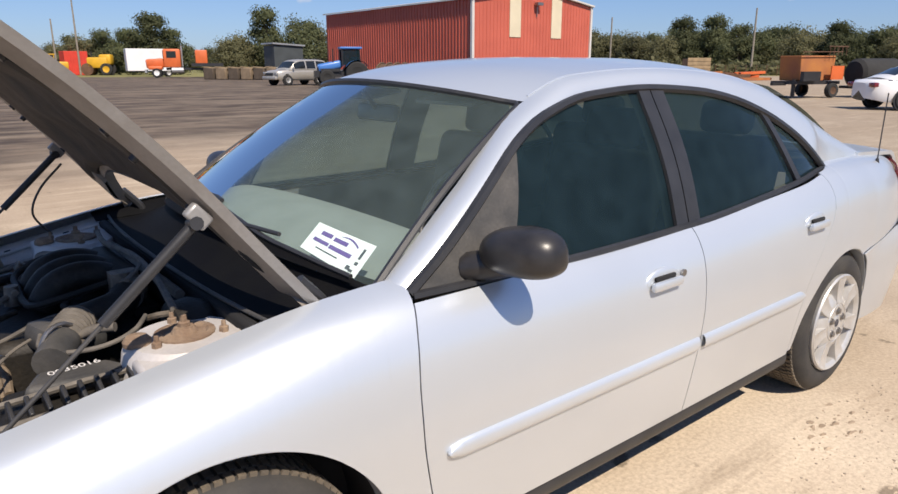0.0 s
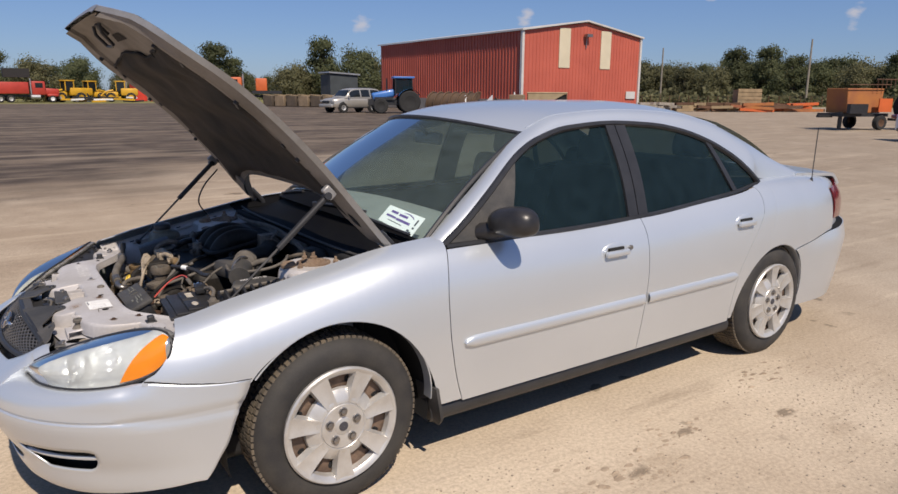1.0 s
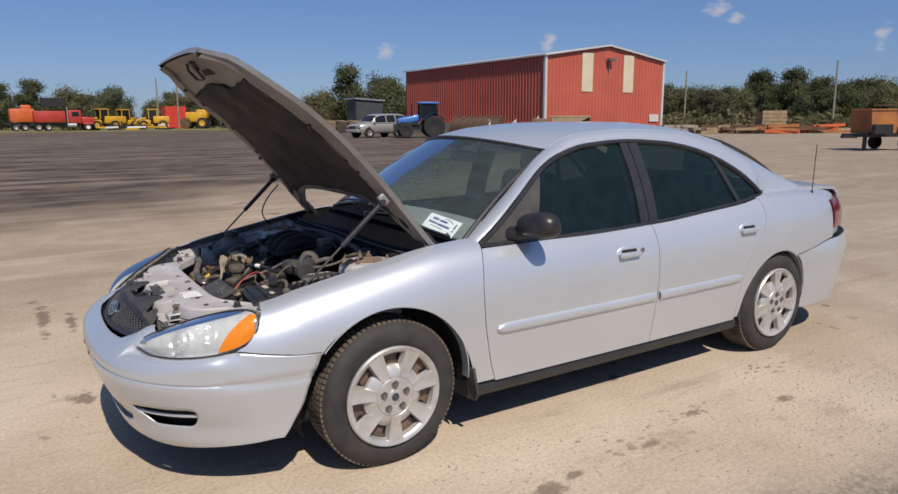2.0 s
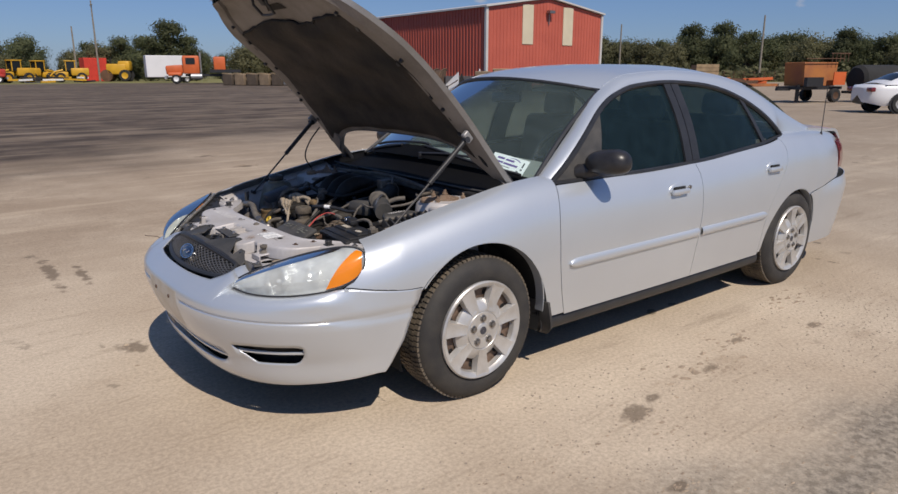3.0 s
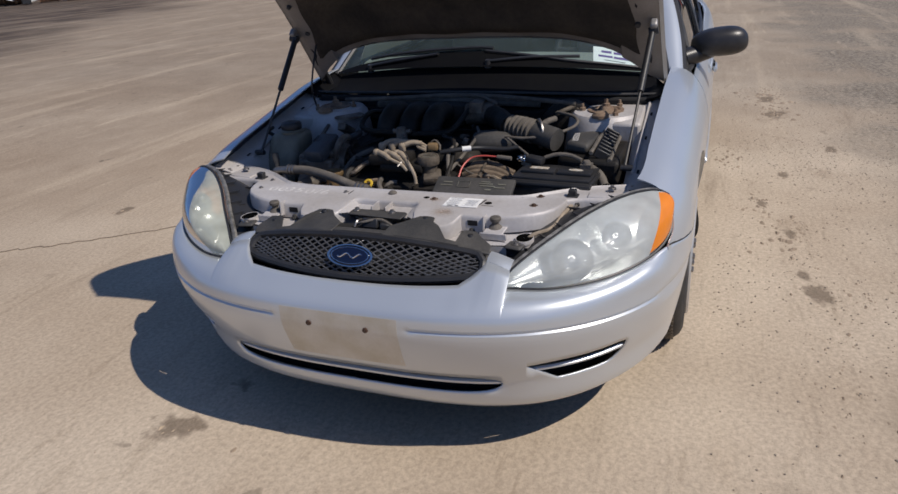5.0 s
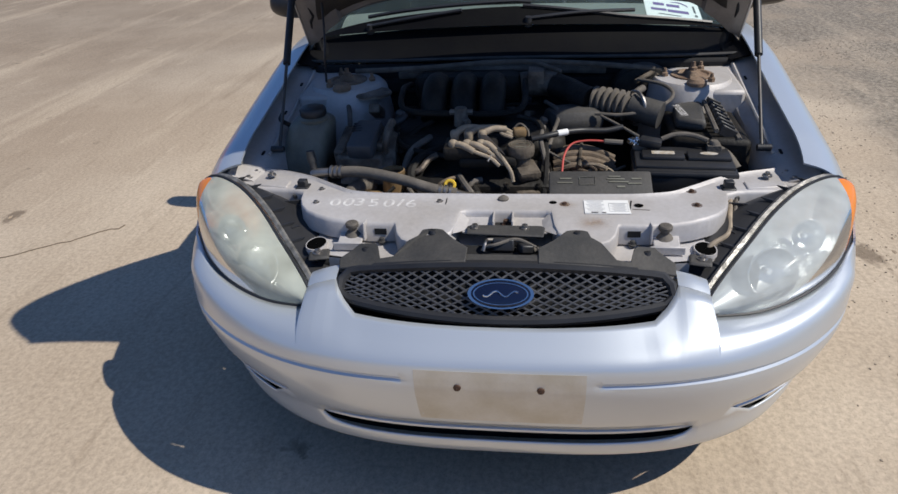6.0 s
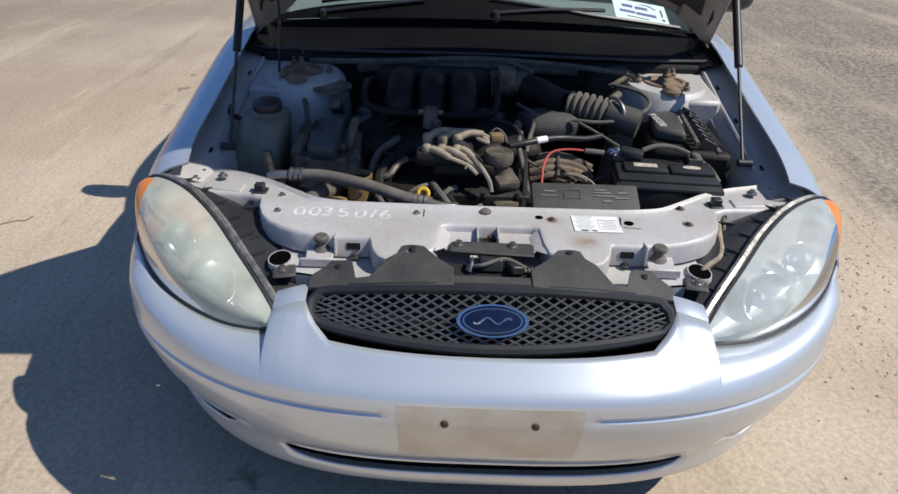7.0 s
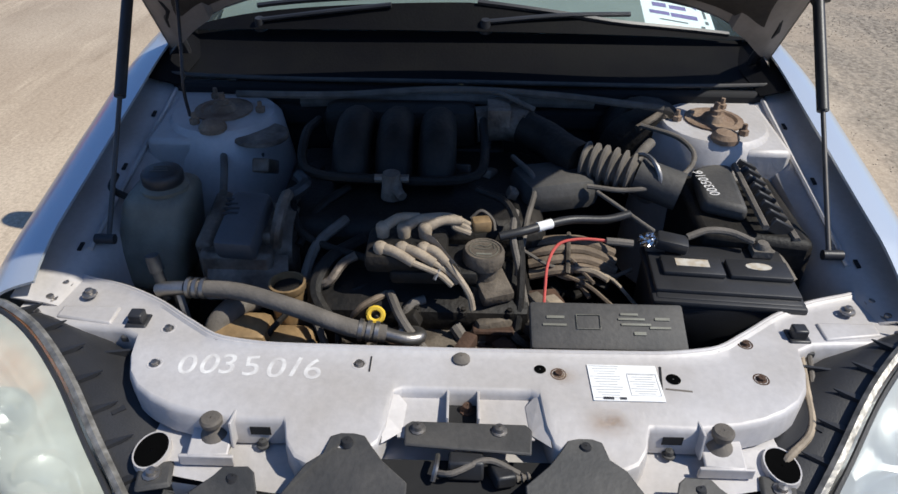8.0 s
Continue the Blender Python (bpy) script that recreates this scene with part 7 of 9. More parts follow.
def on_card(a, b, up=0.0):
    """A place on the card, 0..1 along and 0..1 up, close under the glass, relative to the card's foot."""
    p = Vector(screen_fn(-0.615 - 0.27 * a, 0.075 - 0.045 * a + (0.118 + 0.02 * a) * b))
    return p + Vector((0.010, 0, -0.012)) + Vector((-0.55, 0, 0.8)) * up - Vector((0.40, -0.57, 0.93))


def card_patch(a0, a1, b0, b1, up=0.0006):
    return sheet(lambda a, b: on_card(a, b, up), steps(a0, a1, 6), steps(b0, b1, 3))


skin(part("card_sheet", card_patch(0, 1, 0, 1, 0), PAPER, card), 0.0008, -1)
for k, (a0, a1, b0, b1, m) in enumerate(((0.16, 0.36, 0.66, 0.80, PURPLE), (0.40, 0.64, 0.64, 0.77, PURPLE), (0.10, 0.38, 0.40, 0.52, PURPLE), (0.40, 0.78, 0.38, 0.51, PURPLE), (0.22, 0.62, 0.22, 0.26, INK), (0.88, 0.93, 0.30, 0.40, INK), (0.88, 0.92, 0.48, 0.80, INK), (0.80, 0.86, 0.10, 0.22, INK), (0.86, 0.92, 0.08, 0.16, INK))):
    part("print_bar", card_patch(a0, a1, b0, b1), m, card)
swoosh = sheet(lambda t, v: on_card(0.46 + 0.34 * t, 0.84 + 0.10 * math.sin(math.pi * t * 0.9) - 0.10 * t * t - v * 0.09 * t * (1.6 - t), 0.0008), steps(0, 1, 10), [0, 1])
part("swoosh", swoosh, PURPLE, card)

# ---- ground ----


def ground_material():
    m = bpy.data.materials.new("packed_dirt_yard")
    m.use_nodes = True
    n, l = m.node_tree.nodes, m.node_tree.links
    b = n["Principled BSDF"]
    b.inputs["Roughness"].default_value = 0.95
    b.inputs["Specular IOR Level"].default_value = 0.2
    tc = n.new("ShaderNodeTexCoord")

    def noise_at(scale, detail=6, stretch=None, rough=0.55):
        t = n.new("ShaderNodeTexNoise")
        t.inputs["Scale"].default_value, t.inputs["Detail"].default_value, t.inputs["Roughness"].default_value = scale, detail, rough
        if stretch:
            mp = n.new("ShaderNodeMapping")
            mp.inputs["Rotation"].default_value[2] = radians(stretch[2])
            mp.inputs["Scale"].default_value = (stretch[0], stretch[1], 1)
            l.new(tc.outputs["Object"], mp.inputs["Vector"])
            l.new(mp.outputs[0], t.inputs["Vector"])
        else:
            l.new(tc.outputs["Object"], t.inputs["Vector"])
        return t.outputs["Fac"]

    def ramp(value, a, b_, lo=0.0, hi=1.0):
        r = n.new("ShaderNodeMapRange")
        r.inputs["From Min"].default_value, r.inputs["From Max"].default_value = a, b_
        r.inputs["To Min"].default_value, r.inputs["To Max"].default_value = lo, hi
        r.interpolation_type = "SMOOTHSTEP"
        l.new(value, r.inputs["Value"])
        return r.outputs[0]

    def math_(op, a, b_):
        q = n.new("ShaderNodeMath")
        q.operation = op
        for k, v in enumerate((a, b_)):
            if isinstance(v, (int, float)):
                q.inputs[k].default_value = v
            else:
                l.new(v, q.inputs[k])
        return q.outputs[0]

    def mix(fac, a, b_):
        q = n.new("ShaderNodeMix")
        q.data_type = "RGBA"
        l.new(fac, q.inputs["Factor"])
        for k, v in (("A", a), ("B", b_)):
            if isinstance(v, tuple):
                q.inputs[k].default_value = (*v, 1)
            else:
                l.new(v, q.inputs[k])
        return q.outputs["Result"]

    tan, pale, brown, dark, grey = (0.43, 0.342, 0.250), (0.55, 0.455, 0.345), (0.29, 0.215, 0.145), (0.060, 0.046, 0.037), (0.130, 0.099, 0.076)
    col = mix(ramp(noise_at(0.55, 7), 0.38, 0.68), tan, pale)
    col = mix(ramp(noise_at(1.6, 8, (1.0, 2.2, 25)), 0.60, 0.78, 0, 0.55), col, brown)
    # old asphalt and cinders beyond the dirt strip where the car stands
    sep = n.new("ShaderNodeSeparateXYZ")
    l.new(tc.outputs["Object"], sep.inputs[0])
    away = math_("ADD", math_("MULTIPLY", sep.outputs["Y"], 0.87), math_("MULTIPLY", sep.outputs["X"], -0.50))
    wob = math_("ADD", away, math_("MULTIPLY", math_("SUBTRACT", noise_at(0.16, 7), 0.5), 9.0))
    streak = noise_at(0.35, 8, (0.35, 2.4, -32), 0.65)
    cinder = math_("MULTIPLY", ramp(wob, 5.2, 10.5), ramp(wob, 135.0, 105.0))
    # greyer worn ground behind the car, and gravelly grey patches out from its side
    behind = math_("ADD", sep.outputs["X"], math_("MULTIPLY", math_("SUBTRACT", noise_at(0.5, 6), 0.5), 5.0))
    trodden = math_("MULTIPLY", ramp(sep.outputs["Y"], 1.2, 4.5, 0, 0.55), ramp(noise_at(0.7, 5), 0.3, 0.6, 0.5, 1.0))
    col = mix(trodden, col, mix(noise_at(2.2, 8), (0.170, 0.120, 0.082), (0.300, 0.222, 0.152)))
    worn = ramp(behind, 0.8, 6.5, 0, 0.50)
    col = mix(worn, col, mix(noise_at(2.2, 8), (0.18, 0.146, 0.112), (0.30, 0.250, 0.195)))
    gravel = math_("MULTIPLY", ramp(math_("ADD", sep.outputs["Y"], math_("MULTIPLY", noise_at(0.7, 4), 2.2)), -0.55, -1.3), ramp(noise_at(1.1, 6), 0.30, 0.54, 0.25, 1.0))
    col = mix(math_("MULTIPLY", gravel, 0.95), col, mix(ramp(noise_at(26, 7, None, 0.7), 0.36, 0.64), (0.14, 0.119, 0.095), (0.33, 0.284, 0.225)))
    # wheel tracks and scraped pale bands that run past the car
    track = noise_at(1.0, 7, (0.16, 1.9, 8), 0.6)
    col = mix(ramp(track, 0.52, 0.68, 0, 0.35), col, (0.58, 0.475, 0.35))
    col = mix(ramp(noise_at(1.3, 8, (0.22, 2.2, 12), 0.68), 0.57, 0.70, 0, 0.45), col, (0.25, 0.195, 0.14))
    col = mix(ramp(noise_at(6.5, 8, (0.28, 2.0, 14), 0.72), 0.55, 0.66, 0, 0.30), col, (0.25, 0.19, 0.13))
    col = mix(ramp(noise_at(3.4, 8, (0.30, 1.8, 10), 0.70), 0.57, 0.68, 0, 0.28), col, (0.62, 0.51, 0.38))
    col = mix(math_("MULTIPLY", cinder, ramp(streak, 0.38, 0.56, 0.62, 1.0)), col, mix(ramp(noise_at(0.9, 8), 0.35, 0.7), dark, grey))
    # small dark scabs of oil and tar
    scab = math_("MULTIPLY", ramp(noise_at(5.5, 6), 0.62, 0.67), ramp(noise_at(0.8, 3), 0.52, 0.66))
    col = mix(math_("MULTIPLY", scab, 0.7), col, (0.13, 0.105, 0.075))
    # dark oil stains with ragged outlines beside the car and out in the yard
    ragged = noise_at(9.0, 5)
    for sx, sy, r, far_r in ((0.42, -1.43, 0.10, 0.6), (0.11, -1.85, 0.06, 0.5), (0.60, -1.38, 0.07, 0.5), (1.10, -1.37, 0.09, 0.5), (1.52, -1.25, 0.07, 0.5), (2.10, -1.40, 0.08, 0.5), (2.72, -1.75, 0.08, 0.5), (3.80, -1.46, 0.20, 0.5), (4.43, -1.42, 0.20, 0.5), (-1.06, 0.68, 0.08, 1.4), (-1.17, 2.55, 0.055, 10.0), (-0.99, 2.35, 0.040, 8.0), (2.23, 9.15, 0.22, 0.6), (2.27, 7.42, 0.20, 0.6), (0.70, 2.60, 0.09, 0.6)):
        near = n.new("ShaderNodeVectorMath")
        near.operation = "DISTANCE"
        mp = n.new("ShaderNodeMapping")
        mp.inputs["Location"].default_value, mp.inputs["Scale"].default_value = (-sx, -sy / far_r, 0), (1, 1 / far_r, 0)
        l.new(tc.outputs["Object"], mp.inputs["Vector"])
        l.new(mp.outputs[0], near.inputs[0])
        torn = math_("ADD", near.outputs["Value"], math_("MULTIPLY", math_("SUBTRACT", ragged, 0.5), r * 3.0))
        col = mix(ramp(torn, r, r * 0.45, 0, 0.72), col, (0.135, 0.100, 0.070))
    # gravel grain
    grain = noise_at(55, 6, None, 0.75)
    speck = ramp(noise_at(160, 2), 0.62, 0.70)
    q = n.new("ShaderNodeVectorMath")
    q.operation = "SCALE"
    l.new(col, q.inputs[0])
    l.new(math_("SUBTRACT", ramp(grain, 0.28, 0.72, 0.78, 1.19), math_("MULTIPLY", speck, 0.25)), q.inputs["Scale"])
    # grass far off
    far = n.new("ShaderNodeVectorMath")
    far.operation = "LENGTH"
    l.new(tc.outputs["Object"], far.inputs[0])
    grass = ramp(math_("ADD", far.outputs["Value"], math_("MULTIPLY", noise_at(0.06, 5), 30.0)), 118.0, 128.0)
    col = mix(grass, q.outputs[0], mix(noise_at(0.8, 6), (0.13, 0.135, 0.045), (0.26, 0.23, 0.10)))
    l.new(col, b.inputs["Base Color"])
    bp = n.new("ShaderNodeBump")
    bp.inputs["Strength"].default_value, bp.inputs["Distance"].default_value = 0.20, 0.008
    l.new(math_("ADD", math_("MULTIPLY", grain, 0.6), noise_at(4.5, 8, None, 0.65)), bp.inputs["Height"])
    l.new(bp.outputs[0], b.inputs["Normal"])
    return m


def ground_sheet():
    """One sheet to the horizon, fine near the car, with shallow ruts and dips."""
    ring = [0.0] + [0.35 * 1.16**k for k in range(1, 64)]
    ring = [r for r in ring if r < 3000] + [3200.0]
    n = 72
    verts, faces = [(1.0, 0.0, 0.0)], []
    for r in ring[1:]:
        for j in range(n):
            a = 2 * math.pi * j / n
            x, y = 1.0 + r * math.cos(a), r * math.sin(a)
            calm = min(1, max(0, (r - 3.2) / 6))
            z = calm * (0.05 * noise.noise(Vector((x * 0.11, y * 0.11, 0))) + 0.012 * noise.noise(Vector((x * 0.6, y * 0.6, 3)))) if r < 150 else 0.0
            verts.append((x, y, z - (0.03 * calm if r < 150 else 0.03)))
    for j in range(n):
        faces.append((0, 1 + j, 1 + (j + 1) % n))
    for i in range(len(ring) - 2):
        for j in range(n):
            a, b = 1 + i * n + j, 1 + i * n + (j + 1) % n
            faces.append((a, a + n, b + n, b))
    return verts, faces


ground = part("ground", ground_sheet(), ground_material(), None)
tagged(ground, "pale tan packed dirt yard with dark cinder streaks and oil scabs", "ground", kind="structure")


def ribbon_crack(points):
    """A thin wandering crack in the dirt, as a narrow raised lip."""
    rnd = random.Random(4)
    f = path([(x, y, 0.0) for x, y in points])
    pts = [f(t) + Vector((rnd.gauss(0, 0.012), rnd.gauss(0, 0.008), 0.0)) for t in steps(0, 1, 40)]
    return tube(pts, 0.0045, 5, 1, smooth_path=False)


def clod_field():
    """Low crumbs of dried mud and tar, flattened, scattered in loose drifts beside the car."""
    rnd = random.Random(21)
    v, f = [], []
    drifts = [(0.45, -1.45, 0.22), (1.1, -1.40, 0.25), (2.0, -1.42, 0.4), (2.8, -1.6, 0.4), (3.8, -1.5, 0.5), (0.2, -1.8, 0.3), (-0.2, -1.45, 0.25), (0.9, -2.4, 0.7), (5.0, -1.8, 0.8), (0.2, -2.1, 0.4), (2.6, -2.6, 0.9)]
    blots = [(0.42, -1.43, 0.075), (0.11, -1.85, 0.05), (3.79, -1.45, 0.12), (1.11, -1.38, 0.05), (0.59, -1.39, 0.06), (-0.17, -1.42, 0.035), (2.72, -1.75, 0.06), (1.44, -1.08, 0.05), (2.23, 9.15, 0.12), (2.27, 7.42, 0.10), (-1.06, 0.68, 0.055), (0.70, 2.60, 0.07), (4.02, -1.44, 0.10), (1.17, -1.41, 0.05), (-0.44, -1.41, 0.03), (2.1, -1.40, 0.06)]
    spots = [(1.02, -1.33, 0.15), (1.12, -1.40, 0.08), (1.51, -1.24, 0.12), (4.43, -1.42, 0.22), (2.45, -1.08, 0.12), (0.44, -1.61, 0.07), (0.10, -1.87, 0.06), (0.81, -1.86, 0.06), (3.80, -1.46, 0.20)]
    for k in range(1500):
        if k % 4:
            cx, cy, r = drifts[rnd.randrange(len(drifts))]
            x, y = rnd.gauss(cx, r), rnd.gauss(cy, r * 0.30)
        elif k % 8:
            x, y = rnd.uniform(-4, 7), rnd.uniform(-4.5, -1.15)
        else:
            x, y = rnd.uniform(-2.6, -1.1), rnd.uniform(-2.5, 2.5)
        size = abs(rnd.gauss(0.002, 0.0042)) + 0.002
        if k % 4 and k < 90:
            cx, cy, r = blots[k % len(blots)]
            x, y = rnd.gauss(cx, r * 0.8), rnd.gauss(cy, r * 0.5)
            size = r * rnd.uniform(0.10, 0.28)
        if k >= 1200:
            cx, cy, r = spots[k % len(spots)]
            x, y = rnd.gauss(cx, r), rnd.gauss(cy, r * 0.40)
            size = r * rnd.uniform(0.03, 0.16)
        n, i = 7, len(v)
        turn, flat = rnd.uniform(0, 6.28), rnd.uniform(0.25, 0.5)
        for j in range(n):
            a = turn + 2 * math.pi * j / n
            q = size * rnd.uniform(0.6, 1.35)
            v.append((x + q * 1.5 * math.cos(a), y + q * 0.8 * math.sin(a), -0.002))
        v.append((x, y, min(size * flat, 0.012)))
        f += [(i + j, i + (j + 1) % n, i + n) for j in range(n)]
    return v, f


part("crack", ribbon_crack([(-0.30, 3.35), (-0.056, 2.853), (0.08, 2.62), (0.198, 2.436), (0.33, 2.27), (0.467, 2.073), (0.60, 1.93)]), mat("soil_in_crack", (0.16, 0.125, 0.09), 0.95, 0, 0.2, 10), ground)
CLOD = mat("dried_mud_crumbs", (0.24, 0.18, 0.125), 0.95, 0, 0.3, 6, 0.2, 80, second=(0.40, 0.315, 0.225))
tagged(part("mud_crumbs", clod_field(), CLOD, None), "crumbs of dark dried mud on packed dirt", "mud", kind="stuff")

def pebbles():
    """Fine loose gravel, in patches, on the side that gets the traffic."""
    rnd = random.Random(33)
    v, f = [], []
    while len(f) < 5 * 7000:
        x, y = rnd.uniform(-3.2, 5.0), rnd.uniform(-4.6, -1.0)
        if noise.noise(Vector((x * 0.9, y * 0.9, 5))) < rnd.uniform(-0.35, 0.45):
            continue
        size, i, turn = rnd.uniform(0.0016, 0.0058), len(v), rnd.uniform(0, 6.28)
        for ring, z in ((1.0, -0.001), (0.72, size * 0.62)):
            for j in range(4):
                a = turn + math.pi / 2 * j
                q = size * ring * rnd.uniform(0.7, 1.25)
                v.append((x + q * 1.2 * math.cos(a), y + q * math.sin(a), z))
        f += [(i + j, i + (j + 1) % 4, i + 4 + (j + 1) % 4, i + 4 + j) for j in range(4)] + [(i + 4, i + 5, i + 6, i + 7)]
    return v, f


STONE = mat("pale_gravel", (0.36, 0.30, 0.23), 0.9, 0, 0.3, 40, 0.2, 200, second=(0.22, 0.18, 0.14))
tagged(part("loose_gravel", pebbles(), STONE, None, smooth=False), "fine pale gravel scattered on packed dirt", "gravel", kind="stuff")

# ---- the red shed ----
RED_METAL = mat("red_sheet_metal", (0.50, 0.115, 0.075), 0.55, 0.0, 0.08, 0.4, 0.0, 6, second=(0.43, 0.095, 0.062))
WHITE_METAL = mat("pale_roof_metal", (0.66, 0.64, 0.60), 0.5, 0.2, 0.08, 0.5)
SKYLIGHT = mat("yellowed_skylight_panel", (0.62, 0.55, 0.40), 0.6, 0, 0.06, 0.8)
CONCRETE = mat("weathered_concrete", (0.36, 0.32, 0.27), 0.9, 0, 0.18, 1.5, 0.2, 20)


def shed():
    """A steel shed: ribbed red walls on a concrete stem, pale gabled roof, two skylight strips."""
    x0, x1, y0, y1, eave, ridge = 39.1, 54.2, 44.0, 69.0, 6.9, 7.95
    sh = thing("metal_shed", "red ribbed sheet-metal shed with a pale roof", "building", (x0, y0, 0))
    w, d = x1 - x0, y1 - y0
    part("long_wall", box((0.1, d / 2, eave / 2), (0.2, d, eave)), RED_METAL, sh)
    part("long_wall", box((w - 0.1, d / 2, eave / 2), (0.2, d, eave)), RED_METAL, sh)
    for yy in (0.1, d - 0.1):
        g = [(0.2, eave), (w / 2, ridge), (w - 0.2, eave), (w - 0.2, 0), (0.2, 0)]
        v = [(a, yy - 0.1, b) for a, b in g] + [(a, yy + 0.1, b) for a, b in g]
        part("gable_wall", (v, [(4, 3, 2, 1, 0), (5, 6, 7, 8, 9)] + [(i, (i + 1) % 5, (i + 1) % 5 + 5, i + 5) for i in range(5)]), RED_METAL, sh, smooth=False)
    for k in range(56):
        part("wall_rib", box((-0.03, 0.4 + k * (d - 0.8) / 55, eave / 2 + 0.25), (0.07, 0.14, eave - 0.6)), RED_METAL, sh, smooth=False)
    for k in range(36):
        xx = 0.4 + k * (w - 0.8) / 35
        top = eave + (ridge - eave) * (1 - abs(xx - w / 2) / (w / 2)) - 0.15
        part("wall_rib", box((xx, -0.012, top / 2 + 0.2), (0.06, 0.03, top - 0.4)), RED_METAL, sh, smooth=False)
    for sgn in (0, 1):
        a, b = ((-0.25, eave - 0.02), (w / 2, ridge + 0.08)) if not sgn else ((w + 0.25, eave - 0.02), (w / 2, ridge + 0.08))
        v = [(p[0], yy, p[1] + dz) for dz in (0, 0.14) for yy in (-0.3, d + 0.3) for p in (a, b)]
        part("roof_slope", (v, [(0, 1, 3, 2), (4, 5, 7, 6), (0, 1, 5, 4), (2, 3, 7, 6), (0, 2, 6, 4), (1, 3, 7, 5)]), WHITE_METAL, sh, smooth=False)
    for xx in (4.95, 10.25):
        top = eave + (ridge - eave) * (1 - abs(xx - w / 2) / (w / 2)) - 0.25
        part("skylight_strip", box((xx, -0.045, (top + 3.9) / 2), (1.35, 0.05, top - 3.9)), SKYLIGHT, sh, "yellowed translucent wall panel")
    part("corner_trim", box((-0.02, -0.02, eave / 2), (0.25, 0.25, eave)), WHITE_METAL, sh)
    part("corner_trim", box((w + 0.02, -0.02, eave / 2), (0.25, 0.25, eave)), WHITE_METAL, sh)
    part("flood_lamp", joined(box((7.6, -0.35, 6.8), (0.7, 0.4, 0.25)), rod((7.6, -0.1, 6.7), (7.6, -0.5, 6.8), 0.06), rod((7.6, -0.1, 5.7), (7.6, -0.12, 6.7), 0.05)), STEEL, sh, "small flood lamp")
    part("stem_wall", box((-0.1, d / 2, 0.55), (0.35, d, 1.1)), CONCRETE, sh)
    part("wall_sign", box((w - 1.1, -0.1, 1.5), (1.3, 0.05, 0.7)), WHITE_METAL, sh)


shed()

# ---- vehicles and machines across the yard ----
GLOSS_SILVER = mat("champagne_paint", (0.50, 0.47, 0.42), 0.35, 0.5, 0.05, 1.0)
GLOSS_WHITE = mat("white_car_paint", (0.74, 0.74, 0.74), 0.3, 0.0, 0.03, 1.0, coat=0.5)
BOX_WHITE = mat("white_box_panel", (0.74, 0.74, 0.74), 0.5, 0, 0.05, 0.6)
ORANGE = mat("orange_paint", (0.62, 0.13, 0.035), 0.5, 0, 0.12, 1.2)
RED_PAINT = mat("faded_red_paint", (0.46, 0.045, 0.03), 0.5, 0, 0.12, 1.2)
RED_TARP = mat("red_tarp", (0.62, 0.05, 0.03), 0.7, 0, 0.1, 0.8)
YELLOW = mat("machine_yellow", (0.66, 0.36, 0.025), 0.5, 0, 0.15, 1.0)
RUST_ORANGE = mat("rusty_orange_steel", (0.42, 0.16, 0.045), 0.75, 0.1, 0.2, 1.0, second=(0.28, 0.10, 0.05))
BLUE = mat("tractor_blue", (0.045, 0.17, 0.48), 0.4, 0, 0.08, 1.0, coat=0.3)
FAR_GLASS = mat("dark_far_glass", (0.015, 0.018, 0.02), 0.1, 0, 0.05)
FAR_TYRE = mat("far_tyre", (0.025, 0.025, 0.025), 0.9, 0, 0.15, 4)
RIM = mat("pale_rim", (0.45, 0.45, 0.44), 0.5, 0.5, 0.1, 3)
BARK = mat("bark", (0.10, 0.075, 0.055), 0.9, 0, 0.25, 3, 0.3, 20)
WOOD = mat("weathered_timber", (0.33, 0.24, 0.14), 0.85, 0, 0.2, 2, 0.1, 20)
SCRAP = mat("rusty_scrap", (0.16, 0.085, 0.05), 0.8, 0.2, 0.3, 1.5)
OLD_BLOCK = (mat("dark_stained_block", (0.10, 0.075, 0.055), 0.9, 0, 0.2, 1.5, 0.2, 20), mat("brown_weathered_block", (0.24, 0.175, 0.115), 0.9, 0, 0.2, 1.5, 0.2, 20))
GALV = mat("galvanised_steel", (0.45, 0.46, 0.47), 0.45, 0.6, 0.1, 2)


def far_wheel(owner, x, y, r, w, side, rim=RIM):
    o = part("wheel", lathe([(r * 0.55, 0.02), (r * 0.92, 0.03), (r, -0.03 * r), (r, -w), (r * 0.6, -w)], (x, y, r), "y", 24, side), FAR_TYRE, owner)
    part("rim", lathe([(0.01, -0.02), (r * 0.5, 0.0), (r * 0.56, 0.02)], (x, y, r), "y", 16, side), rim, o)


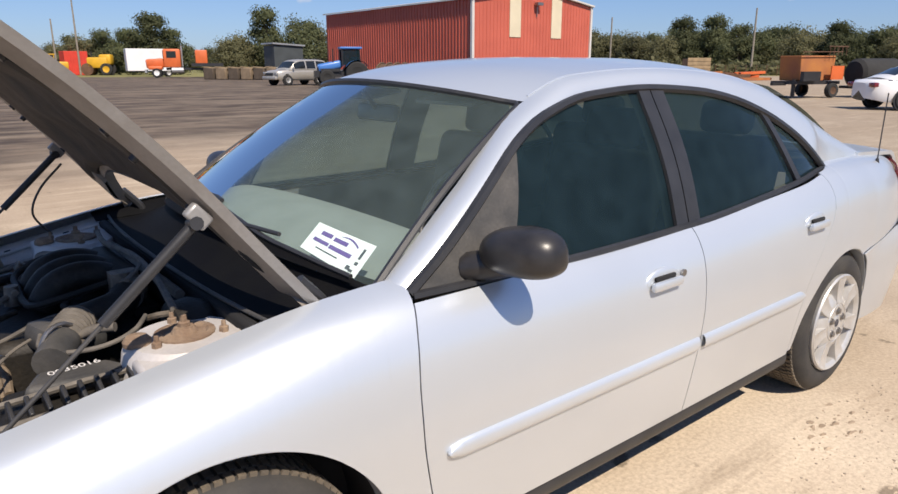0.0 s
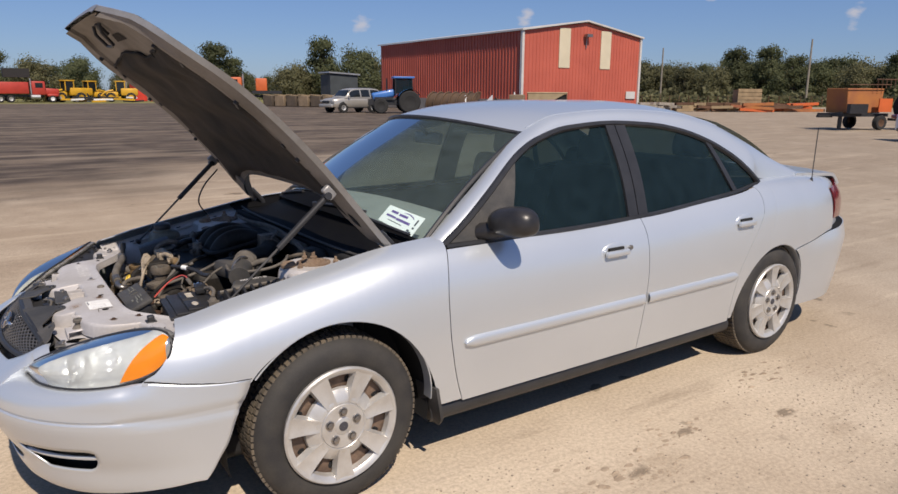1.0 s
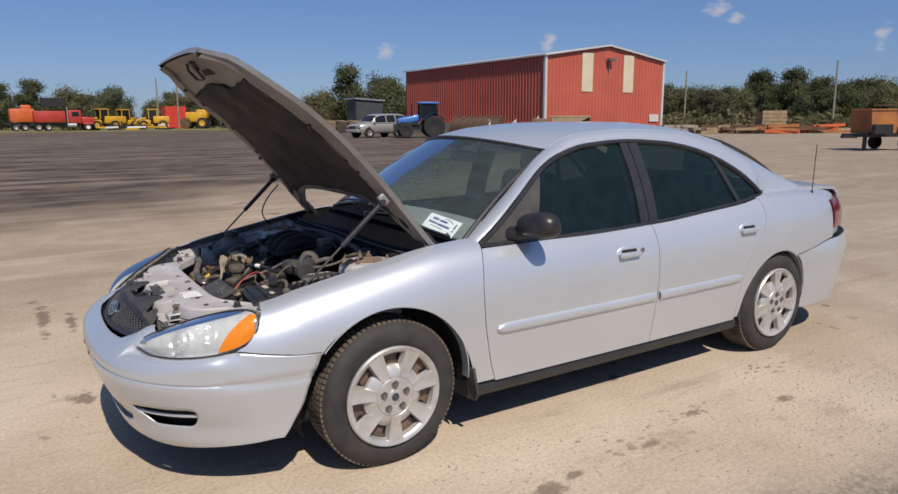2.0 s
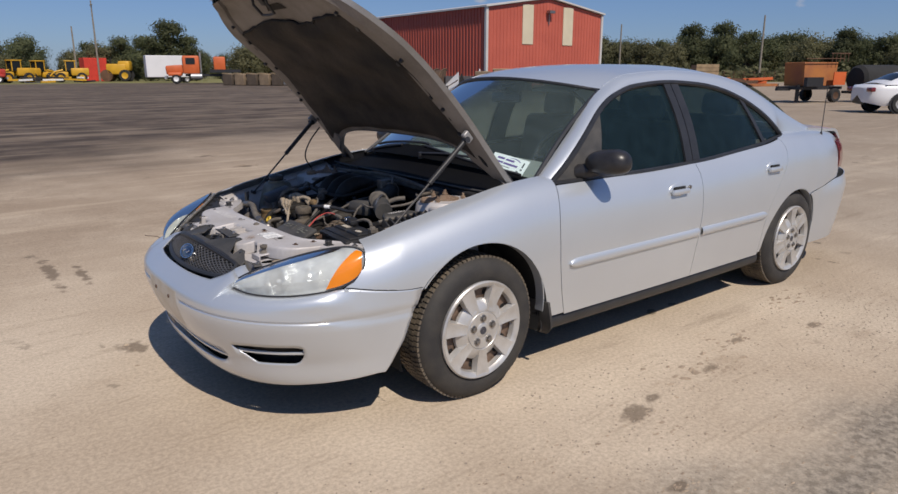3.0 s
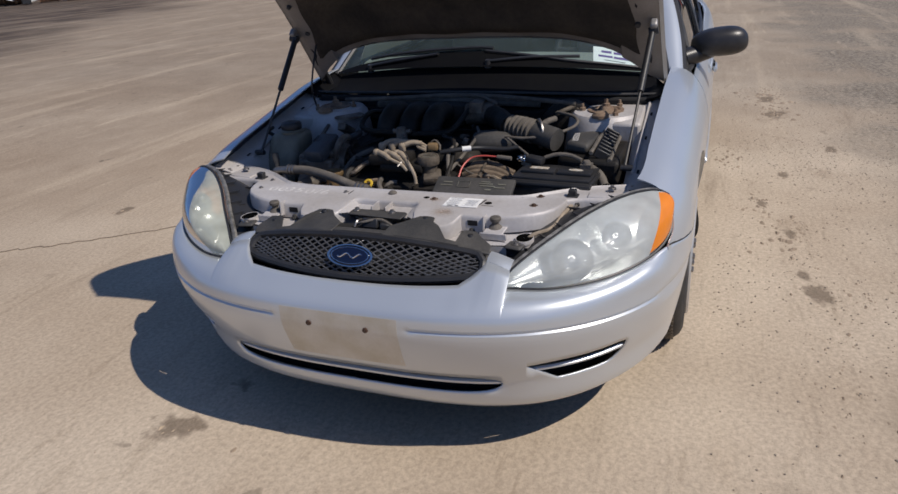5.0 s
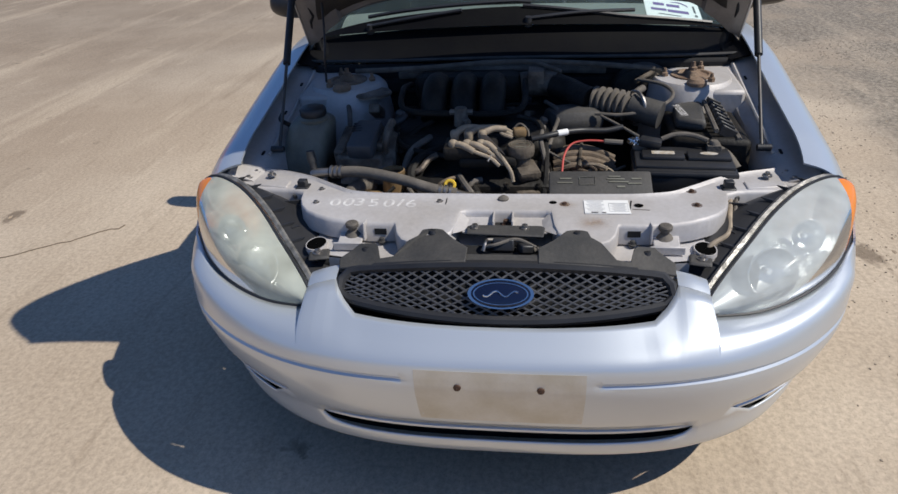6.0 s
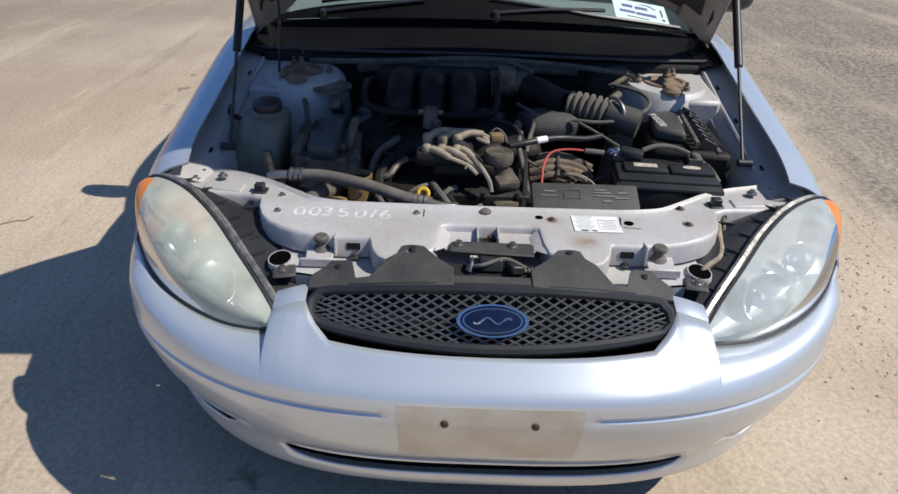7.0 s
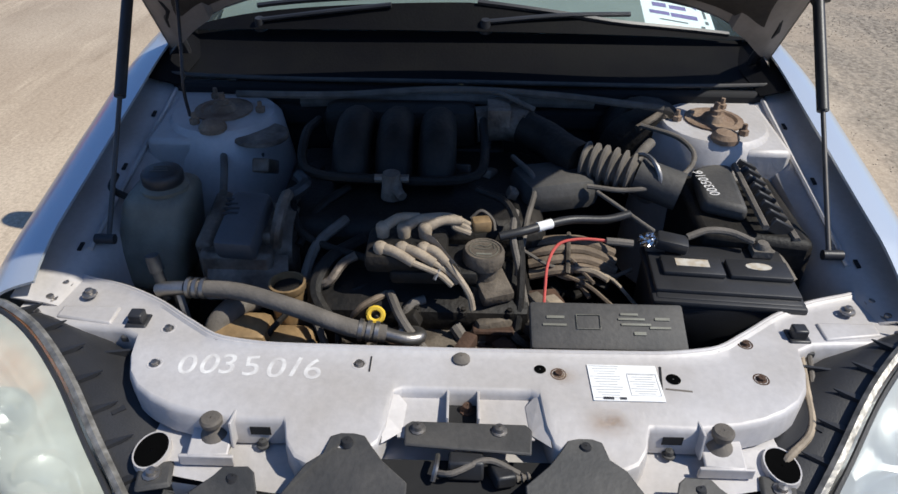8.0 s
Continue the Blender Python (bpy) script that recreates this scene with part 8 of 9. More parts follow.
def far_car(c, length, width, low, top, roof, belt_in, roof_in, paint, panes, wheels, radius):
    """A parked car with a moulded body, a rounded cabin and flush panes; x forward."""
    half = length / 2
    T, R = spline(top), spline(sorted(roof))

    def wide(x):
        return width * max(0.02, 1 - abs(x / (half + 0.03)) ** 5) ** 0.32
    ring = ((0.90, 0.0), (0.985, 0.18), (1.0, 0.45), (0.985, 0.74), (0.95, 0.90), (0.86, 0.985), (0.45, 1.01), (0.0, 1.015))

    def body(x, k):
        side = 1 if k <= 7 else -1
        w, h = ring[int(k)] if k <= 7 else ring[int(14 - k)]
        rise = 0.12 * max(0, abs(x / half) - 0.8) / 0.2
        z0 = low + rise
        return (x, side * w * wide(x), z0 + (T(x) - z0) * h)
    xs = sorted(steps(-half, half, 34) + [-half + 0.03, half - 0.03])
    part("body", joined(sheet(body, xs, list(range(15))), sheet(lambda t, k: Vector(body(-half, k)).lerp(Vector((-half, 0, 0.6)), t), [0, 1], list(range(15))), sheet(lambda t, k: Vector(body(half, k)).lerp(Vector((half, 0, 0.5)), t), [0, 1], list(range(15)))), paint, c)
    xa, xb = roof[0][0], roof[-1][0]

    def cabin(x, v, out=0.0):
        z = T(x) - 0.02 + (R(x) - T(x) + 0.02) * v
        return Vector((x, belt_in + (roof_in - belt_in) * v**1.25 + out, z + out * 0.4))

    def shell(x, k):
        if k <= 6:
            return cabin(x, k / 6)
        if k >= 14:
            p = cabin(x, (20 - k) / 6)
            return (p.x, -p.y, p.z)
        y = roof_in * (10 - k) / 4
        return (x, y, R(x) + 0.045 * (1 - (y / roof_in) ** 2))
    cab = part("cabin", sheet(shell, steps(xa, xb, 30), list(range(21))), paint, c)
    for s in (1, -1):
        for x0, x1 in panes:
            def pane(x, v, s=s):
                p = cabin(x, 0.10 + 0.76 * v, 0.008)
                return (p.x, s * p.y, p.z)
            part("window", sheet(pane, steps(x0, x1, 10), steps(0, 1, 4)), FAR_GLASS, c)
        for x in wheels:
            arch = part("wheel_arch", lathe([(radius * 1.17, -0.03), (radius * 1.17, 0.006), (0.05, 0.006)], (x, s * wide(x) * 0.995, radius), "y", 24, s), BLACK, c)
            far_wheel(c, x, s * (wide(x) + 0.012), radius, 0.22, s)
        part("mirror", soft_box((panes[0][0] + 0.18, s * (width + 0.08), T(0.5) + 0.10), (0.12, 0.18, 0.13), 0.03), paint, c)
    f0, f1 = roof[1][0] + 0.12, roof[2][0] + 0.06
    part("windshield", sheet(lambda x, w: (x, w * (roof_in + 0.04), R(x) + 0.045 * (1 - w * w) + 0.008), steps(f0 + 0.10, f1, 8), steps(-1, 1, 8)), FAR_GLASS, c)
    r0, r1 = roof[-3][0] - 0.05, roof[-2][0] - 0.12
    part("rear_window", sheet(lambda x, w: (x, w * roof_in * 0.95, R(x) + 0.045 * (1 - w * w) + 0.008), steps(r0, r1, 8), steps(-1, 1, 8)), FAR_GLASS, c)
    return T, wide


def suv(at, turn):
    """A large estate car with three side windows."""
    c = thing("suv", "champagne silver large SUV parked at the far side of a yard", "car", at, turn)
    far_car(c, 5.1, 1.0, 0.40, [(-2.55, 1.12), (-2.3, 1.19), (1.2, 1.18), (2.2, 1.08), (2.45, 0.98), (2.55, 0.86)], [(1.35, 1.17), (1.0, 1.45), (0.6, 1.78), (0.1, 1.90), (-1.0, 1.93), (-1.9, 1.90), (-2.3, 1.80), (-2.52, 1.20)], 0.955, 0.74, GLOSS_SILVER, ((0.85, -0.22), (-0.34, -1.20), (-1.32, -2.20)), (1.52, -1.45), 0.40)
    for s in (1, -1):
        part("headlamp", soft_box((2.42, s * 0.70, 0.90), (0.20, 0.36, 0.20), 0.04), RIM, c)
        part("step", box((0, s * 0.97, 0.40), (2.0, 0.12, 0.08)), BLACK, c)
        part("roof_rack", rod((0.2, s * 0.62, 1.98), (-2.0, s * 0.62, 1.98), 0.025, 8), BLACK, c)
    part("grille", soft_box((2.54, 0, 0.84), (0.08, 0.95, 0.22), 0.02), BLACK, c)
    part("bumper", soft_box((2.52, 0, 0.55), (0.22, 1.75, 0.26), 0.06), GLOSS_SILVER, c)


suv((25.35, 49.45, 0), 190)


def far_sedan(at, turn, paint, label):
    c = thing("sedan", label, "car", at, turn)
    T, wide = far_car(c, 4.75, 0.88, 0.24, [(-2.375, 0.86), (-2.2, 0.96), (-1.4, 0.985), (-0.4, 0.94), (0.9, 0.89), (1.6, 0.82), (2.1, 0.70), (2.375, 0.56)], [(1.15, 0.88), (0.80, 1.08), (0.40, 1.30), (-0.05, 1.39), (-0.55, 1.40), (-1.0, 1.33), (-1.45, 1.14), (-1.85, 0.985)], 0.80, 0.56, paint, ((0.72, -0.26), (-0.32, -1.30)), (1.36, -1.33), 0.32)
    for s in (1, -1):
        part("tail_lamp", soft_box((-2.27, s * 0.62, 0.80), (0.16, 0.32, 0.15), 0.03), RED_LENS, c)
        part("headlamp", soft_box((2.18, s * 0.58, 0.60), (0.22, 0.32, 0.12), 0.03), RIM, c)
        part("side_strip", box((0.0, s * 0.885, 0.52), (2.0, 0.02, 0.05)), paint, c)


far_sedan((27.2, 6.35, 0), -38, GLOSS_WHITE, "white four-door sedan parked by a dark machinery shed")


def tractor(at, turn, paint, label, k=1.0):
    """A farm tractor with a cab, x forward."""
    t = thing("tractor", label, "tractor", at, turn)
    part("hood", soft_box((1.25 * k, 0, 1.42 * k), (1.9 * k, 0.78 * k, 0.62 * k), 0.20 * k, (0, 11, 0), 3), paint, t)
    part("grille", soft_box((2.10 * k, 0, 1.18 * k), (0.20 * k, 0.62 * k, 0.50 * k), 0.06 * k), BLACK, t)
    part("side_panel", box((1.25 * k, 0, 1.14 * k), (1.5 * k, 0.80 * k, 0.22 * k)), BLACK, t)
    part("chassis", box((0.6 * k, 0, 0.85 * k), (2.8 * k, 0.5 * k, 0.45 * k)), BLACK, t)
    part("front_weights", box((2.25 * k, 0, 0.85 * k), (0.4 * k, 0.8 * k, 0.5 * k)), BLACK, t)
    part("cab_roof", soft_box((-0.35 * k, 0, 2.78 * k), (1.7 * k, 1.55 * k, 0.16 * k), 0.06 * k), paint, t)
    for x in (-1.05, 0.35):
        for y in (-0.68, 0.68):
            part("cab_post", rod((x * k, y * k, 1.4 * k), ((x * 0.95) * k, y * 0.98 * k, 2.72 * k), 0.05 * k, 8), BLACK, t)
    part("cab_glass", box((-0.35 * k, 0, 2.1 * k), (1.3 * k, 1.3 * k, 1.15 * k)), TINTED, t)
    part("seat", soft_box((-0.6 * k, 0, 1.75 * k), (0.5 * k, 0.5 * k, 0.7 * k), 0.1), BLACK, t)
    for s in (1, -1):
        part("fender", sheet(lambda a, y: (-0.75 * k + 0.98 * k * math.cos(a), s * y * k, 0.9 * k + 0.98 * k * math.sin(a)), steps(0.5, 2.6, 10), [0.55, 1.05]), paint, t)
        far_wheel(t, -0.75 * k, s * 1.05 * k, 0.88 * k, 0.5 * k, s, paint if paint is not BLUE else FAR_TYRE)
        far_wheel(t, 1.55 * k, s * 0.95 * k, 0.58 * k, 0.38 * k, s, RIM if paint is not BLUE else FAR_TYRE)
    part("exhaust", rod((1.0 * k, 0.3 * k, 1.6 * k), (1.0 * k, 0.3 * k, 2.7 * k), 0.05 * k, 8), BLACK, t)


tractor((27.8, 45.9, 0), 158, BLUE, "blue cab tractor parked beside a large steel bucket")

BUCKET_STEEL = mat("dark_rusty_bucket_steel", (0.085, 0.055, 0.036), 0.8, 0.2, 0.3, 1.5, second=(0.14, 0.085, 0.05))


def bucket(at, turn):
    """A wide loader bucket lying on its back, ribbed behind, teeth along its lip."""
    b = thing("loader_bucket", "rusty wide loader bucket with steel teeth", "bucket", at, turn)
    part("shell", sheet(lambda y, a: (0.80 * math.cos(a), y, 0.80 + 0.80 * math.sin(a)), steps(-2.1, 2.1, 14), steps(1.2, 4.6, 16)), BUCKET_STEEL, b)
    for y in (-2.1, 2.1):
        part("end_plate", ([(0.0, y, 0.80)] + [(0.80 * math.cos(a), y, 0.80 + 0.80 * math.sin(a)) for a in steps(1.2, 4.6, 16)], [(0, i + 1, i + 2) for i in range(16)]), BUCKET_STEEL, b)
    for k in range(7):
        y = -1.95 + 0.65 * k
        part("rib", tube([(0.86 * math.cos(a), y + 0.16 * (a - 2.2), 0.80 + 0.86 * math.sin(a)) for a in steps(1.3, 4.2, 12)], 0.07, 6, 1), BUCKET_STEEL, b)
        part("tooth", box((0.40, y, 1.62), (0.32, 0.14, 0.08), (0, 20, 0)), STEEL, b)
    return b


bucket((30.8, 42.3, 0.0), 30)


def pile(name, at, turn, n, size, mats, label, cat, spread=(3, 1.5)):
    """A heap of beams and plates lying on each other."""
    p = thing(name, label, cat, at, turn)
    rnd = random.Random(int(abs(at[0] * 10 + at[1])))
    for k in range(n):
        lay = k * 3 // n
        L = size * rnd.uniform(0.6, 1.2)
        part("beam", box((rnd.uniform(-1, 1) * spread[0], rnd.uniform(-1, 1) * spread[1], 0.14 + 0.28 * lay), (L, rnd.uniform(0.15, 0.4), 0.26), (0, rnd.uniform(-4, 4), rnd.uniform(-14, 14))), mats[k % len(mats)], p)
    return p




def plow_blade(at, turn):
    """A V-shaped plow standing on its edge: two curved pale wings on a dark frame."""
    p = thing("plow_blade", "pale worn V-shaped plow blade on the ground", "plow", at, turn)
    for s in (1, -1):
        wing = sheet(lambda u, v: (0.55 * u + 0.16 * math.cos(2.4 * v), s * (0.05 + 0.95 * u), (0.45 + 1.0 * u) * v + 0.35 * u * (1 - v)), steps(0, 1, 10), steps(0, 1, 8))
        skin(part("wing", wing, BOX_WHITE, p), 0.04, 0)
        part("wing_rib", tube([(0.10, s * 0.12, 0.25), (0.62, s * 0.98, 0.85)], 0.05, 8, smooth_path=False), SCRAP, p)
    p.scale = (1.05, 1.05, 1.0)
    part("frame", joined(box((0.55, 0, 0.22), (0.9, 0.5, 0.4)), rod((0.3, 0, 0.2), (0.9, 0, 1.1), 0.07, 8)), BLACK, p, bevel=0.04)


def grapple(at, turn):
    """Dark pointed steel side plates on a tube, with a faded red hub."""
    g = thing("grapple", "dark steel grapple with a faded red hub", "machine part", at, turn)
    for y in (-0.45, 0.0, 0.45):
        part("tine", prism([(-0.55, y - 0.03), (0.60, y - 0.03), (0.60, y + 0.03), (-0.55, y + 0.03)], 0.02, 0.30), SCRAP, g)
        v = [(x, y + dy, z) for dy in (-0.03, 0.03) for x, z in ((-0.5, 0.02), (0.55, 0.02), (-0.05, 1.35))]
        part("side_plate", (v, [(0, 2, 1), (3, 4, 5), (0, 1, 4, 3), (1, 2, 5, 4), (2, 0, 3, 5)]), FAR_TYRE, g, smooth=False)
    part("cross_tube", rod((-0.05, -0.6, 0.55), (-0.05, 0.6, 0.55), 0.09, 12), SCRAP, g)
    part("hub", lathe([(0.01, -0.08), (0.24, -0.08), (0.28, 0.0), (0.24, 0.08), (0.01, 0.08)], (0.75, -0.35, 0.62), "y", 18), RED_PAINT, g)


def hopper_bin(at, turn):
    """A large tan steel bin; a triangular sheet is its sunlit half, a dark panel its shadow."""
    h = thing("hopper_bin", "large tan steel bin with a dark panel for its shaded half", "bin", at, turn)
    part("back", box((0, 0.6, 0.8), (3.1, 0.08, 1.6)), TAN_STEEL, h, bevel=0.01)
    for x in (-1.5, 1.5):
        part("end_plate", box((x, 0.1, 0.8), (0.08, 1.0, 1.6)), SCRAP, h, bevel=0.01)
    part("floor_plate", box((0, 0.1, 0.05), (3.0, 1.0, 0.08)), SCRAP, h)
    v = [(x, y, z) for y in (-0.40, -0.34) for x, z in ((-1.46, 0.06), (1.46, 1.60), (-1.46, 1.60))]
    part("front_sheet", (v, [(0, 1, 2), (3, 5, 4), (0, 3, 4, 1), (1, 4, 5, 2), (2, 5, 3, 0)]), TAN_STEEL, h, smooth=False)
    part("top_rail", rod((-1.55, -0.37, 1.63), (1.55, -0.37, 1.63), 0.06, 8), TAN_STEEL, h)
    # Dark box paints the shadow over the face's lower right half.
    part("throat", box((0.1, -0.24, 0.8), (2.7, 0.10, 1.45)), FAR_TYRE, h)


TAN_STEEL = mat("dusty_tan_steel", (0.42, 0.33, 0.20), 0.75, 0.1, 0.15, 1.5, second=(0.34, 0.25, 0.15))
plow_blade((31.9, 40.6, 0), 232)
grapple((33.3, 40.2, 0), -40)
stub = thing("concrete_block", "stained brown concrete block beside a tan bin", "concrete block", (34.6, 39.2, 0), -44)
part("block", box((0, 0, 0.75), (1.2, 1.0, 1.5)), OLD_BLOCK[1], stub, bevel=0.06)
hopper_bin((36.3, 37.6, 0), -44)
pile("scrap_heap", (37.2, 42.6, 0), 40, 9, 1.8, (SCRAP, GALV, SCRAP), "heap of galvanised and rusty scrap metal", "scrap", (1.4, 0.7))
pile("concrete_heap", (44.5, 42.2, 0), 5, 12, 2.0, (CONCRETE, CONCRETE, SCRAP), "row of broken concrete slabs beside a shed", "concrete", (3.5, 0.7))
pile("concrete_heap", (55.0, 41.5, 0), 5, 14, 2.4, (CONCRETE, CONCRETE), "row of pale concrete slabs beside a shed", "concrete", (3.0, 0.8))
pile("timber_stack", (58.5, 39.5, 0), -20, 14, 2.4, (WOOD, SCRAP, SCRAP), "stack of weathered timber and rusty steel", "timber", (2.5, 1.2))
pile("beam_stack", (64.5, 35.5, 0), -25, 18, 4.5, (RUST_ORANGE, ORANGE, SCRAP), "stack of orange and rusty steel beams", "steel beams", (3.5, 1.2))
pile("beam_stack", (60.5, 38.0, 0), -30, 14, 2.5, (SCRAP, SCRAP, WOOD), "stack of dark rusty steel pieces", "steel beams", (2.2, 1.0))
cone = thing("traffic_cone", "white plastic traffic cone on concrete", "cone", (37.0, 42.4, 0.6))
part("cone_body", rod((0, 0, 0.03), (0, 0, 1.1), 0.22, 16, 0.04), BOX_WHITE, cone)
part("cone_base", box((0, 0, 0.02), (0.55, 0.55, 0.04)), ORANGE, cone)


def crate(at, turn):
    c = thing("wooden_crate", "tall tan wooden crate among steel beams", "crate", at, turn)
    for k in range(6):
        part("board", box((0, -0.62, 0.2 + 0.36 * k), (2.4, 0.06, 0.32)), WOOD, c)
        part("board", box((1.2, 0, 0.2 + 0.36 * k), (0.06, 1.2, 0.32)), WOOD, c)
    part("core", box((0, 0, 1.05), (2.3, 1.15, 2.05)), WOOD, c)


crate((62.3, 37.2, 0), -30)


def equipment_trailer(at, turn):
    """An orange utility trailer with a boxy hopper and a mesh rack on top."""
    t = thing("equipment_trailer", "rusty orange hopper trailer with a mesh rack", "trailer", at, turn)
    v = [(x * 1.05 * (1 if z else 0.92), y * 0.6, 0.75 + 1.1 * z) for z in (0, 1) for x, y in ((-1, -1), (1, -1), (1, 1), (-1, 1))]
    part("hopper", (v, [(3, 2, 1, 0), (4, 5, 6, 7), (0, 1, 5, 4), (1, 2, 6, 5), (2, 3, 7, 6), (3, 0, 4, 7)]), RUST_ORANGE, t, smooth=False, bevel=0.03)
    part("door", box((0.85, -0.93, 1.1), (0.75, 0.05, 0.6)), ORANGE, t, "bright orange door")
    part("frame", box((0, 0, 0.66), (2.6, 1.5, 0.14)), BLACK, t)
    part("toolbox", box((-0.75, -0.95, 0.95), (1.0, 0.2, 0.42)), BLACK, t)
    for s in (1, -1):
        far_wheel(t, 0.75, s * 0.92, 0.32, 0.20, s, SCRAP)
    part("jack", rod((-1.1, -0.4, 0.02), (-1.1, -0.4, 0.8), 0.09, 8), BLACK, t)
    part("drawbar", box((-1.6, 0, 0.6), (0.8, 0.14, 0.12)), BLACK, t)
    for k in range(5):
        part("rack_bar", rod((0.4 + 0.25 * k, -0.8, 1.86), (0.4 + 0.25 * k, -0.8, 2.25), 0.02, 6), SCRAP, t)
    part("rack_rail", rod((0.3, -0.8, 2.25), (1.5, -0.8, 2.25), 0.025, 6), SCRAP, t)
    part("rack_rail", rod((-1.2, -0.8, 2.0), (1.2, -0.8, 2.02), 0.02, 6), SCRAP, t)


equipment_trailer((32.95, 13.1, 0), -18)
tanker = thing("tank_trailer", "dark rusty cylindrical tank trailer", "trailer", (35.6, 11.2, 0), -25)
part("tank", lathe([(0.01, -1.2), (0.55, -1.15), (0.68, -1.0), (0.68, 1.0), (0.55, 1.15), (0.01, 1.2)], (0, 0, 1.05), "x", 24), FAR_TYRE, tanker)
part("frame", box((0, 0, 0.45), (2.8, 1.0, 0.12)), BLACK, tanker)
for s in (1, -1):
    far_wheel(tanker, 0.2, s * 0.9, 0.36, 0.22, s)
far_sedan((36.0, 8.6, 0), -70, GLOSS_SILVER, "dusty silver sedan parked behind a trailer")


def highway_truck(at, turn, paint, label, dump=False):
    """A conventional truck, x forward: hood, cab, frame, tandem axles."""
    t = thing("truck", label, "truck", at, turn)
    part("hood", soft_box((3.3, 0, 1.55), (1.9, 1.5, 1.0), 0.18, (0, 4, 0)), paint, t)
    part("cab", soft_box((1.5, 0, 2.1), (1.8, 2.2, 2.0), 0.15), paint, t)
    for s in (1, -1):
        part("window", box((1.55, s * 1.11, 2.5), (1.0, 0.04, 0.7)), FAR_GLASS, t)
        part("fender", soft_box((3.3, s * 0.95, 1.05), (1.5, 0.4, 0.4), 0.15), paint, t)
        far_wheel(t, 3.2, s * 1.12, 0.52, 0.3, s, BOX_WHITE)
        for x in (-2.2, -3.5):
            far_wheel(t, x, s * 1.15, 0.52, 0.5, s)
        part("fuel_tank", rod((0.4, s * 1.0, 0.8), (1.6, s * 1.0, 0.8), 0.32, 14), GALV, t)
    part("windshield", box((2.42, 0, 2.5), (0.05, 1.8, 0.75)), FAR_GLASS, t)
    part("frame", box((-1.2, 0, 0.95), (6.8, 0.9, 0.25)), BLACK, t)
    part("bumper", box((4.3, 0, 0.7), (0.2, 2.2, 0.35)), GALV, t)
    part("exhaust_stack", rod((0.5, -0.9, 1.2), (0.5, -0.9, 3.5), 0.09, 8), GALV, t)
    if dump:
        part("rear_body", soft_box((-1.9, 0, 2.1), (4.2, 2.3, 1.7), 0.1), paint, t)
    else:
        part("second_cab", soft_box((-1.6, 0, 2.2), (1.3, 1.9, 1.6), 0.12), paint, t)
        part("deck_rack", box((-2.2, 0, 1.4), (3.4, 2.2, 0.35)), BLACK, t)
    return t


highway_truck((31.6, 93.8, 0), 160, ORANGE, "orange highway truck with a bare frame").scale = (1.18, 1.18, 1.18)
box_trailer = thing("box_trailer", "plain white box trailer", "trailer", (30.0, 106.0, 0), 172)
part("box", box((0, 0, 2.35), (5.8, 2.5, 3.1)), BOX_WHITE, box_trailer, bevel=0.05)
part("frame", box((0, 0, 0.75), (5.6, 1.4, 0.25)), BLACK, box_trailer)
for s in (1, -1):
    for x in (-1.5, -2.6):
        far_wheel(box_trailer, x, s * 1.2, 0.5, 0.4, s)

for k in range(9):
    b = thing("concrete_block", "low weathered brown concrete block in a row", "concrete block", (29.2 + 1.15 * k * 0.75, 78.5 - 1.15 * k * 1.3, 0), -60, "blocks in a row")
    part("block", box((0, 0, 0.62), (1.35, 1.2, 1.24)), OLD_BLOCK[k % 2], b, bevel=0.06)
    part("top_board", box((0, 0, 1.30), (1.9, 0.5, 0.1), (0, 4, 8)), WOOD, b)

dark_shed = thing("dark_shed", "low dark metal shed behind parked cars", "building", (43.2, 87.7, 0), 0)
part("wall", box((-0.5, 0, 2.05), (4.2, 3.2, 4.1)), mat("dark_green_metal", (0.055, 0.065, 0.07), 0.6, 0, 0.15, 0.8), dark_shed)
part("roof", box((-0.5, 0, 4.25), (4.7, 3.7, 0.2), (0, 3, 0)), GALV, dark_shed)


def roller(at, turn):
    r = thing("road_roller", "yellow road roller parked at the yard's edge", "machine", at, turn)
    part("body", soft_box((0, 0, 1.5), (2.4, 1.7, 1.3), 0.2), YELLOW, r)
    part("hood", soft_box((-0.9, 0, 1.9), (1.4, 1.4, 1.2), 0.2), YELLOW, r)
    part("canopy_post", rod((0.6, 0.6, 2.0), (0.6, 0.6, 2.9), 0.06), BLACK, r)
    part("drum", lathe([(0.01, -0.85), (0.72, -0.85), (0.72, 0.85), (0.01, 0.85)], (1.2, 0, 0.72), "y", 24), SCRAP, r)
    for s in (1, -1):
        far_wheel(r, -1.0, s * 0.9, 0.72, 0.4, s, YELLOW)
    return r


roller((28.6, 129.0, 0), 150).scale = (1.37, 1.37, 1.37)


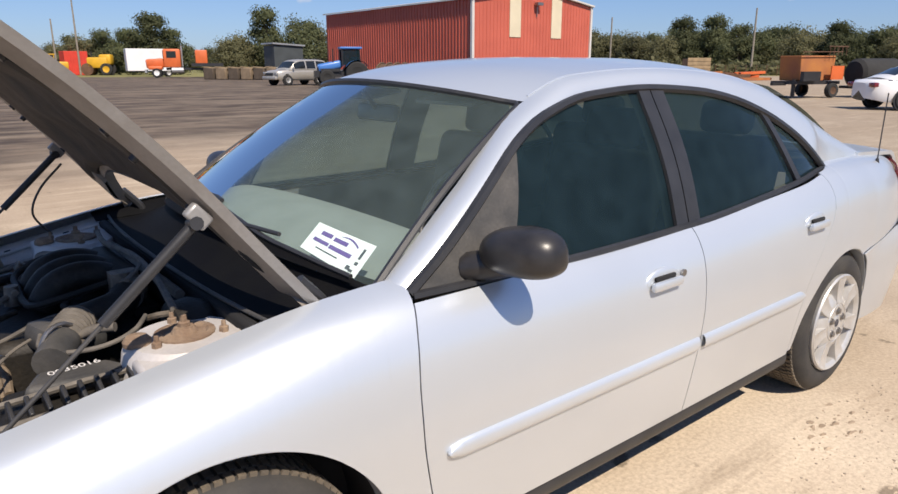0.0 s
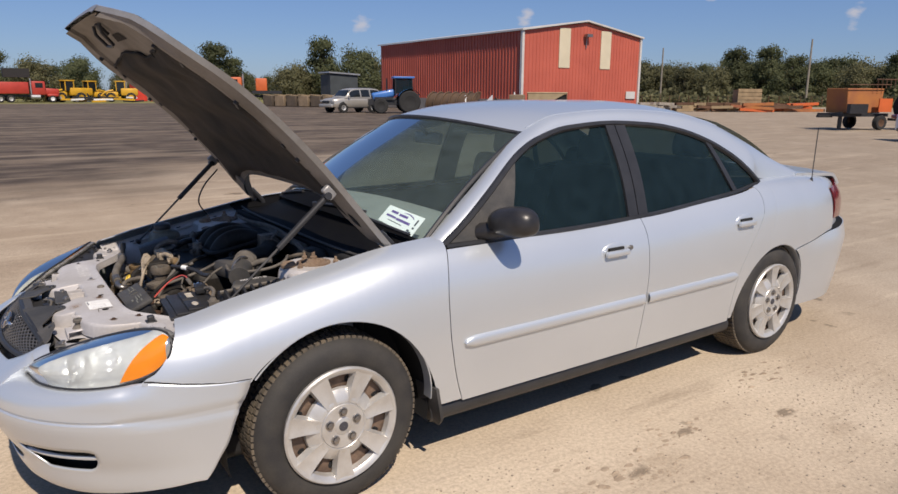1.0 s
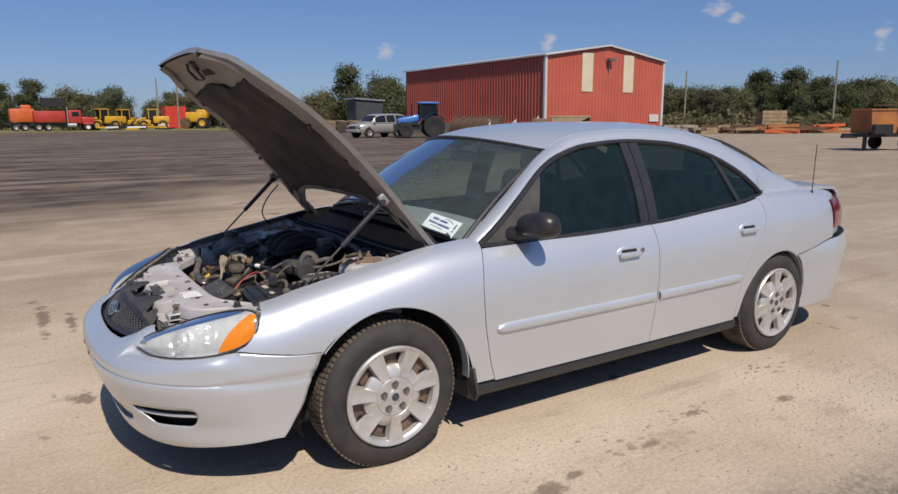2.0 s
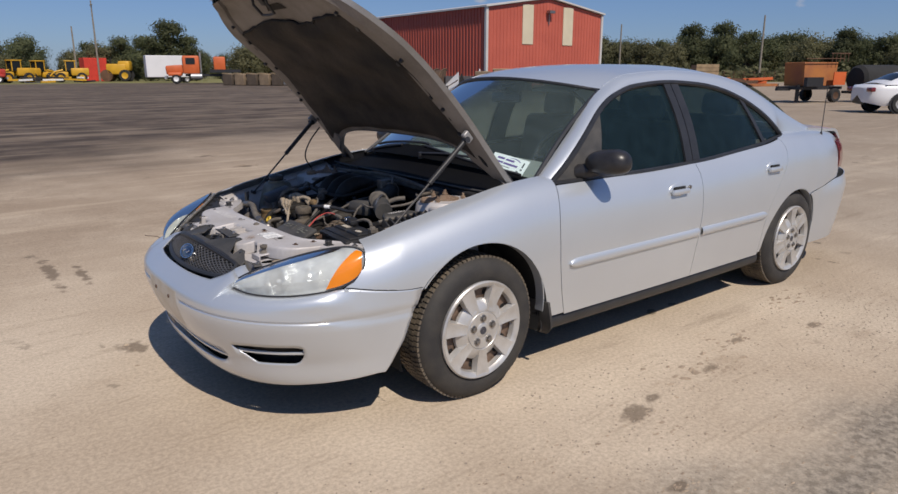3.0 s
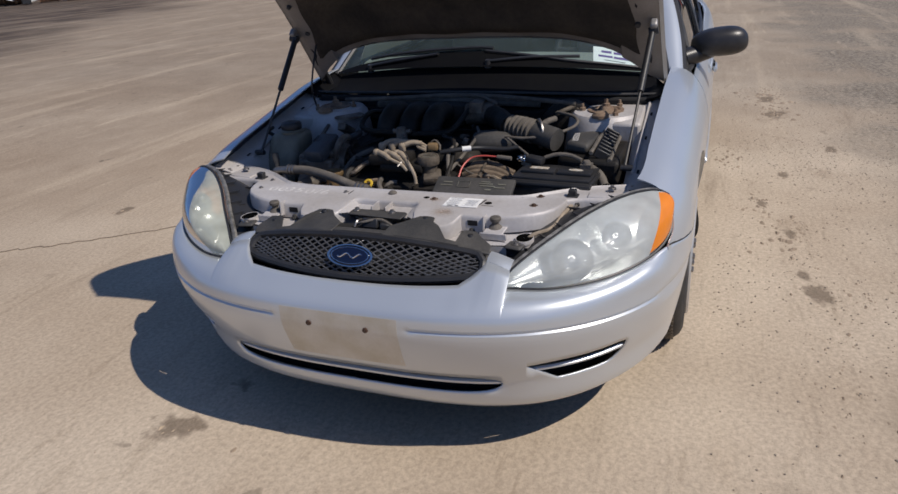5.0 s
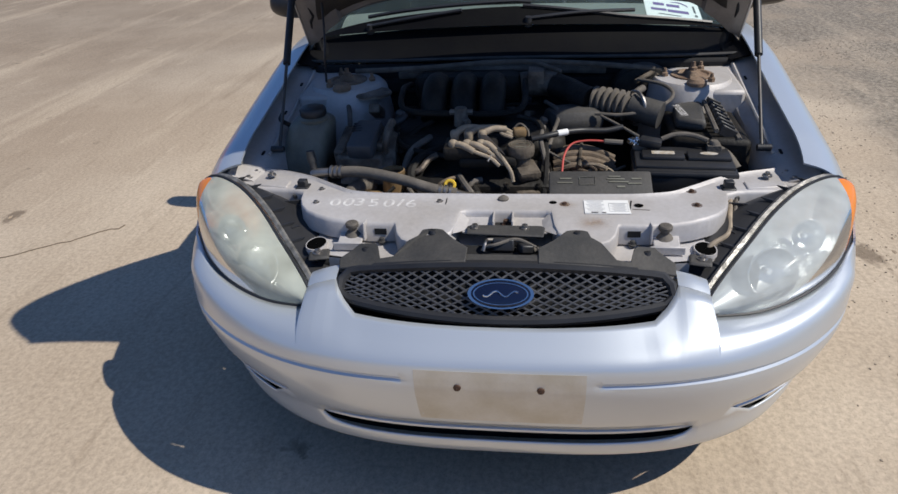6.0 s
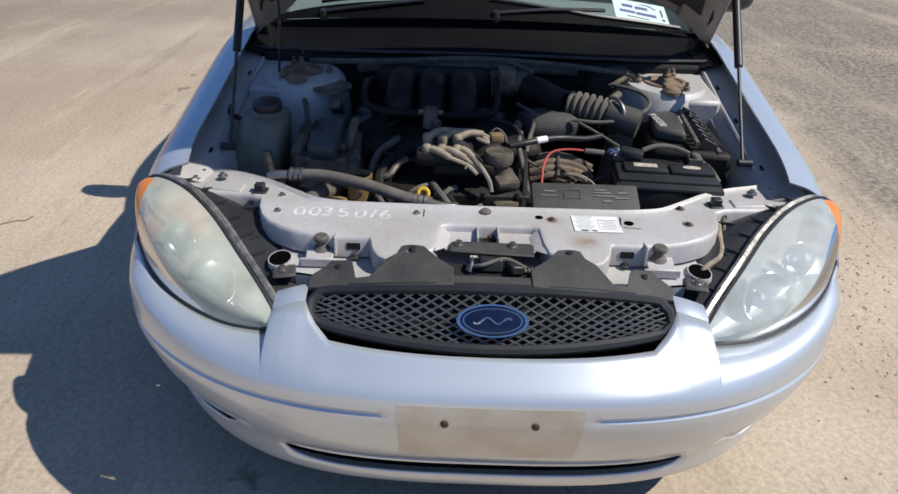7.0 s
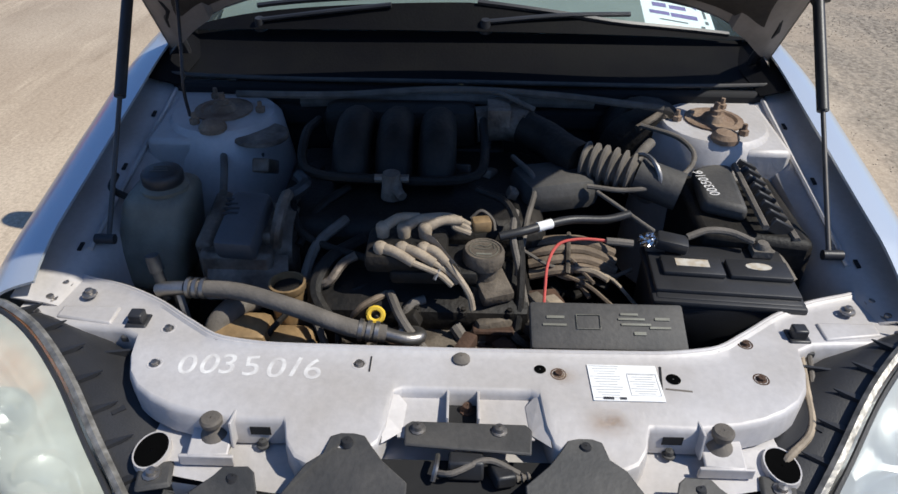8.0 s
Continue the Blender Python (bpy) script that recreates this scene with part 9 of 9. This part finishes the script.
def loader(at, turn, label):
    """A wheel loader, x forward, with a bucket on two arms."""
    m = thing("wheel_loader", label, "machine", at, turn)
    part("rear_body", soft_box((-1.5, 0, 1.6), (2.6, 1.9, 1.2), 0.2), YELLOW, m)
    part("front_frame", soft_box((1.1, 0, 1.2), (1.8, 1.3, 0.9), 0.15), YELLOW, m)
    part("cab", box((-0.2, 0, 2.5), (1.4, 1.5, 1.5)), FAR_GLASS, m, bevel=0.05)
    part("cab_roof", soft_box((-0.2, 0, 3.3), (1.7, 1.7, 0.18), 0.05), YELLOW, m)
    for x in (-0.85, 0.45):
        for y in (-0.72, 0.72):
            part("cab_post", box((x, y, 2.5), (0.12, 0.12, 1.5)), YELLOW, m)
    for s in (1, -1):
        part("arm", tube([(0.9, s * 0.6, 1.9), (2.2, s * 0.6, 1.5), (3.0, s * 0.6, 0.6)], 0.14, 8), YELLOW, m)
        for x in (-1.7, 1.3):
            far_wheel(m, x, s * 1.15, 0.75, 0.5, s, YELLOW)
    part("bucket", sheet(lambda y, a: (3.3 + 0.6 * math.cos(a), y, 0.65 + 0.6 * math.sin(a)), steps(-1.3, 1.3, 8), steps(1.4, 4.6, 10)), YELLOW, m)


loader((12.2, 122.2, 0), 200, "yellow wheel loader in a row of machines")
loader((16.4, 127.2, 0), 20, "old yellow wheel loader in a row of machines")
loader((20.2, 124.2, 0), 170, "orange-yellow loader with a lowered bucket")
pile("machine_parts", (17.4, 121.2, 0), 10, 14, 3.0, (YELLOW, BLACK, BOX_WHITE), "loose yellow machine attachments on the ground", "parts", (5.0, 1.0))
highway_truck((6.6, 119.2, 0), 5, RED_PAINT, "dark red truck with an orange body", True)
rig = thing("drill_trailer", "orange drilling trailer with a dark folded mast", "trailer", (1.2, 120.3, 0), 5)
part("body", soft_box((0, 0, 2.3), (3.2, 2.2, 2.0), 0.15), ORANGE, rig)
part("tank", soft_box((0.6, 0, 3.5), (1.4, 1.2, 0.7), 0.2), ORANGE, rig)
part("mast", box((4.4, 0, 4.3), (3.4, 1.5, 1.3)), FAR_TYRE, rig)
part("frame", box((0, 0, 1.05), (4.6, 1.2, 0.25)), BLACK, rig)
for s in (1, -1):
    for x in (-1.0, 0.2):
        far_wheel(rig, x, s * 1.1, 0.5, 0.35, s)
c = thing("shipping_container", "plain red steel container", "container", (25.9, 134.7, 0), 8)
part("shell", box((0, 0, 2.0), (3.8, 2.4, 4.0)), RED_TARP, c, bevel=0.05)
for k in range(9):
    part("shell_rib", box((-1.7 + 0.425 * k, -1.22, 2.0), (0.16, 0.06, 3.7)), RED_TARP, c, smooth=False)
far_sedan((-4.5, 128.0, 0), 0, GLOSS_WHITE, "white car far across a yard")

# dark machinery shed and red machines at the right of the yard
NAVY = mat("dark_navy_metal", (0.030, 0.036, 0.050), 0.6, 0, 0.12, 0.5)
barn = thing("machinery_shed", "long dark navy metal machinery shed with a pale roof edge", "building", (48.0, 2.0, 0), -77)
part("wall", box((1.5, 3.0, 2.5), (23, 6, 5.0)), NAVY, barn)
for k in range(36):
    part("wall_rib", box((-9.8 + 0.64 * k, -0.03, 2.5), (0.1, 0.06, 4.9)), NAVY, barn, smooth=False)
part("roof", box((1.5, 2.6, 5.35), (24, 7.4, 0.3), (8, 0, 0)), WHITE_METAL, barn)
part("concrete_skirt", box((1.5, -0.1, 0.3), (23, 0.25, 0.6)), CONCRETE, barn)
tractor((37.5, 2.4, 0), 170, RED_PAINT, "red farm tractor parked in front of a dark shed")
tractor((39.0, -3.6, 0), 160, RED_PAINT, "old red farm tractor parked in front of a dark shed", 0.9)
skid = thing("skid_loader", "orange skid loader with white side panels", "machine", (37.5, 6.4, 0), 130)
part("body", soft_box((0, 0, 0.85), (1.7, 1.1, 0.7), 0.1), RED_PAINT, skid)
part("side_panel", soft_box((-0.3, 0, 1.25), (1.1, 1.16, 0.22), 0.05), BOX_WHITE, skid)
skid.scale = (0.85, 0.85, 0.85)
part("cage", box((0, 0, 1.8), (1.1, 1.0, 0.9)), BLACK, skid)
for s in (1, -1):
    part("arm", tube([(-0.8, s * 0.65, 1.3), (0.3, s * 0.65, 1.35), (1.1, s * 0.65, 0.6)], 0.06, 8), ORANGE, skid)
    for x in (-0.55, 0.55):
        far_wheel(skid, x, s * 0.85, 0.38, 0.28, s)
post = thing("bale_spear", "orange steel implement standing on end", "implement", (38.0, 7.6, 0), 100)
part("frame", joined(box((0, 0, 1.0), (0.3, 1.2, 2.0)), box((0.5, 0, 0.4), (1.2, 0.9, 0.4))), ORANGE, post, bevel=0.05)

# ---- poles and fence ----
POLE = mat("grey_wooden_pole", (0.26, 0.23, 0.19), 0.9, 0, 0.15, 2, 0.2, 20)
for x, y, h, arm in ((103.9, 53.8, 9.8, False), (99.0, 77.0, 9.5, False), (26.4, 133.1, 13.5, True), (22.4, 130.4, 9.0, False)):
    p = thing("utility_pole", "tall bare grey wooden utility pole" if not arm else "tall grey wooden utility pole with a short crossarm", "pole", (x, y, 0))
    part("shaft", rod((0, 0, 0), (0, 0, h), 0.19, 10, 0.11), POLE, p)
    if arm:
        part("crossarm", box((0, 0, h - 0.7), (0.12, 1.8, 0.14)), POLE, p)
fence = thing("wire_fence", "low wire fence on dark posts before a wood", "fence", (0, 0, 0))
for k in range(40):
    a = radians(14 + 0.72 * k)
    part("post", rod((112 * math.cos(a), 112 * math.sin(a), 0), (112 * math.cos(a), 112 * math.sin(a), 1.5), 0.05, 6), SCRAP, fence)
for z in (0.5, 0.9, 1.4):
    part("wire", tube([(112 * math.cos(radians(14 + 0.72 * k)), 112 * math.sin(radians(14 + 0.72 * k)), z) for k in range(40)], 0.015, 4, 1, smooth_path=False), SCRAP, fence)

# ---- trees ----


def leaf_material(name, a, b):
    m = bpy.data.materials.new(name)
    m.use_nodes = True
    n, l = m.node_tree.nodes, m.node_tree.links
    bs = n["Principled BSDF"]
    bs.inputs["Roughness"].default_value = 0.7
    bs.inputs["Specular IOR Level"].default_value = 0.2
    geo = n.new("ShaderNodeNewGeometry")
    info = n.new("ShaderNodeObjectInfo")
    mx = n.new("ShaderNodeMix")
    mx.data_type = "RGBA"
    mx.inputs["A"].default_value, mx.inputs["B"].default_value = (*a, 1), (*b, 1)
    l.new(geo.outputs["Random Per Island"], mx.inputs["Factor"])
    mr = n.new("ShaderNodeMapRange")
    mr.inputs["To Min"].default_value, mr.inputs["To Max"].default_value = 0.7, 1.3
    l.new(info.outputs["Random"], mr.inputs["Value"])
    sc = n.new("ShaderNodeVectorMath")
    sc.operation = "SCALE"
    l.new(mx.outputs["Result"], sc.inputs[0])
    l.new(mr.outputs[0], sc.inputs["Scale"])
    l.new(sc.outputs[0], bs.inputs["Base Color"])
    # light that comes through the leaf
    thin = n.new("ShaderNodeBsdfTranslucent")
    l.new(sc.outputs[0], thin.inputs["Color"])
    both_sides = n.new("ShaderNodeMixShader")
    both_sides.inputs[0].default_value = 0.48
    l.new(bs.outputs[0], both_sides.inputs[1])
    l.new(thin.outputs[0], both_sides.inputs[2])
    l.new(both_sides.outputs[0], n["Material Output"].inputs["Surface"])
    return m


LEAF = leaf_material("dull_summer_leaves", (0.098, 0.116, 0.056), (0.150, 0.160, 0.082))
LEAF_DRY = leaf_material("dry_olive_leaves", (0.130, 0.130, 0.066), (0.188, 0.178, 0.096))


def tree(seed, height, width, leaves, material, label):
    """A trunk with limbs and a crown of leaf sprays round the limb ends."""
    rnd = random.Random(seed)
    t = thing("tree", label, "tree")
    part("trunk", tube([(0, 0, 0), (rnd.uniform(-0.2, 0.2), rnd.uniform(-0.2, 0.2), height * 0.3), (rnd.uniform(-0.5, 0.5), rnd.uniform(-0.5, 0.5), height * 0.75)], 0.24, 8, 5, r_end=0.07), BARK, t)
    centres = []
    for k in range(48):
        a, e = rnd.uniform(0, 2 * math.pi), rnd.uniform(0.10, 0.97)
        reach = width * 0.5 * math.sin(math.pi * (0.18 + 0.70 * e)) * rnd.uniform(0.25, 1.0)
        c = Vector((reach * math.cos(a), reach * math.sin(a), height * e * rnd.uniform(0.92, 1.0)))
        centres.append((c, width * rnd.uniform(0.10, 0.19)))
        part("limb", tube([(0, 0, height * (0.15 + 0.5 * e)), (c.x * 0.5, c.y * 0.5, c.z * 0.85), c], 0.08, 5, 4, r_end=0.02), BARK, t)
    v, f = [], []
    for k in range(leaves):
        c, r = centres[k % len(centres)]
        d = Vector((rnd.gauss(0, 1), rnd.gauss(0, 1), rnd.gauss(0, 0.8))).normalized() * r * rnd.uniform(0.2, 1.45)
        p = c + d
        n = (d.normalized() * 1.1 + Vector((p.x, p.y, 0)).normalized() * 0.6 + Vector((rnd.uniform(-1, 1), rnd.uniform(-1, 1), rnd.uniform(-0.5, 0.9))) * 0.75).normalized()
        a = n.orthogonal().normalized() * rnd.uniform(0.10, 0.23)
        b = n.cross(a.normalized()) * rnd.uniform(0.08, 0.19)
        i = len(v)
        v += [p - a, p - b * 0.8 + n * 0.03, p + a, p + b]
        f.append((i, i + 1, i + 2, i + 3))
    part("crown", (v, f), material, t, smooth=False)
    return t


KINDS = [tree(11, 8.6, 8.2, 10000, LEAF, "broad green tree with an uneven crown"), tree(12, 9.8, 6.8, 9400, LEAF, "tall green tree with gaps in its crown"),
         tree(13, 7.5, 8.5, 9800, LEAF_DRY, "low olive-green tree with dry foliage"), tree(14, 8.2, 6.8, 8800, LEAF_DRY, "olive-green tree with thin foliage")]
rnd = random.Random(5)
spots = []
for k in range(78):
    a = 4.0 + 0.46 * k + rnd.uniform(-0.2, 0.2)
    spots.append((a, rnd.uniform(124, 150), rnd.uniform(0.74, 1.0)))
for k in range(22):
    spots.append((62 + 1.35 * k + rnd.uniform(-0.4, 0.4), rnd.uniform(165, 190), rnd.uniform(0.6, 1.0)))
for a, d, k in ((86.2, 128, 1.15), (83.5, 150, 1.25), (88.5, 140, 1.2), (78.5, 140, 1.1), (77.0, 138, 1.15), (75.3, 136, 1.2), (73.6, 134, 1.55), (72.4, 136, 1.2), (80.3, 150, 1.0), (67.8, 112, 1.1), (67.0, 116, 1.0), (65.2, 112, 1.28), (62.4, 108, 1.2), (61.6, 112, 1.3), (91.0, 135, 1.2), (93.5, 130, 1.25), (96, 128, 1.1)):
    spots.append((a, d, k * 0.76))
for i, (a, d, k) in enumerate(spots):
    kind = KINDS[rnd.randrange(4)]
    m = pose(d * math.cos(radians(a)), d * math.sin(radians(a)), -0.1, 0, 0, rnd.uniform(0, 360))
    if i < 4:
        kind = KINDS[i]
        kind.matrix_basis = m
        kind.scale = (k, k, k)
    else:
        c = copy_thing(kind, m)
        c.scale = (k, k, k * rnd.uniform(0.9, 1.1))
# scrub under the wood's edge
v, f = [], []
for k in range(9000):
    a, d = radians(rnd.uniform(3, 42)), rnd.uniform(116, 124)
    p = Vector((d * math.cos(a), d * math.sin(a), abs(rnd.gauss(0, 0.8))))
    n = Vector((rnd.uniform(-1, 1), rnd.uniform(-1, 1), rnd.uniform(-0.2, 1))).normalized()
    s1, s2 = n.orthogonal().normalized() * 0.35, n.cross(n.orthogonal().normalized()) * 0.3
    i = len(v)
    v += [p - s1, p - s2, p + s1, p + s2]
    f.append((i, i + 1, i + 2, i + 3))
tagged(part("scrub", (v, f), LEAF_DRY, None, smooth=False), "low dry green scrub along a wood's edge", "scrub", kind="stuff")
